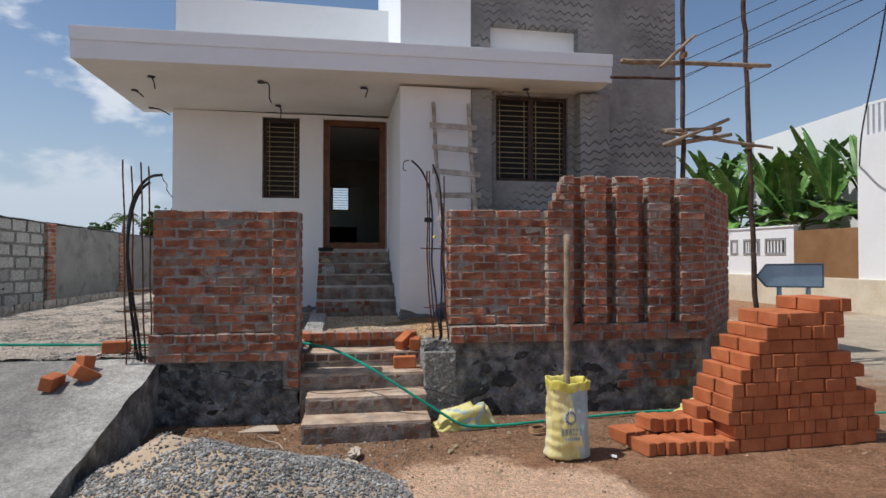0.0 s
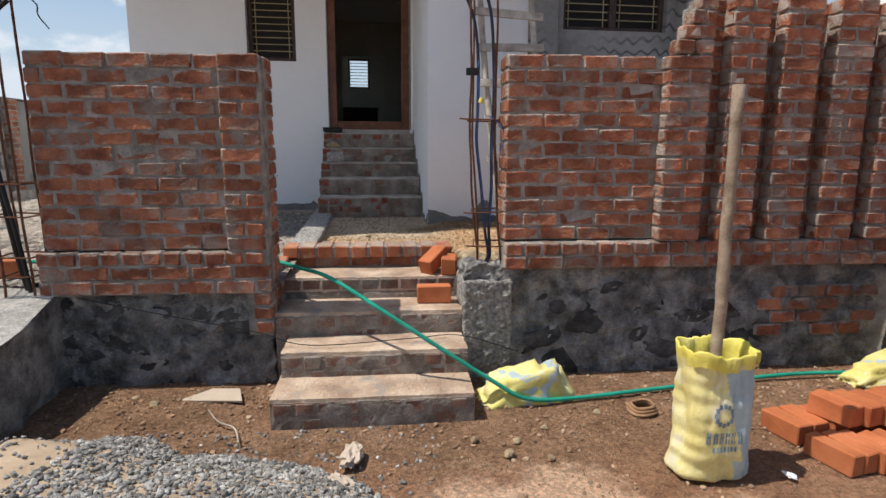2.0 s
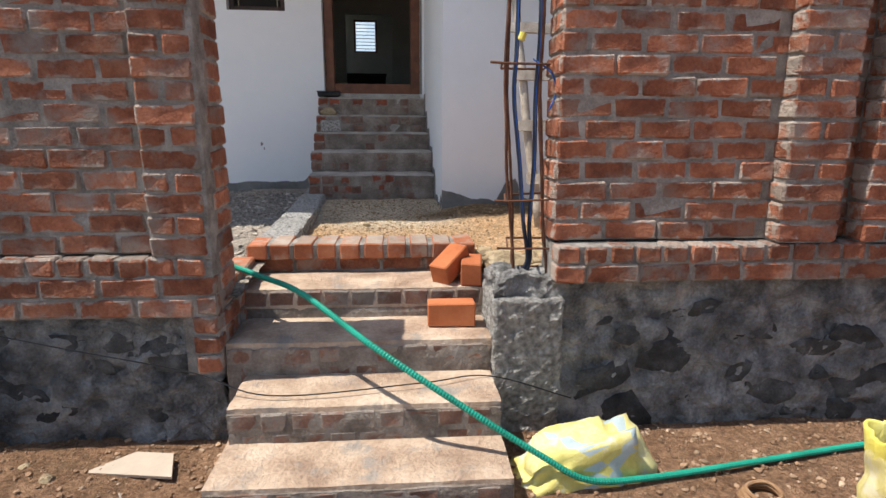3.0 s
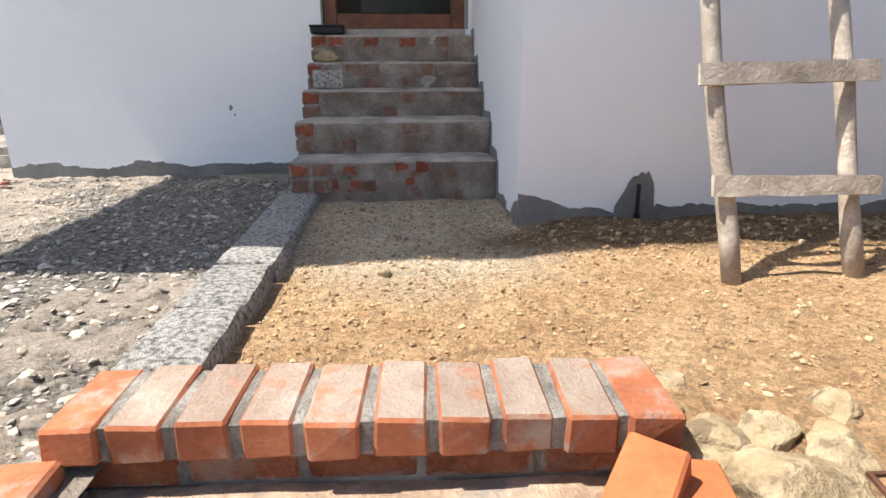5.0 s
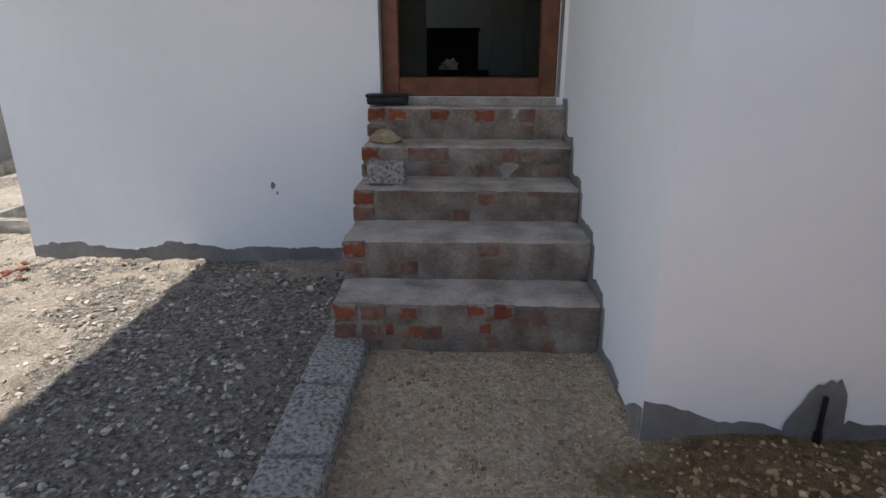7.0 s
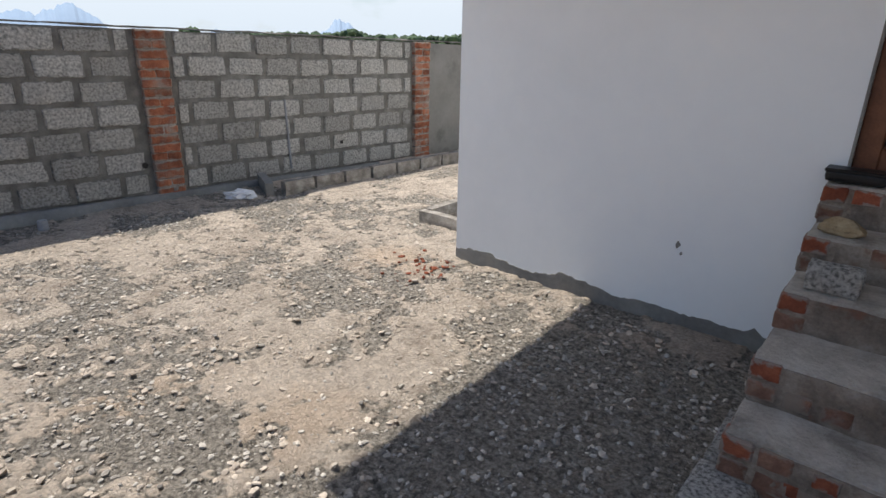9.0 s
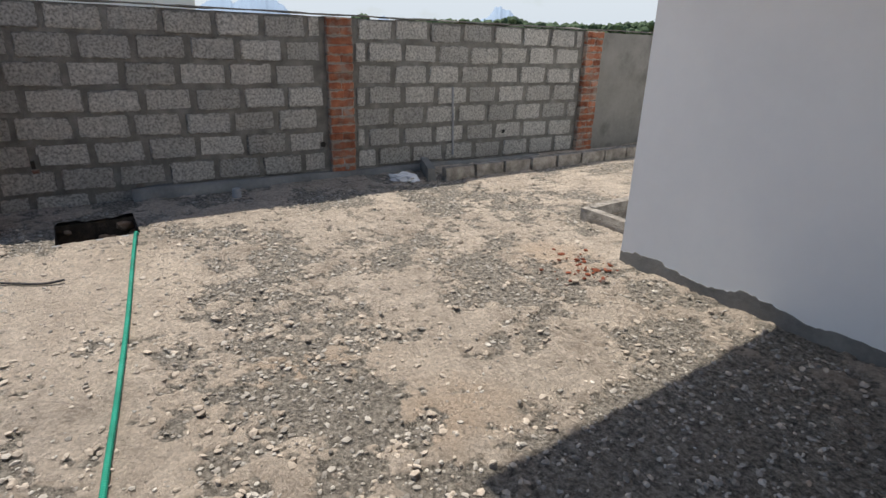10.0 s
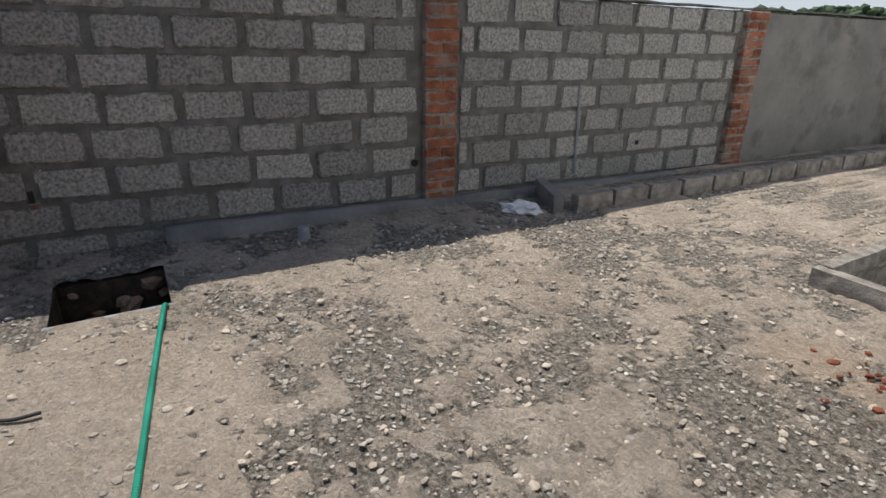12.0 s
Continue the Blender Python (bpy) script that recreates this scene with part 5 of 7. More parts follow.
    part("pipe_hole", tube([(uu(8.66), -0.012, 1.10), (uu(8.66), 0.03, 1.10)], 0.03, 12), M_black, w, "dark pipe end")
    part("pipe_hole", tube([(uu(11.1), -0.004, 1.08), (uu(11.1), 0.03, 1.08)], 0.025, 12), M_black, w, "dark pipe end")
    part("broken_brick", rough_box(uu(6.02), uu(6.09), -0.006, 0.05, 1.02, 1.09, 0.03, 0.006, 0.01), M_brick, w, "red brick showing in a gap")
    # Black block on the wall face stands for the dark inside the gap.
    part("gap", box(uu(6.03), uu(6.06), -0.008, 0.02, 1.09, 1.16), M_black, w)
    # front and back closing walls, seen edge on or far off
    part("end_wall", rough_box(uu(23.3), uu(23.5), -18.0, -0.02, 0.5, 2.35, 0.6, 0.004, 0.01), M_plaster, w, "plastered rear boundary wall")


compound_wall()


def far_gate_post():
    w = base("gate_post", pose(-5.86, 5.62, 0, 0, 0, 0), "red brick gate post with bare reinforcement beside the ramp", "gate post")
    part("mortar_core", rough_box(-0.30, 0.22, -0.14, 0.10, 0.0, 2.3, 0.09, 0.004, 0.01), M_mortar, w, "grey cement mortar")
    for k in range(19):
        z = 0.60 + k * 0.0885
        course(w, pose(0, 0, 0, 0, 0, 90), -0.14, 0.10, z, -0.226, header=bool(k % 2))
        course(w, pose(0, 0, 0, 0, 0, 180), -0.22, 0.30, z, -0.106, shift=(k % 2) * 0.5)
    for k, (x, y) in enumerate(((0.30, -0.1), (0.42, -0.08), (0.31, 0.04), (0.43, 0.05))):
        part("bar", tube([(x, y, 0.62), (x + 0.01, y, 2.4)], 0.007, 6), M_rust, w, "rusty reinforcement bar")


far_gate_post()


def low_planter():
    w = base("planter_edging", pose(0, 0, 0), "low edging of concrete blocks beside the boundary wall", "edging")
    for k in range(15):
        y = 9.98 + k * 0.41
        ob = part("block", rough_box(-0.055, 0.055, -0.195, 0.195, 0.0, 0.165, 0.06, 0.006, 0.01, 8.0, k), M_mortar, w)
        ob.matrix_basis = pose(-5.575 + 0.033 * (y - 9.9), y, 0.71, 0, BR.uniform(-1, 1), -2 + BR.uniform(-1, 1))
    ob = part("end_block", rough_box(-0.30, 0.28, -0.05, 0.05, 0.0, 0.17, 0.06, 0.006, 0.01, 8.0, 77), M_cement, w, "cement end piece")
    ob.matrix_basis = pose(-5.84, 9.74, 0.71, 0, 0, -22)


low_planter()


def tank_box():
    w = base("tank_box", HOUSE @ pose(0, 0, 0), "low open box of concrete blocks beside the house wall", "block box")
    part("wall", rough_box(-0.90, -0.02, 0.50, 0.60, 0.0, 0.845, 0.07, 0.006, 0.01, 7.0), M_mortar, w)
    part("wall", rough_box(-0.92, -0.82, 0.602, 1.60, 0.0, 0.845, 0.07, 0.006, 0.01, 7.0, 3.0), M_mortar, w)
    part("wall", rough_box(-0.818, -0.02, 1.50, 1.60, 0.0, 0.845, 0.07, 0.006, 0.01, 7.0, 6.0), M_mortar, w)
    # Floor colour carries the darkness inside the box.
    part("floor", box(-0.818, 0.0, 0.602, 1.498, 0.06, 0.10), M_pitsoil, w, "earth floor darkened for the shade in the box")


tank_box()


# ---- reinforcement cages with conduits ----
def cage(bx, by, w_, d_, zb, tops, stir, label, lean=0.0, shift=0.01):
    e = base("rebar_cage", pose(bx, by, 0), label, "rebar", "gate post cages")
    cs = [(0, 0), (w_, 0.01), (shift, d_), (w_ + shift, d_)]

    def off(z):
        return lean * max(0.0, 1 - (z - zb) / 0.9) - (0.04 * (z - zb) / 1.85 if not lean else 0)
    for (x, y), t in zip(cs, tops):
        part("bar", tube([(x + 0.012 * noise.noise((k * 0.12, x * 9, y * 9)) + off(zb + (t - zb) * k / 40), y, zb + (t - zb) * k / 40) for k in range(41)], 0.0075, 7, ridges=0.06), M_rust, e)
    for z in stir:
        dz = BR.uniform(-0.008, 0.008)
        o = off(z)
        loop = [(o - 0.02, -0.015, z), (o + w_ + 0.03, -0.015, z + dz), (o + w_ + shift + 0.02, d_ + 0.02, z + dz), (o + shift - 0.025, d_ + 0.02, z), (o - 0.02, -0.015, z)]
        part("stirrup", tube(loop, 0.0055, 6), M_rust, e)
        part("stirrup_tail", tube([(o - 0.07, -0.02, z + 0.004), (o - 0.01, -0.02, z)], 0.0055, 6), M_rust, e)
    return e


e = cage(-2.06, 5.50, 0.15, 0.17, 0.66, (2.53, 2.51, 2.50, 2.50), (0.80, 0.92, 1.16, 1.34), "rusty reinforcement cage standing beside the brick wall")
part("conduit", tube(spline([(0.07, 0.10, 0.66), (0.03, 0.09, 0.95), (-0.01, 0.08, 1.35), (-0.03, 0.08, 1.75), (0.0, 0.08, 2.10), (0.08, 0.08, 2.30), (0.17, 0.08, 2.39), (0.27, 0.08, 2.41)], 8), 0.0135, 8), M_black, e, "bent black electrical conduit")
part("conduit", tube(spline([(0.11, 0.06, 0.66), (0.07, 0.06, 1.0), (0.01, 0.06, 1.4), (-0.02, 0.06, 1.75), (0.02, 0.06, 2.08), (0.09, 0.06, 2.26), (0.17, 0.06, 2.34)], 8), 0.0135, 8), M_black, e, "bent black electrical conduit")
part("wire", tube(spline([(0.26, 0.08, 2.41), (0.28, 0.08, 2.36), (0.31, 0.08, 2.32), (0.31, 0.08, 2.27), (0.36, 0.08, 2.20)], 6), 0.004, 6), M_black, e)
e = cage(0.690, 5.69, 0.158, 0.21, 0.70, (2.52, 2.2, 2.55, 2.50), (0.775, 0.925, 1.142, 1.735), "rusty reinforcement cage with conduits beside the steps", 0.065, 0.045)
for pts in (((0.026, 0.10, 0.735), (0.086, 0.09, 0.75), (0.141, 0.08, 0.83), (0.138, 0.08, 0.92), (0.119, 0.08, 1.03), (0.091, 0.08, 1.31), (0.056, 0.08, 1.6), (0.061, 0.08, 1.8), (0.061, 0.09, 2.1), (0.031, 0.09, 2.35), (-0.049, 0.08, 2.53), (-0.154, 0.05, 2.63)),
            ((0.056, 0.07, 0.735), (0.111, 0.075, 0.755), (0.154, 0.08, 0.83), (0.156, 0.08, 0.92), (0.148, 0.08, 1.03), (0.159, 0.08, 1.31), (0.154, 0.08, 1.6), (0.166, 0.09, 1.85), (0.161, 0.09, 2.1), (0.136, 0.09, 2.40), (0.066, 0.08, 2.60))):
    c_ = part("conduit", tube(spline(pts, 8), 0.010, 10), M_navy, e, "bent dark blue electrical conduit", smooth=True)
    # Thin blue tube on the viewer's side draws the conduit's highlight.
    part("stripe", tube([p + Vector((0.002, -0.0085, 0)) for p in spline(pts[4:9], 8)], 0.003, 6), M_blue, c_, "blue highlight modelled along the conduit", smooth=True)
part("blue_wire", tube(spline([(0.13, 0.05, 1.76), (0.20, 0.0, 1.70), (0.22, -0.02, 1.62), (0.19, -0.03, 1.54)], 6), 0.004, 6), M_blue, e, "loose blue wire")
part("tape", tube([(0.075, 0.06, 1.84), (0.085, 0.06, 1.87)], 0.016, 8), M_sackrim, e, "yellow tape")
part("black_tag", box(-0.03, 0.05, -0.02, -0.012, 2.0, 2.045), M_black, e, "black cable tag")
part("curl", tube(spline([(-0.18, 0.05, 2.63), (-0.23, 0.04, 2.61), (-0.24, 0.04, 2.54), (-0.21, 0.04, 2.52)], 6), 0.005, 6), M_wire, e)


# ---- ladder ----
def ladder():
    f0, f1 = Vector((1.23, 7.13, 0.735)), Vector((1.70, 7.16, 0.735))
    t0, t1 = Vector((1.035, 7.83, 3.80)), Vector((1.535, 7.85, 3.80))
    e = base("ladder", pose(0, 0, 0), "weathered home-made wooden ladder leaning on the white wall", "ladder")
    for a, b2, s in ((f0, t0, 1), (f1, t1, 2)):
        pts = [a.lerp(b2, k / 18) + Vector((0.012 * noise.noise((k * 0.4, s, 0)) - 0.05 * math.sin(math.pi * k / 18), 0, 0)) for k in range(19)]
        part("rail", tube(pts, 0.034, 9, 0.06, 0.78, s), M_oldwood, e, smooth=True)
    for k, z in enumerate((1.10, 1.475, 1.82, 2.15, 2.48, 2.79, 3.13, 3.45)):
        t = (z - 0.745) / (3.80 - 0.745)
        a, b2 = f0.lerp(t0, t), f1.lerp(t1, t)
        ln = (b2 - a).length
        bm = rough_box(-ln / 2 - (0.075 if k % 2 else 0.06), ln / 2 + (0.10 if k % 2 else 0.085), -0.014, 0.014, -0.04, 0.04, 0.08, 0.004, 0.005, 9.0, k * 2.2)
        ob = part("rung", bm, M_oldwood, e)
        c = (a + b2) / 2 + Vector((-0.05 * math.sin(math.pi * t), -0.046, 0))
        ob.matrix_basis = pose(*c, -11, (0.6, -1.2, 0.8, 1.0, -0.8, 3.4, 3.0, 1.5)[k], 2)


ladder()


# ---- hose ----
def hose():
    pts = [(-5.28, 6.69, 0.60), (-5.24, 6.67, 0.745), (-5.08, 6.64, 0.752), (-4.5, 6.56, 0.752), (-3.69, 6.45, 0.752), (-2.9, 6.33, 0.752), (-2.2, 6.22, 0.752), (-1.5, 6.15, 0.752), (-0.95, 6.10, 0.765), (-0.67, 6.0, 0.79),
           (-0.42, 5.80, 0.772), (-0.20, 5.60, 0.745), (0.12, 5.26, 0.63), (0.45, 5.15, 0.43), (0.75, 5.10, 0.24), (0.95, 5.08, 0.13), (1.22, 5.12, 0.10), (1.7, 5.20, 0.096), (2.3, 5.30, 0.096), (2.9, 5.36, 0.10), (3.5, 5.32, 0.10), (4.3, 5.2, 0.09), (5.6, 5.0, 0.07)]
    line, even, left = spline(pts, 60), [], 0.0
    for a, b2 in zip(line, line[1:]):
        d_ = (b2 - a).length
        while left < d_:
            even.append(a.lerp(b2, left / d_))
            left += 0.0065
        left -= d_
    ob = part("garden_hose", tube(even, 0.0128, 9, ridges=0.09), M_hose)
    tagged(ob, "green ribbed plastic hose lying over the steps and yard", "hose")


hose()
tagged(part("string", tube(spline([(-1.7, 5.55, 0.66), (-1.2, 5.50, 0.56), (-0.65, 5.46, 0.45), (-0.3, 5.33, 0.40), (0.3, 5.40, 0.402), (0.62, 5.50, 0.38), (1.0, 5.50, 0.26)], 8), 0.003, 5), M_black), "thin black string hanging across the steps", "string")


# ---- sacks ----
def sack_with_pole():
    e = base("cement_sack", pose(1.675, 4.42, 0.05), "upright yellow woven sack of cement holding a wooden pole", "sack")
    def shell(a, z):
        """Radius of the sack at an angle and a height: a rounded rectangle with sags and creases."""
        k = z / 0.56
        w_ = 0.160 + 0.030 * (1 - k) ** 3 - 0.010 * math.sin(math.pi * k)
        d_ = 0.122 + 0.020 * math.sin(math.pi * min(1, k * 1.2))
        c, q = math.cos(a), math.sin(a)
        r = 1 / (abs(c / w_) ** 3.2 + abs(q / d_) ** 3.2) ** (1 / 3.2)
        r += 0.012 * noise.noise((c * 2.0, q * 2.0, z * 4)) + 0.010 * noise.noise((c * 1.5 + z * 3, q * 1.5, z * 20)) + 0.006 * noise.noise((c * 7, q * 7, z * 9))
        return r
    bm = bmesh.new()
    rings = []
    for j in range(53):
        z = 0.565 * j / 52
        ring = []
        for k in range(128):
            a = 2 * math.pi * k / 128
            r = shell(a, z) * (0.90 if j == 0 else 0.97 if j == 1 else 1)
            ring.append(bm.verts.new((r * math.cos(a), r * math.sin(a), z)))
        rings.append(ring)
    for j, (q, s2) in enumerate(zip(rings, rings[1:])):
        for k in range(128):
            f = bm.faces.new((q[k], q[(k + 1) % 128], s2[(k + 1) % 128], s2[k]))
            a = 2 * math.pi * (k + 0.5) / 128 - 1.5 * math.pi
            edge = -0.22 + 0.95 * (1 - j / 52) - (0.25 if j < 10 else 0)
            f.material_index = 1 if edge < a < 1.1 and j < 50 else 0
    bm.faces.new(list(reversed(rings[0])))
    part("body", bm, [M_sack, M_sackblue], e, "faded yellow woven body with a pale blue print", smooth=True)
    bm = bmesh.new()
    rings = []
    for z, g in ((0.540, 0.003), (0.572, 0.009), (0.606, 0.014), (0.614, 0.010), (0.606, 0.002), (0.565, -0.008), (0.50, -0.02)):
        ring = []
        for k in range(72):
            a = 2 * math.pi * k / 72
            r = shell(a, 0.56) + g + 0.030 * noise.noise((math.cos(a) * 2.5, math.sin(a) * 2.5, 3)) + 0.014 * noise.noise((math.cos(a) * 9, math.sin(a) * 9, z * 12))
            ring.append(bm.verts.new((r * math.cos(a), r * math.sin(a), z + 0.03 * noise.noise((math.cos(a) * 2.2, math.sin(a) * 2.2, 5)) + 0.010 * noise.noise((math.cos(a) * 8, math.sin(a) * 8, 5)))))
        rings.append(ring)
    for q, s2 in zip(rings, rings[1:]):
        for k in range(72):
            bm.faces.new((q[k], q[(k + 1) % 72], s2[(k + 1) % 72], s2[k]))
    part("rim", bm, M_sackrim, e, "rolled bright yellow rim", smooth=True)
    fill = bmesh.new()
    bmesh.ops.create_circle(fill, cap_ends=True, radius=0.128, segments=24)
    bmesh.ops.scale(fill, vec=(1.05, 0.82, 1), verts=fill.verts)
    bmesh.ops.translate(fill, vec=(0, 0, 0.515), verts=fill.verts)
    part("filling", fill, M_cement, e, "set cement")
    # print on the front: plain bars for lettering, and a round mark
    pr = bmesh.new()

    def patch(a0, a1, z0, z1):
        n_ = 5
        lo, hi = [], []
        for k in range(n_ + 1):
            a = a0 + (a1 - a0) * k / n_
            for lst, z in ((lo, z0), (hi, z1)):
                r = shell(a, z) + 0.003
                lst.append(pr.verts.new((r * math.cos(a), r * math.sin(a), z)))
        for k in range(n_):
            pr.faces.new((lo[k], lo[k + 1], hi[k + 1], hi[k]))
    c0 = -math.pi / 2 - 0.10
    for i in range(6):
        a = c0 - 0.52 + i * 0.19
        patch(a, a + 0.05, 0.20, 0.255)
        patch(a + 0.08, a + 0.12, 0.20, 0.255)
        patch(a + 0.05, a + 0.08, 0.225 + 0.012 * (i % 2), 0.238 + 0.012 * (i % 2))
    for i in range(7):
        a = c0 - 0.34 + i * 0.115
        patch(a, a + 0.07, 0.162, 0.185)
    for i in range(12):
        a = i * math.pi / 6
        patch(c0 - 0.05 + 0.26 * math.cos(a) - 0.05, c0 - 0.05 + 0.26 * math.cos(a) + 0.05, 0.335 + 0.045 * math.sin(a) - 0.011, 0.335 + 0.045 * math.sin(a) + 0.011)
    part("print", pr, M_ink, e, "faded blue printing")
    pts = [Vector((0.0, 0.0, 0.35)).lerp(Vector((0.03, 0.07, 1.785)), k / 16) + Vector((0.007 * noise.noise((k * 0.5, 1, 0)), 0.01 * noise.noise((k * 0.5, 5, 0)), 0)) for k in range(17)]
    part("pole", tube(pts, 0.028, 12, 0.05, 0.92, 4), M_pole, e, "rough wooden pole", smooth=True)


sack_with_pole()


def flat_sack(name, m, lx, ly, lz, seed, label):
    bm = bmesh.new()
    bmesh.ops.create_icosphere(bm, subdivisions=4, radius=1.0)
    for v in bm.verts:
        p = v.co.copy()
        q = Vector((math.copysign(abs(p.x) ** 0.6, p.x), math.copysign(abs(p.y) ** 0.6, p.y), max(p.z, -0.25)))
        f = 1 + 0.05 * math.sin(p.x * 9 + p.y * 5 + 3 * noise.noise(p * 2)) + 0.22 * noise.noise(p * 1.6 + Vector((seed, 0, 0))) + 0.12 * noise.noise(p * 4 + Vector((seed, 0, 0))) + 0.06 * noise.noise(p * 9)
        taper = 0.35 + 0.65 * min(1, max(0, (p.x + 1.0) / 1.1))
        v.co = Vector((q.x * lx * f, q.y * ly * f, (q.z + 0.25) * lz * f * taper))
    for f in bm.faces:
        c = f.calc_center_median()
        f.material_index = 1 if abs(c.x / lx - 0.55 - 0.35 * noise.noise(c * 6)) < 0.10 or abs(c.x / lx + 0.35 + c.y / ly * 0.4) < 0.07 else 0
    ob = part(name, bm, [M_sackyellow, M_sackblue], smooth=True)
    ob.matrix_world = m
    return tagged(ob, label, "sack", "empty cement sacks")


flat_sack("crumpled_sack", pose(0.96, 5.22, 0.05, 0, 0, 8), 0.27, 0.13, 0.20, 2.0, "crumpled yellow cement sack lying beside the steps")
flat_sack("crumpled_sack", pose(3.45, 5.32, 0.05, 0, 0, 14), 0.36, 0.11, 0.15, 6.0, "empty yellow and white sack lying at the wall foot")


# ---- fresh bricks ----
LOOSE = [brick_mesh("loose_brick", 0.228, 0.105, 0.112, M_fresh, s + 500, 0.006, 0.004) for s in range(5)]


def loose(m, label, group):
    ob = new("loose_brick", BR.choice(LOOSE))
    ob.matrix_world = m
    return tagged(ob, label, "brick", group)


for x, y, z, rx, ry, rz in ((0.50, 6.05, 0.715, 0, -22, 52), (0.60, 6.02, 0.683, 0, 0, 82), (0.47, 5.77, 0.536, 0, 0, -3)):
    loose(pose(x, y, z, rx, ry, rz), "fresh orange brick lying on the front steps", "bricks on the steps")
for x, y, z, rx, ry, rz in ((-2.28, 5.85, 0.735, 0, 0, 8), (-2.33, 5.42, 0.665, 0, -78, 65), (-2.30, 5.18, 0.615, 14, 30, 60), (-2.48, 5.08, 0.575, 13, 0, 92)):
    loose(pose(x, y, z, rx, ry, rz), "fresh orange brick lying on the ramp", "bricks on the ramp")


def brick_stack():
    s = base("brick_stack", pose(3.02, 4.30, 0.05, 0, 0, 4), "tall stepped stack of fresh orange bricks", "brick stack")
    LO = (-0.05, 0.0, -0.05, -0.03, 0.0, 0.07, 0.15, 0.236, 0.315, 0.43, 0.84)
    HI = (1.56, 1.52, 1.47, 1.42, 1.37, 1.32, 1.27, 1.21, 1.17, 1.14, 1.13)
    for k in range(11):
        z, lo, hi = k * 0.1135, LO[k], HI[k]
        # left end: long bricks laid across
        for r in range(2):
            ob = new("brick", BR.choice(LOOSE))
            ob.parent = s
            ob.matrix_basis = pose(lo + 0.055 + BR.uniform(-0.006, 0.006), 0.055 + r * 0.245, z, 0, 0, 90 + BR.uniform(-2.5, 2.5))
        u = lo + 0.115
        while u < hi:
            long_ = BR.random() < (0.3 if k % 3 else 0.5)
            ln = 0.233 if long_ else 0.110
            if u + ln > hi + 0.06:
                break
            if long_:
                for r in range(4):
                    ob = new("brick", BR.choice(LOOSE))
                    ob.parent = s
                    ob.matrix_basis = pose(u + 0.115, 0.0 + r * 0.109 + BR.uniform(-0.008, 0.006), z, 0, 0, BR.uniform(-2, 2))
            else:
                for r in range(2):
                    ob = new("brick", BR.choice(LOOSE))
                    ob.parent = s
                    ob.matrix_basis = pose(u + 0.054, 0.055 + r * 0.232 + BR.uniform(-0.01, 0.008), z, 0, 0, 90 + BR.uniform(-2, 2))
            u += ln
    # low spill of bricks at its foot
    for k in range(9):
        ob = new("brick", BR.choice(LOOSE))
        ob.parent = s
        ob.matrix_basis = pose(-0.70 + k * 0.086, 0.16 - 0.01 * k + BR.uniform(-0.01, 0.01), 0.0, 0, 0, 90 + 12 + BR.uniform(-3, 3)) @ Matrix.Diagonal((1.05, 0.76, 0.95, 1))
    for k in range(6):
        ob = new("brick", BR.choice(LOOSE))
        ob.parent = s
        ob.matrix_basis = pose(-0.72 + k * 0.11, 0.44 + BR.uniform(-0.01, 0.01), 0.0, 0, 0, 90 + 10 + BR.uniform(-3, 3))
    for k in range(5):
        ob = new("brick", BR.choice(LOOSE))
        ob.parent = s
        ob.matrix_basis = pose(-0.50 + k * 0.11, 0.36 + BR.uniform(-0.01, 0.01), 0.112, 0, 0, 90 + 12 + BR.uniform(-3, 3))
    for k in range(3):
        ob = new("brick", BR.choice(LOOSE))
        ob.parent = s
        ob.matrix_basis = pose(-0.13 + k * 0.01, 0.05 + k * 0.16, 0.0 + (k > 0) * 0.112, 0, 0, 90 + BR.uniform(-4, 4))
    for k in range(2):
        ob = new("brick", BR.choice(LOOSE))
        ob.parent = s
        ob.matrix_basis = pose(-0.10, 0.30 + k * 0.0, 0.112 * (k + 1), 0, 0, 84)


brick_stack()


# ---- gravel heap and loose stones ----
def heap_h(x, y):
    d1 = math.hypot((x + 0.85) / 1.22, (y - 3.72) / 1.02)
    d2 = math.hypot((x + 1.35) / 0.62, (y - 4.35) / 0.62)
    h = 0.40 * max(0, 1 - d1) ** 0.9 + 0.22 * max(0, 1 - d2)
    return h + 0.02 * noise.noise((x * 4, y * 4, 3)) if h > 0 else -0.05


xs_, ys_ = steps_between(-2.15, 0.45, 0.06), steps_between(2.6, 5.1, 0.06)
bm = bmesh.new()
vs = [[bm.verts.new((x, y, street_h(x, y) + heap_h(x, y))) for y in ys_] for x in xs_]
for i in range(len(xs_) - 1):
    for j in range(len(ys_) - 1):
        bm.faces.new((vs[i][j], vs[i + 1][j], vs[i + 1][j + 1], vs[i][j + 1]))
heap = part("gravel_heap", bm, M_sand, smooth=True)
tagged(heap, "heap of grey crushed stone over tan sand", "gravel heap")
rs = np.random.RandomState(3)
pl, sz = [], []
while len(pl) < 17000:
    x, y = rs.uniform(-2.0, 0.4), rs.uniform(2.65, 4.95)
    h = heap_h(x, y)
    if h <= 0 and rs.rand() > 0.06:
        continue
    if x > -1.85 and math.hypot((x + 1.40) / 0.30, (y - 4.25) / 0.42) < 1 and rs.rand() > 0.12:
        continue
    s_ = 0.005 + 0.0115 * rs.rand() ** 1.6
    pl.append((x, y, street_h(x, y) + max(h, 0) + s_ * 0.35))
    sz.append(s_)
tagged(scatter("crushed_stone", pl, sz, M_stone, rs, 0.8), "grey crushed stone chips", "gravel", kind="stuff")

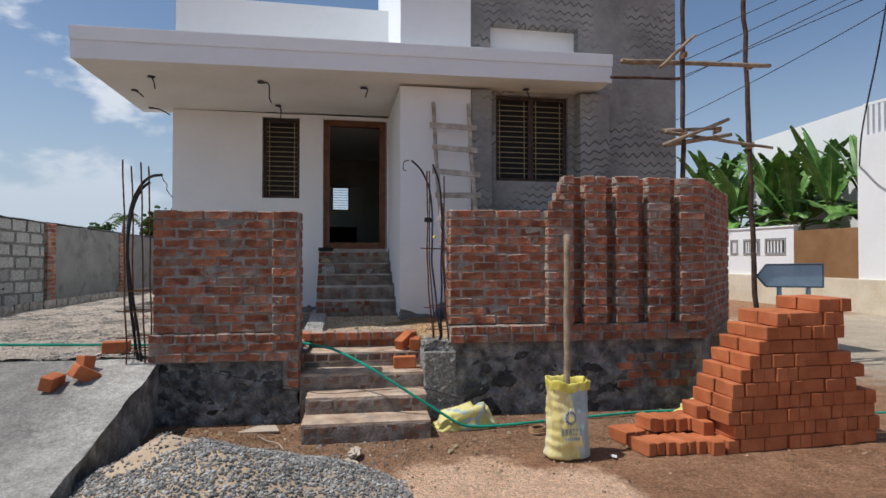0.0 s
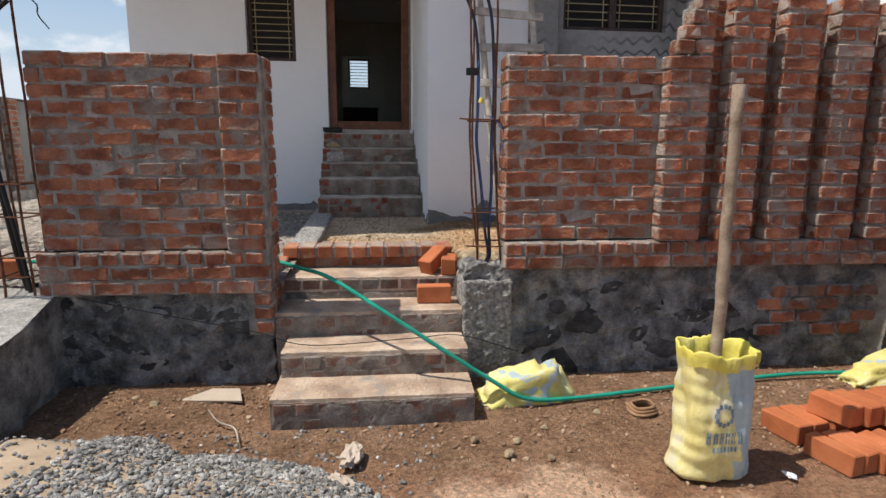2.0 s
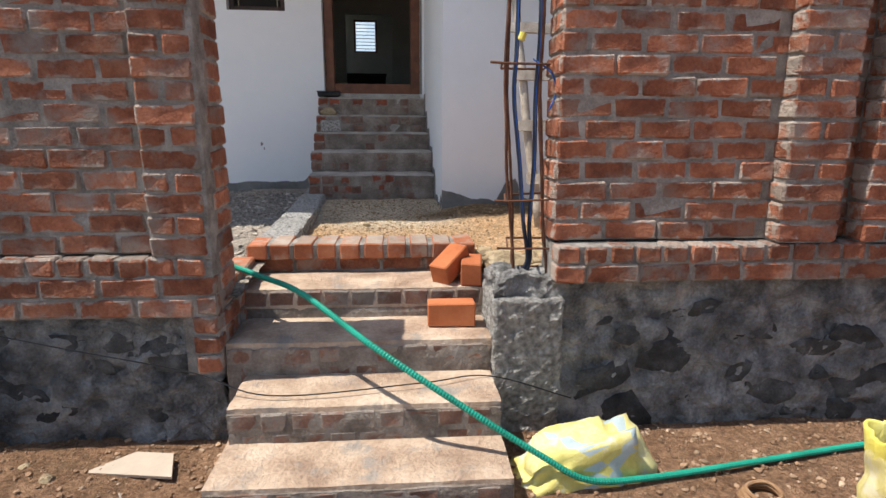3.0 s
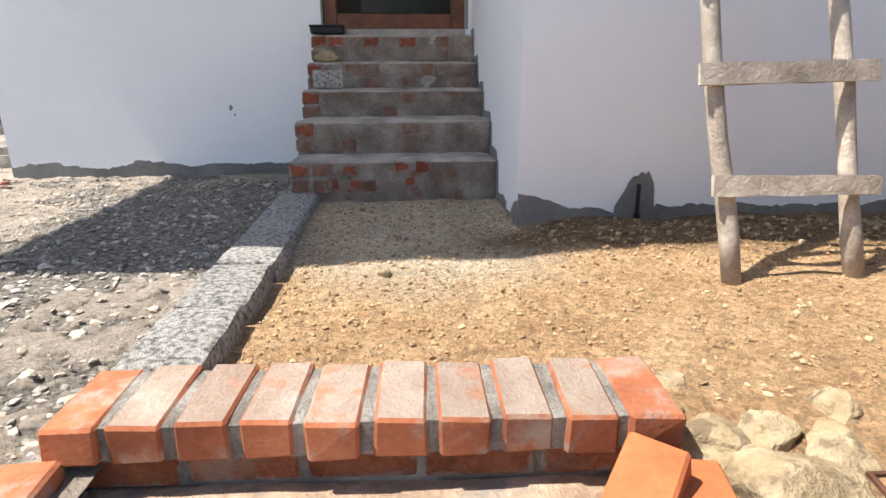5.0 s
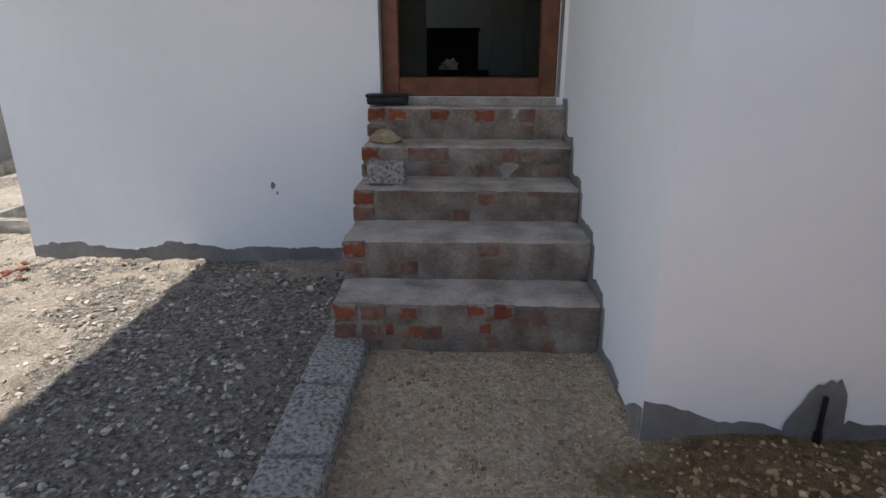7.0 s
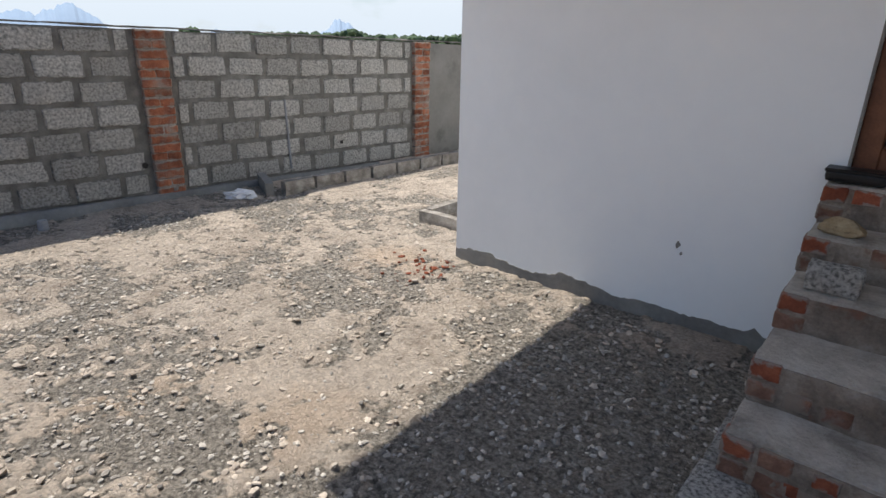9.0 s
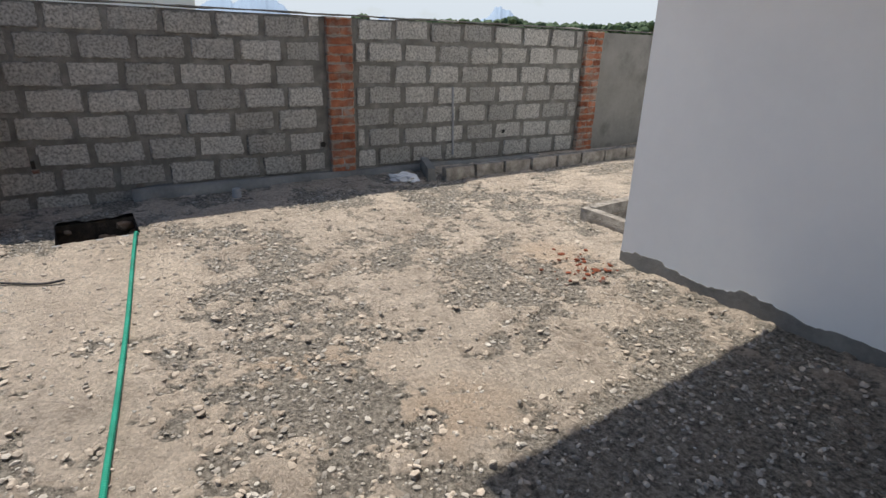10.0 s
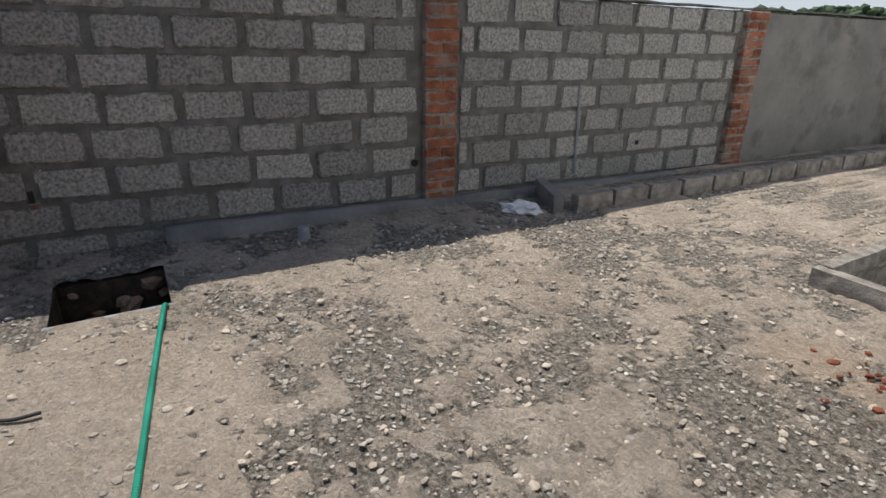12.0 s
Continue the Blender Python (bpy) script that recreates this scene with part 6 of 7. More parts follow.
pl, sz = [], []
while len(pl) < 7000:
    x, y = rs.uniform(-1.8, 4.6), 5.6 - abs(rs.normal(0, 0.75))
    if y < 1.5 or (-0.5 < x < 0.66 and y > 4.95) or (x < -1.75):
        continue
    s_ = 0.003 + 0.014 * rs.rand() ** 4
    pl.append((x, y, street_h(x, y) + s_ * 0.3))
    sz.append(s_)
tagged(scatter("street_pebbles", pl, sz, M_clod, rs), "small stones and clods strewn on the street", "pebbles", kind="stuff")

pl, sz = [], []
while len(pl) < 20000:
    x, y = rs.uniform(-6.0, -0.62), 5.7 + 7.3 * rs.rand() ** 1.4
    dens = 0.10 + 0.90 * (1 - crust(x, y))
    if rs.rand() > dens or (PIT[0] - 0.08 < x < PIT[1] + 0.08 and PIT[2] - 0.08 < y < PIT[3] + 0.08):
        continue
    if (y > 9.6 and x > -3.0) or (x > TANK[0] - 0.1 and TANK[2] - 0.12 < y < TANK[3] + 0.12):
        continue
    s_ = 0.0035 + (0.017 if crust(x, y) < 0.5 else 0.012) * rs.rand() ** 4.0
    pl.append((x, y, yard_h(x, y) + s_ * 0.25))
    sz.append(s_)
tagged(scatter("yard_gravel", pl, sz, M_pebble, rs, 0.5), "loose pale gravel pressed into the yard", "gravel", kind="stuff")
# crumbs of broken crust, thickest where the crust gives way to gravel
pl, sz = [], []
while len(pl) < 6000:
    x, y = rs.uniform(-5.9, -0.64), 5.7 + 6.5 * rs.rand() ** 1.3
    c = crust(x, y)
    if rs.rand() > 0.06 + 0.94 * 4 * c * (1 - c) or (PIT[0] - 0.08 < x < PIT[1] + 0.08 and PIT[2] - 0.08 < y < PIT[3] + 0.08):
        continue
    if (y > 9.6 and x > -3.0) or (x > TANK[0] - 0.1 and TANK[2] - 0.12 < y < TANK[3] + 0.12):
        continue
    s_ = 0.005 + 0.020 * rs.rand() ** 3.2
    pl.append((x, y, yard_h(x, y) + s_ * 0.2))
    sz.append(s_)
tagged(scatter("crust_crumbs", pl, sz, M_crumb, rs, 0.45), "crumbs of broken sandy crust on the yard", "crumbs", kind="stuff")
pl = np.column_stack([rs.normal(-2.95, 0.16, 46), rs.normal(9.28, 0.16, 46), np.full(46, 0.742)])
pl[:, 1] = np.minimum(pl[:, 1], 9.58)
tagged(scatter("brick_chips", pl, 0.008 + 0.024 * rs.rand(46) ** 2, M_bare, rs, 0.5), "broken red brick chips beside the house corner", "brick rubble", kind="stuff")

pl, sz = [], []
while len(pl) < 10000:
    x, y = rs.uniform(-0.38, 3.2), rs.uniform(6.4, 8.6)
    near = math.exp(-((y - 7.65) / 0.2) ** 2) if x > 0.6 else 0.0
    if x > 0.6 and y > 7.85:
        continue
    if rs.rand() > 0.5 + 0.25 * near:
        continue
    s_ = 0.003 + (0.009 + 0.006 * near) * rs.rand() ** 4
    pl.append((x, y, soil_h(x, y) + s_ * 0.3))
    sz.append(s_)
tagged(scatter("soil_stones", pl, sz, M_soilstone, rs), "small tan stones on the fill soil", "pebbles", kind="stuff")


noise.seed_set(5)


def stone(x, y, z, s_, seed, material, label, name="stone", sq=(1, 1, 0.75)):
    bm = bmesh.new()
    bmesh.ops.create_icosphere(bm, subdivisions=4 if s_ > 0.03 else 2, radius=s_)
    cuts = [(noise.random_unit_vector(), 0.55 + 0.06 * (q % 5)) for q in range(9)]
    for v in bm.verts:
        p = v.co / s_
        for axis_, lim in cuts:
            over = p.dot(axis_) - lim
            if over > 0:
                p -= axis_ * over * 0.85
        v.co = p * s_ * 1.15 * (1 + 0.22 * noise.noise(p * 1.3 + Vector((seed, 0, 0))) + 0.07 * noise.noise(p * 4.1 + Vector((seed, 0, 0))) + 0.03 * noise.noise(p * 11))
        v.co = Vector((v.co.x * sq[0], v.co.y * sq[1], v.co.z * sq[2]))
    ob = part(name, bm, material)
    ob.matrix_world = pose(x, y, z + s_ * sq[2] * 0.7, 0, 0, seed * 40)
    return tagged(ob, label, "stone", "loose stones")


for i, (x, y, s_) in enumerate(((0.80, 6.07, 0.105), (0.72, 6.25, 0.075), (0.86, 6.28, 0.06), (0.68, 6.38, 0.05), (0.95, 6.20, 0.07), (1.05, 6.35, 0.06), (0.75, 6.50, 0.045), (0.98, 6.0, 0.07), (1.15, 6.2, 0.05))):
    stone(x, y, 0.70, s_, i + 1, M_rubble, "tan rubble stone lying behind the gate post")
for i, (x, y, s_) in enumerate(((0.83, 7.52, 0.036), (0.90, 7.46, 0.017), (1.85, 7.55, 0.04), (2.05, 7.4, 0.045), (1.45, 7.62, 0.022), (2.2, 7.6, 0.04), (1.95, 7.3, 0.035), (-0.02, 7.33, 0.026))):
    stone(x, y, 0.725, s_, i + 11, M_rubble, "pale stone lying at the wall foot")
for i, (x, y, s_) in enumerate(((0.75, 4.6, 0.026), (0.82, 4.72, 0.022), (1.0, 4.85, 0.02), (0.6, 4.75, 0.022), (-1.2, 5.3, 0.03), (-1.35, 5.4, 0.026), (1.35, 5.0, 0.022), (0.95, 4.55, 0.018))):
    stone(x, y, 0.055, s_, i + 31, M_rubble, "grey stone lying on the street earth")
# things on the house steps
sl = HOUSE @ Vector((2.40, -0.31, 0))
stone(sl.x, sl.y, 1.558, 0.080, 5, M_rubble, "tan stone lying on a step", "step_stone", (1.1, 0.8, 0.5))
ob = part("step_block", rough_box(-0.10, 0.10, -0.06, 0.06, 0, 0.115, 0.03, 0.007, 0.008, 12.0), M_kerb)
ob.matrix_world = HOUSE @ pose(2.43, -0.60, 1.383, 0, 0, 2)
tagged(ob, "half concrete block standing on a step", "block")
ob = part("black_tray", join(box(-0.12, 0.12, -0.055, 0.055, 0, 0.058, 0.02, 2), box(-0.125, 0.125, -0.06, 0.06, 0.045, 0.062, 0.006)), M_black)
ob.matrix_world = HOUSE @ pose(2.38, -0.08, 1.744, 0, 0, 0)
tagged(ob, "black plastic tray on the top step", "tray")
# bits on the ground
ob = part("tile_piece", join(box(-0.16, 0.13, -0.07, 0.07, 0, 0.012)), M_tilebit)
for v in ob.data.vertices:
    v.co.x += 0.07 * (v.co.y / 0.07) * (1 if v.co.x < 0 else -0.6)
ob.matrix_world = pose(-0.84, 5.36, 0.085, 6, -4, -14)
tagged(ob, "broken beige tile lying on the earth", "tile")
ob = part("rope_coil", join(*[tube([(r * math.cos(a), r * math.sin(a) * 0.9, 0.012 + 0.016 * (i % 3) + 0.004 * math.sin(3 * a)) for a in [2 * math.pi * k / 26 for k in range(27)]], 0.008, 6) for i, r in enumerate((0.085, 0.075, 0.066, 0.08, 0.07))]), M_rope)
ob.matrix_world = pose(1.62, 5.0, 0.06, 0, 0, 20)
tagged(ob, "small coil of brown coir rope", "rope")
tagged(part("twig", tube(spline([(-0.86, 5.18, 0.085), (-0.76, 5.02, 0.09), (-0.66, 4.95, 0.085), (-0.60, 4.80, 0.08)], 6), 0.0045, 6), M_oldwood), "bent dry twig on the earth", "twig")


def crumple(name, x, y, z, s_, seed, label, mat):
    bm = bmesh.new()
    bmesh.ops.create_icosphere(bm, subdivisions=3, radius=1)
    for v in bm.verts:
        p = v.co.copy()
        f = 1 + 0.5 * noise.noise(p * 2.2 + Vector((seed, 0, 0))) + 0.35 * noise.noise(p * 5 + Vector((seed, 0, 0)))
        v.co = Vector((p.x * s_ * 1.5 * f, p.y * s_ * 0.8 * f, max(p.z * f, -0.2) * s_ * 0.6 + 0.1 * s_))
    ob = part(name, bm, mat)
    ob.matrix_world = pose(x, y, z, 0, 0, seed * 31)
    return tagged(ob, label, "plastic bag")


crumple("polythene_bag", -5.76, 9.38, 0.735, 0.11, 1.5, "crumpled white polythene bag by the boundary wall", M_polybag)
crumple("paper_scrap", -0.02, 4.62, 0.075, 0.06, 2.5, "crumpled pale paper scrap on the earth", M_tilebit)
crumple("paper_scrap", -0.06, 4.40, 0.075, 0.05, 4.5, "crumpled pale paper scrap on the earth", M_tilebit)
crumple("polythene_scrap", 2.02, 4.30, 0.06, 0.022, 3.5, "scrap of white polythene on the earth", M_polybag)
ob = part("cup", tube([(0, 0, 0), (0, 0, 0.085)], 0.045, 14, 0, 0.85), M_pvc)
ob.matrix_world = pose(-5.93, 7.62, 0.735)
tagged(ob, "small grey cup standing by the boundary wall", "cup")
tagged(part("cable_end", tube(spline([(-4.72, 5.70, 0.75), (-4.59, 5.87, 0.752), (-4.48, 6.05, 0.752), (-4.46, 6.17, 0.760)], 6), 0.008, 6), M_wire), "dark cable end lying on the yard", "cable")


# ---- ceiling wires of the canopy ----
for lx, ly, pts in ((-0.28, -1.0, ((0, 0, 0), (0.05, 0, -0.03), (0.12, 0, -0.09))), (0.15, -1.7, ((0, 0, 0), (0.03, 0, -0.06), (0.05, 0, -0.16))), (1.62, -1.7, ((-0.08, 0, -0.0), (0.02, 0, -0.02), (0.03, 0, -0.2), (0.06, 0, -0.27))),
                    (1.65, -0.5, ((0, 0, 0), (0.04, 0, -0.06), (0.03, 0, -0.25))), (2.95, -1.7, ((-0.02, 0, 0), (0.03, 0, -0.02), (0.0, 0, -0.13))), (5.2, -2.05, ((0, 0, 0), (0.02, 0, -0.04), (0.05, 0, -0.13))), (-0.30, 0.0, ((-0.05, 0, 0), (0.1, 0, -0.03), (0.22, 0, -0.10)))):
    e = base("ceiling_wire", HOUSE @ pose(lx, ly, 4.029), "loose dark wire hanging from a hole in the canopy", "wire", "canopy wires")
    part("wire", tube(spline(pts, 5), 0.009, 6), M_wire, e)
    # Flat dark disc in place of the unlit inside of the hole.
    part("hole", tube([(pts[0][0], 0, -0.008), (pts[0][0], 0, 0.002)], 0.05, 12), M_wire, e, "dark disc standing for a round fitting hole")


# ---- scaffold ----
def log(name, a, b2, r, mat, parent, seed, taper=0.85, wob=0.025):
    a, b2 = Vector(a), Vector(b2)
    n_ = max(6, int((b2 - a).length / 0.2))
    pts = [a.lerp(b2, k / n_) + Vector((wob * noise.noise((k * 0.55, seed, 0)), wob * noise.noise((k * 0.55, seed, 9)), 0)) for k in range(n_ + 1)]
    return part(name, tube(pts, r, 9, 0.07, taper, seed), mat, parent, smooth=True)


def scaffold():
    e = base("scaffold", pose(0, 0, 0), "makeshift scaffold of lashed wooden poles beside the house", "scaffold")
    log("upright", (4.30, 7.05, 0.70), (4.36, 7.12, 6.4), 0.034, M_darkpole, e, 1)
    log("upright", (5.80, 7.60, 0.30), (5.64, 7.68, 6.6), 0.038, M_darkpole, e, 2)
    log("crossbar", (3.42, 7.00, 4.22), (6.02, 7.58, 4.48), 0.036, M_pole, e, 3)
    log("crossbar", (4.02, 6.98, 3.30), (6.12, 7.66, 3.28), 0.026, M_pole, e, 4)
    log("brace", (3.94, 6.98, 4.15), (4.46, 7.0, 4.62), 0.024, M_pole, e, 5)
    log("brace", (3.98, 6.96, 3.12), (4.98, 7.05, 3.52), 0.028, M_pole, e, 6)
    log("brace", (4.10, 7.05, 3.15), (5.15, 7.25, 3.36), 0.034, M_pole, e, 7)
    log("brace", (3.98, 7.05, 3.33), (4.95, 7.15, 3.42), 0.027, M_pole, e, 8)
    log("putlog", (3.42, 7.35, 4.12), (4.42, 7.28, 4.12), 0.022, M_darkpole, e, 9)
    for x, y, z in ((4.33, 7.07, 4.36), (5.71, 7.58, 4.45), (4.32, 7.06, 3.31), (5.73, 7.62, 3.29), (4.86, 7.13, 3.38)):
        part("lashing", join(*[tube([(x + 0.05 * math.cos(a), y + 0.05 * math.sin(a), z - 0.03 + 0.02 * i + 0.02 * math.cos(a)) for a in [2 * math.pi * k / 12 for k in range(13)]], 0.008, 5) for i in range(4)]), M_rope, e, "coir rope lashing")


scaffold()
e = base("pole_bucket", pose(5.80, 7.60, 0.02), "green and yellow sack tub weighing down the scaffold pole", "tub")
part("body", tube([(0, 0, 0.0), (0, 0, 0.05), (0, 0, 0.25), (0, 0, 0.46)], 0.17, 20, 0.04, 1.15, 3), M_hosepale, e, smooth=True)
part("weeds", join(*[tube([(0.12 * math.cos(a), 0.12 * math.sin(a), 0.44), (0.2 * math.cos(a), 0.2 * math.sin(a), 0.55 + 0.05 * math.sin(3 * a))], 0.015, 5, 0, 0.1) for a in [i * 0.55 for i in range(12)]]), M_grass, e)

# ---- arrow sign ----
e = base("arrow_sign", pose(5.55, 6.62, 0, 0, 0, -6), "blank blue metal arrow sign on two posts", "road sign")
bm = bmesh.new()
out = [(-0.46, 1.40), (-0.34, 1.27), (0.42, 1.26), (0.42, 1.56), (-0.34, 1.55)]
f = [bm.verts.new((x, 0.0, z)) for x, z in out]
b_ = [bm.verts.new((x, 0.012, z)) for x, z in out]
bm.faces.new(f)
bm.faces.new(list(reversed(b_)))
for i in range(5):
    bm.faces.new((f[i], b_[i], b_[(i + 1) % 5], f[(i + 1) % 5]))
part("board", bm, M_sign, e, "blank pale blue arrow board")
part("border", join(*[tube([(out[i][0], -0.002, out[i][1]), (out[(i + 1) % 5][0], -0.002, out[(i + 1) % 5][1])], 0.012, 6) for i in range(5)]), M_signdark, e, "dark edge")
part("post", box(-0.17, -0.12, 0.014, 0.06, 0.0, 1.5, 0.005), M_sign, e)
part("post", box(0.22, 0.27, 0.014, 0.06, 0.0, 1.5, 0.005), M_sign, e)


# ---- across the road ----
def banana(m, h, seed, spread=1.0):
    rnd = random.Random(seed)
    e = base("banana_plant", m, "leafy green banana plant with torn leaves behind the wall", "banana plant", "banana plants")
    part("stem", tube([(0, 0, 0), (0.03, 0, h * 0.3), (0.05, 0.02, h * 0.62)], 0.11, 9, 0.05, 0.55, seed), M_stem, e, smooth=True)
    for i in range(11):
        a = 2.4 * i + rnd.uniform(-0.4, 0.4)
        if i < 6:
            ln, up, bend = rnd.uniform(2.5, 3.8), rnd.uniform(1.1, 1.5), rnd.uniform(0.2, 1.1)
        else:
            ln, up, bend = rnd.uniform(1.5, 2.4), rnd.uniform(0.3, 0.9), rnd.uniform(0.9, 1.9)
        wide = rnd.uniform(0.26, 0.36)
        dirv = Vector((math.cos(a), math.sin(a), 0))
        sidev = Vector((-math.sin(a), math.cos(a), 0))
        p = Vector((0.05, 0.02, h * 0.60))
        mid, ups = [], []
        for k in range(23):
            an = up - bend * (k / 22) ** 1.6
            mid.append(p.copy())
            ups.append(dirv * -math.sin(an) + Vector((0, 0, math.cos(an))))
            p = p + (dirv * math.cos(an) * spread + Vector((0, 0, math.sin(an)))) * (ln / 22)
        bm = bmesh.new()
        for sgn in (-1, 1):
            fold = rnd.uniform(0.05, 0.45)
            prev = None
            for k in range(4, 23):
                t = (k - 4) / 18
                w_ = wide * (max(0.0, math.sin(math.pi * (0.06 + 0.93 * t ** 0.85))) ** 0.55)
                torn = k > 6 and rnd.random() < 0.22
                row = [mid[k], mid[k] + sidev * sgn * w_ * 0.55 + ups[k] * w_ * 0.55 * fold, mid[k] + sidev * sgn * w_ + ups[k] * w_ * (fold - 0.35) + (mid[k] - mid[k - 1]) * 0.5]
                vs_ = [bm.verts.new(q) for q in row]
                if prev is not None:
                    if torn:
                        # a slit in from the rim: the strip past it hangs a little lower
                        lower = bm.verts.new(row[2] + (mid[k - 1] - mid[k]) * 0.7 - ups[k] * 0.05)
                        bm.faces.new((prev[0], vs_[0], vs_[1], prev[1]))
                        bm.faces.new((prev[1], vs_[1], lower, prev[2]))
                    else:
                        for c in range(2):
                            bm.faces.new((prev[c], vs_[c], vs_[c + 1], prev[c + 1]))
                prev = vs_
        leaf = part("leaf", bm, M_leaf, e)
        part("midrib", tube([q - u_ * 0.012 for q, u_ in zip(mid, ups)], 0.026, 5, 0, 0.25), M_stem, leaf)


ROADSIDE = pose(14.15, 19.86, 0, 0, 0, -86.4)     # x runs along the roadside wall towards the viewer, y away from the road
for i, (x, y, h) in enumerate(((-6.6, 2.6, 4.6), (-5.0, 2.0, 4.5), (-3.4, 2.1, 4.8), (-1.9, 1.9, 4.3), (-0.4, 2.1, 5.0), (1.0, 1.9, 4.2), (2.4, 2.0, 4.9), (3.9, 2.0, 4.3), (-1.0, 3.0, 5.2), (2.9, 3.0, 4.8), (0.3, 2.9, 4.4), (-4.2, 3.0, 5.0))):
    banana(ROADSIDE @ pose(x, y, 0.2, 0, 0, i * 47), h, i + 3)


def road_wall():
    w = base("roadside_wall", ROADSIDE, "white and cream roadside wall with square vents across the road", "boundary wall")
    vents = ((-1.2, -0.35), (-0.1, 0.30), (0.58, 1.40), (1.63, 2.56))
    part("wall", slab_with_holes(bmesh.new(), -8.0, 2.88, 0.0, 2.66, [(a, b2, 1.72, 2.30) for a, b2 in vents], 0.0, 0.2), M_opp, w, "white painted wall")
    part("base_course", box(-8.0, 5.24, -0.1, -0.002, 0.0, 1.01, 0.01), M_opplow, w, "stained cream base")
    for a, b2 in vents:
        v = part("vent", join(box(a, b2, -0.02, 0.05, 2.22, 2.30), box(a, b2, -0.02, 0.05, 1.72, 1.80), box(a, a + 0.07, -0.02, 0.05, 1.80, 2.22), box(b2 - 0.07, b2, -0.02, 0.05, 1.80, 2.22)), M_ventgrey, w, "grey vent frame")
        for k in range(5):
            part("slat", box(a + 0.10 + k * (b2 - a - 0.2) / 5, a + 0.16 + k * (b2 - a - 0.2) / 5, 0.0, 0.06, 1.80, 2.22), M_opp, v)
        # Black sheet added behind the slats for the shade in the vent.
        part("vent_back", box(a + 0.01, b2 - 0.01, 0.12, 0.16, 1.74, 2.28), M_unlit, v)
    part("capping", box(-8.0, 2.92, -0.04, 0.24, 2.66, 2.72, 0.01), M_opp, w)
    part("brown_panel", box(2.89, 5.22, 0.0, 0.08, 1.012, 2.52, 0.006), M_browngate, w, "plain brown sheet gate")


road_wall()


def neighbour_house():
    h = base("neighbour_house", ROADSIDE, "plain white neighbouring building with a slatted balcony rail", "house")
    part("wall", box(5.25, 16.0, -0.05, 9.0, 0.0, 5.15), M_opp, h)
    for k in range(18):
        part("rail_slat", box(5.42 + k * 0.17, 5.51 + k * 0.17, 0.0, 0.09, 5.15, 6.0), M_opp, h)
    part("rail_top", box(5.40, 8.6, -0.01, 0.10, 6.0, 6.08), M_opp, h)
    part("base_course", box(5.25, 16.0, -0.15, -0.052, 0.0, 1.0), M_opplow, h, "stained cream base")
    bm = bmesh.new()
    q = ((-3.5, 6.95), (5.2, 7.35), (5.2, 0.0), (-3.5, 0.0))
    f_ = [bm.verts.new((x, 4.0, z)) for x, z in q]
    k_ = [bm.verts.new((x, 5.2, z)) for x, z in q]
    bm.faces.new(f_)
    bm.faces.new(list(reversed(k_)))
    for i in range(4):
        bm.faces.new((f_[i], k_[i], k_[(i + 1) % 4], f_[(i + 1) % 4]))
    bmesh.ops.recalc_face_normals(bm, faces=bm.faces[:])
    part("rear_wing", bm, M_opp, h, "long white rear wall")


neighbour_house()


# ---- overhead lines ----
e = base("utility_pole", pose(15.6, 13.3, 0, 0, 0, 0), "grey concrete utility pole with hanging black cables", "utility pole")
part("pole", tube([(-1.3, -1.2, 0), (-1.3, -1.2, 10.5)], 0.13, 10, 0, 0.75), M_cement, e, smooth=True)
part("cable_bundle", join(*[tube(spline([(-1.5 - 0.05 * k, -1.35, 8.6), (-1.52 - 0.03 * k, -1.4, 7.2), (-1.48 + 0.03 * k, -1.4, 6.5 - 0.2 * k), (-1.44, -1.38, 7.4)], 6), 0.02, 5) for k in range(4)]), M_wire, e, "hanging loops of cable")
lines = (((14.3, 12.1, 9.9), (3.0, 40.0, 9.0)), ((14.3, 12.1, 9.5), (4.0, 40.0, 7.9)), ((14.3, 12.1, 9.2), (4.4, 38.0, 6.4)), ((14.3, 12.1, 8.9), (9.0, 36.0, 9.3)), ((14.3, 12.1, 8.6), (12.0, 30.0, 7.0)))
for i, (a, b2) in enumerate(lines):
    a, b2 = Vector(a), Vector(b2)
    pts = [a.lerp(b2, k / 20) - Vector((0, 0, 1.6 * (k / 20) * (1 - k / 20))) for k in range(21)]
    tagged(part("overhead_wire", tube(pts, 0.014, 5), M_wire), "black overhead power cable against the sky", "cable", "overhead wires")
tagged(part("drop_wire", tube(spline([(13.3, 12.3, 9.5), (13.0, 12.5, 7.0), (13.6, 13.6, 5.2), (14.42, 14.55, 4.3)], 8), 0.022, 6), M_wire), "black service cable dropping to the neighbouring wall", "cable")


# ---- distance ----
def clump_tree(name, m, h, r, seed, label):
    rs_ = np.random.RandomState(seed)
    e = base(name, m, label, "tree", "distant trees")
    part("trunk", tube([(0, 0, 0), (0.05 * h, 0, h * 0.35), (0.02 * h, 0, h * 0.7)], 0.04 * h, 7, 0.1, 0.4, seed), M_bark, e)
    n_ = 420
    a = rs_.normal(0, 1, (n_, 3))
    a /= np.linalg.norm(a, axis=1)[:, None]
    rad = rs_.uniform(0.35, 1.0, n_) ** 0.6 * (1 + 0.35 * np.sin(a[:, 0] * 5 + seed) * np.cos(a[:, 1] * 4))
    p = a * rad[:, None] * np.array([r, r, h * 0.36]) + np.array([0, 0, h * 0.66])
    ob = scatter("crown", p, rs_.uniform(0.10, 0.22, n_) * r, M_tree, rs_, 0.7, e)
    return e


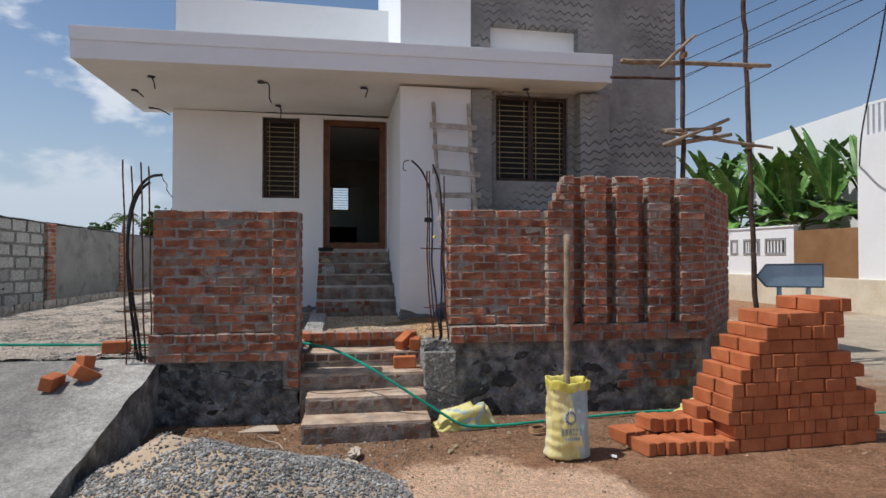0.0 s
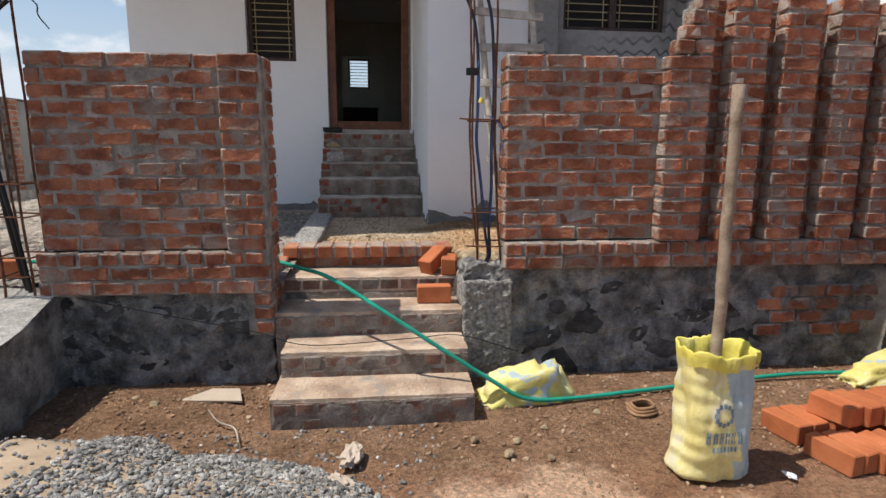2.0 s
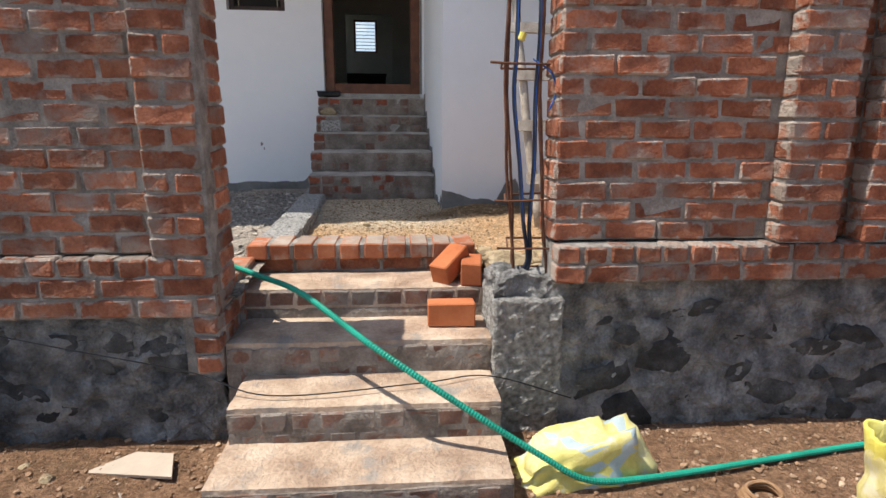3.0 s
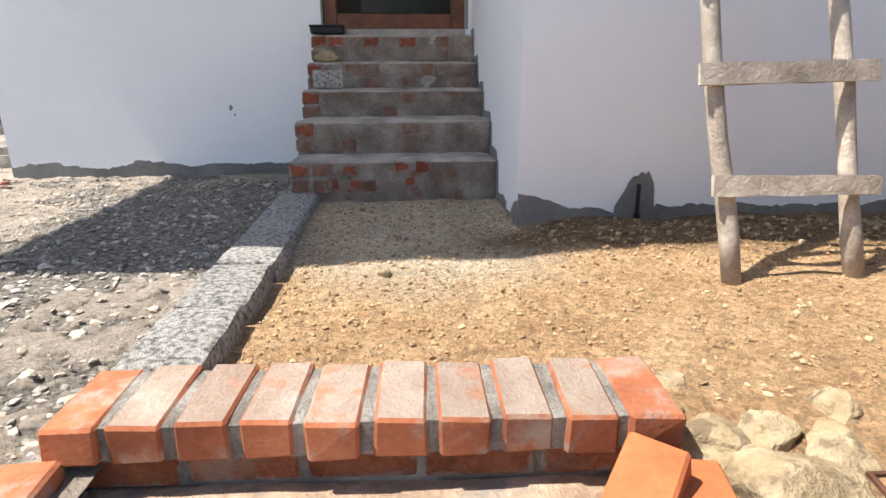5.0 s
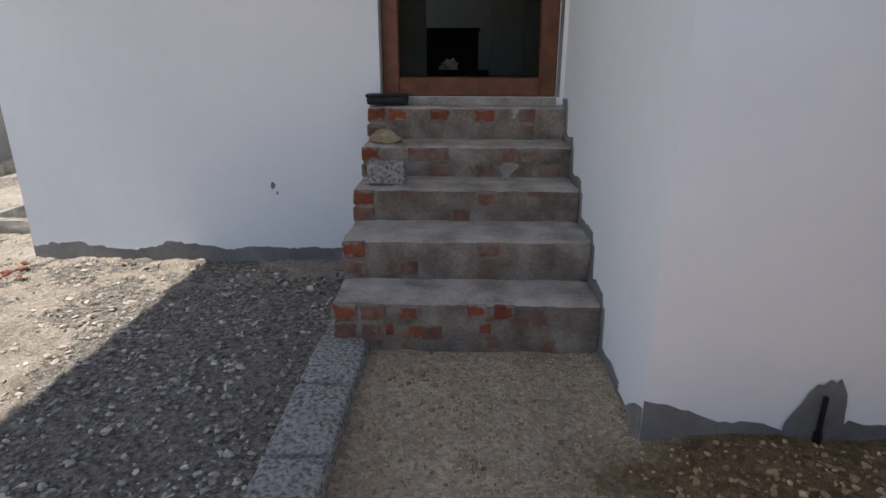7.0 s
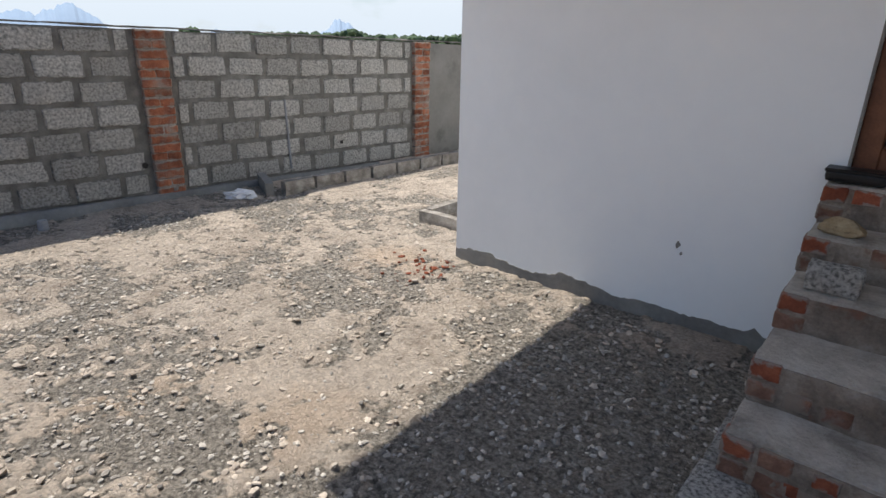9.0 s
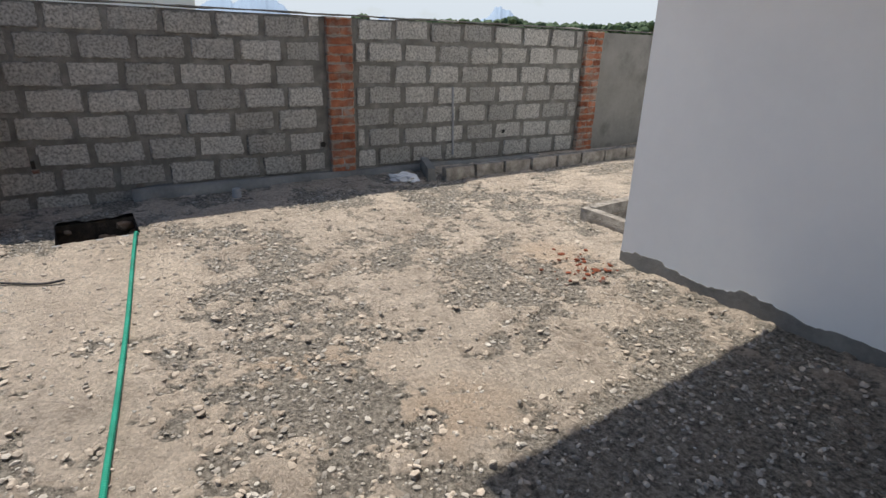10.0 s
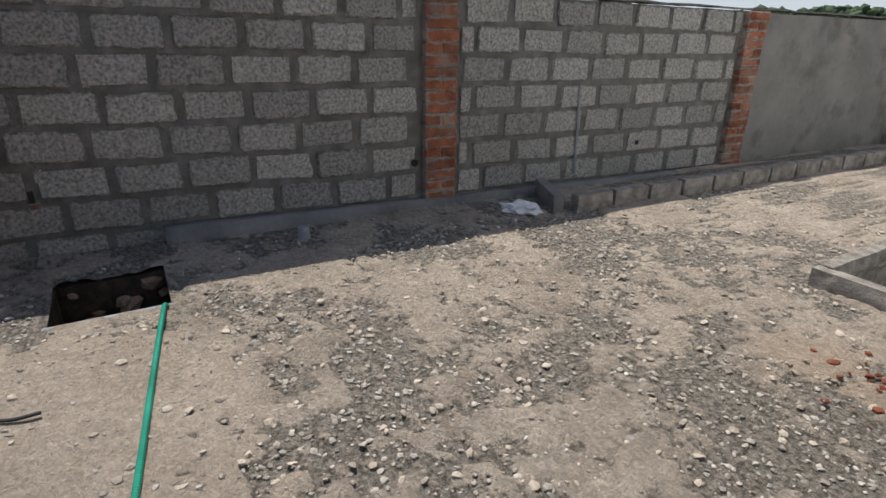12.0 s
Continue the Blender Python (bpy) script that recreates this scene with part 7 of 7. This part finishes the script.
def palm(m, h, seed):
    rnd = random.Random(seed)
    e = base("coconut_palm", m, "distant coconut palm above the boundary wall", "palm", "distant palms")
    part("trunk", tube([(0, 0, 0), (0.2, 0, h * 0.5), (0.5, 0, h)], 0.16, 7, 0.05, 0.6, seed), M_bark, e)
    bm = []
    for i in range(16):
        a = i * 2.4
        ln, up = rnd.uniform(2.0, 2.8), rnd.uniform(-0.1, 1.1)
        d_, s_ = Vector((math.cos(a), math.sin(a), 0)), Vector((-math.sin(a), math.cos(a), 0))
        mid = [Vector((0.5, 0, h)) + d_ * ln * t * math.cos(up) + Vector((0, 0, ln * (t * math.sin(up) - 0.8 * t * t))) for t in [k / 10 for k in range(11)]]
        b_ = bmesh.new()
        for k in range(1, 10):
            for sg in (-1, 1):
                q = mid[k]
                tip = q + s_ * sg * 0.55 * math.sin(math.pi * (k + 1) / 12) + Vector((0, 0, -0.35)) + d_ * 0.2
                b_.faces.new([b_.verts.new(x) for x in (q, mid[k + 1] * 0.55 + q * 0.45, tip)])
        bm.append(b_)
    part("fronds", join(*bm), M_tree, e)


palm(pose(-23.2, 60, 0), 5.6, 1)
palm(pose(-20.6, 62, 0), 5.4, 2)
for i, (x, y, h, r) in enumerate(((-18.2, 56, 5.9, 1.4), (-16.6, 57, 6.1, 1.6), (-15.2, 58, 6.0, 1.5), (-13.0, 58, 5.4, 1.6), (-25, 60, 4.8, 1.2))):
    clump_tree("tree", pose(x, y, 0, 0, 0, i * 40), h, r, i + 1, "distant leafy tree above the boundary wall")
rs_ = np.random.RandomState(21)
pl, sz = [], []
for i in range(5200):
    a = rs_.uniform(0.02, 1.0)
    ang_ = math.radians(12 + 62 * a)
    clump = noise.noise((a * 9, 0, 0)) + 0.6 * noise.noise((a * 31, 4, 0))
    if a > 0.76 and clump < 0.25:
        continue
    d_ = rs_.uniform(150, 185)
    top = 3.2 + 2.6 * clump + (2.2 if a < 0.35 else 0)
    if 0.38 < a < 0.76:
        top = max(top, 3.3 + 1.0 * clump)
    if top < 1:
        continue
    pl.append((-math.sin(ang_) * d_, math.cos(ang_) * d_, rs_.uniform(0.2, 1.0) * top))
    sz.append(rs_.uniform(0.6, 1.5))
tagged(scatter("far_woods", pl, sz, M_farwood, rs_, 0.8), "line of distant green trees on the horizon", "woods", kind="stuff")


def hill(x, y, w_, h, seed):
    bm = bmesh.new()
    n_ = 60
    tops, lows = [], []
    d_ = Vector((-y, x, 0)).normalized()
    for k in range(n_ + 1):
        t = k / n_ * 2 - 1
        z = h * max(0, 1 - abs(t) ** 1.4) * (1 + 0.35 * noise.noise((t * 3, seed, 0)) + 0.15 * noise.noise((t * 11, seed, 0)))
        p = Vector((x, y, 0)) + d_ * t * w_
        tops.append(bm.verts.new(p + Vector((0, 0, z))))
        lows.append([bm.verts.new(p + Vector((x, y, 0)).normalized() * s_ * 90 - Vector((0, 0, 12))) for s_ in (-1, 1)])
    for k in range(n_):
        bm.faces.new((lows[k][0], lows[k + 1][0], tops[k + 1], tops[k]))
        bm.faces.new((tops[k], tops[k + 1], lows[k + 1][1], lows[k][1]))
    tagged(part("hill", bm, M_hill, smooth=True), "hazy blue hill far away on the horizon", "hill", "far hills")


for a, w_, h, s_ in ((51.5, 75, 46, 1), (73.5, 95, 66, 2), (76.5, 110, 50, 3), (62.5, 30, 22, 4)):
    hill(-math.sin(radians(a)) * 1500, math.cos(radians(a)) * 1500, w_, h, s_)
h = base("far_building", pose(-53, 9.5, 0, 0, 0, 60), "plain white building beyond the boundary wall", "house")
part("wall", box(-6, 6, -4, 4, 0, 5.2), M_opp, h)
part("parapet", box(-6.1, 6.1, -4.1, 4.1, 5.2, 5.5), M_opp, h)

# ---- inside the hall ----
crumple("carrier_bag", -0.42, 14.55, 1.866, 0.085, 6.5, "white carrier bag standing in the hall", M_polybag).scale.z = 2.2
ob = part("brown_board", box(-0.425, 0.425, -0.07, 0.07, 0, 0.075, 0.006), M_windark)
ob.matrix_world = HOUSE @ pose(2.765, 4.825, 1.781)
tagged(ob, "dark brown timber board lying across the inner doorway", "board")
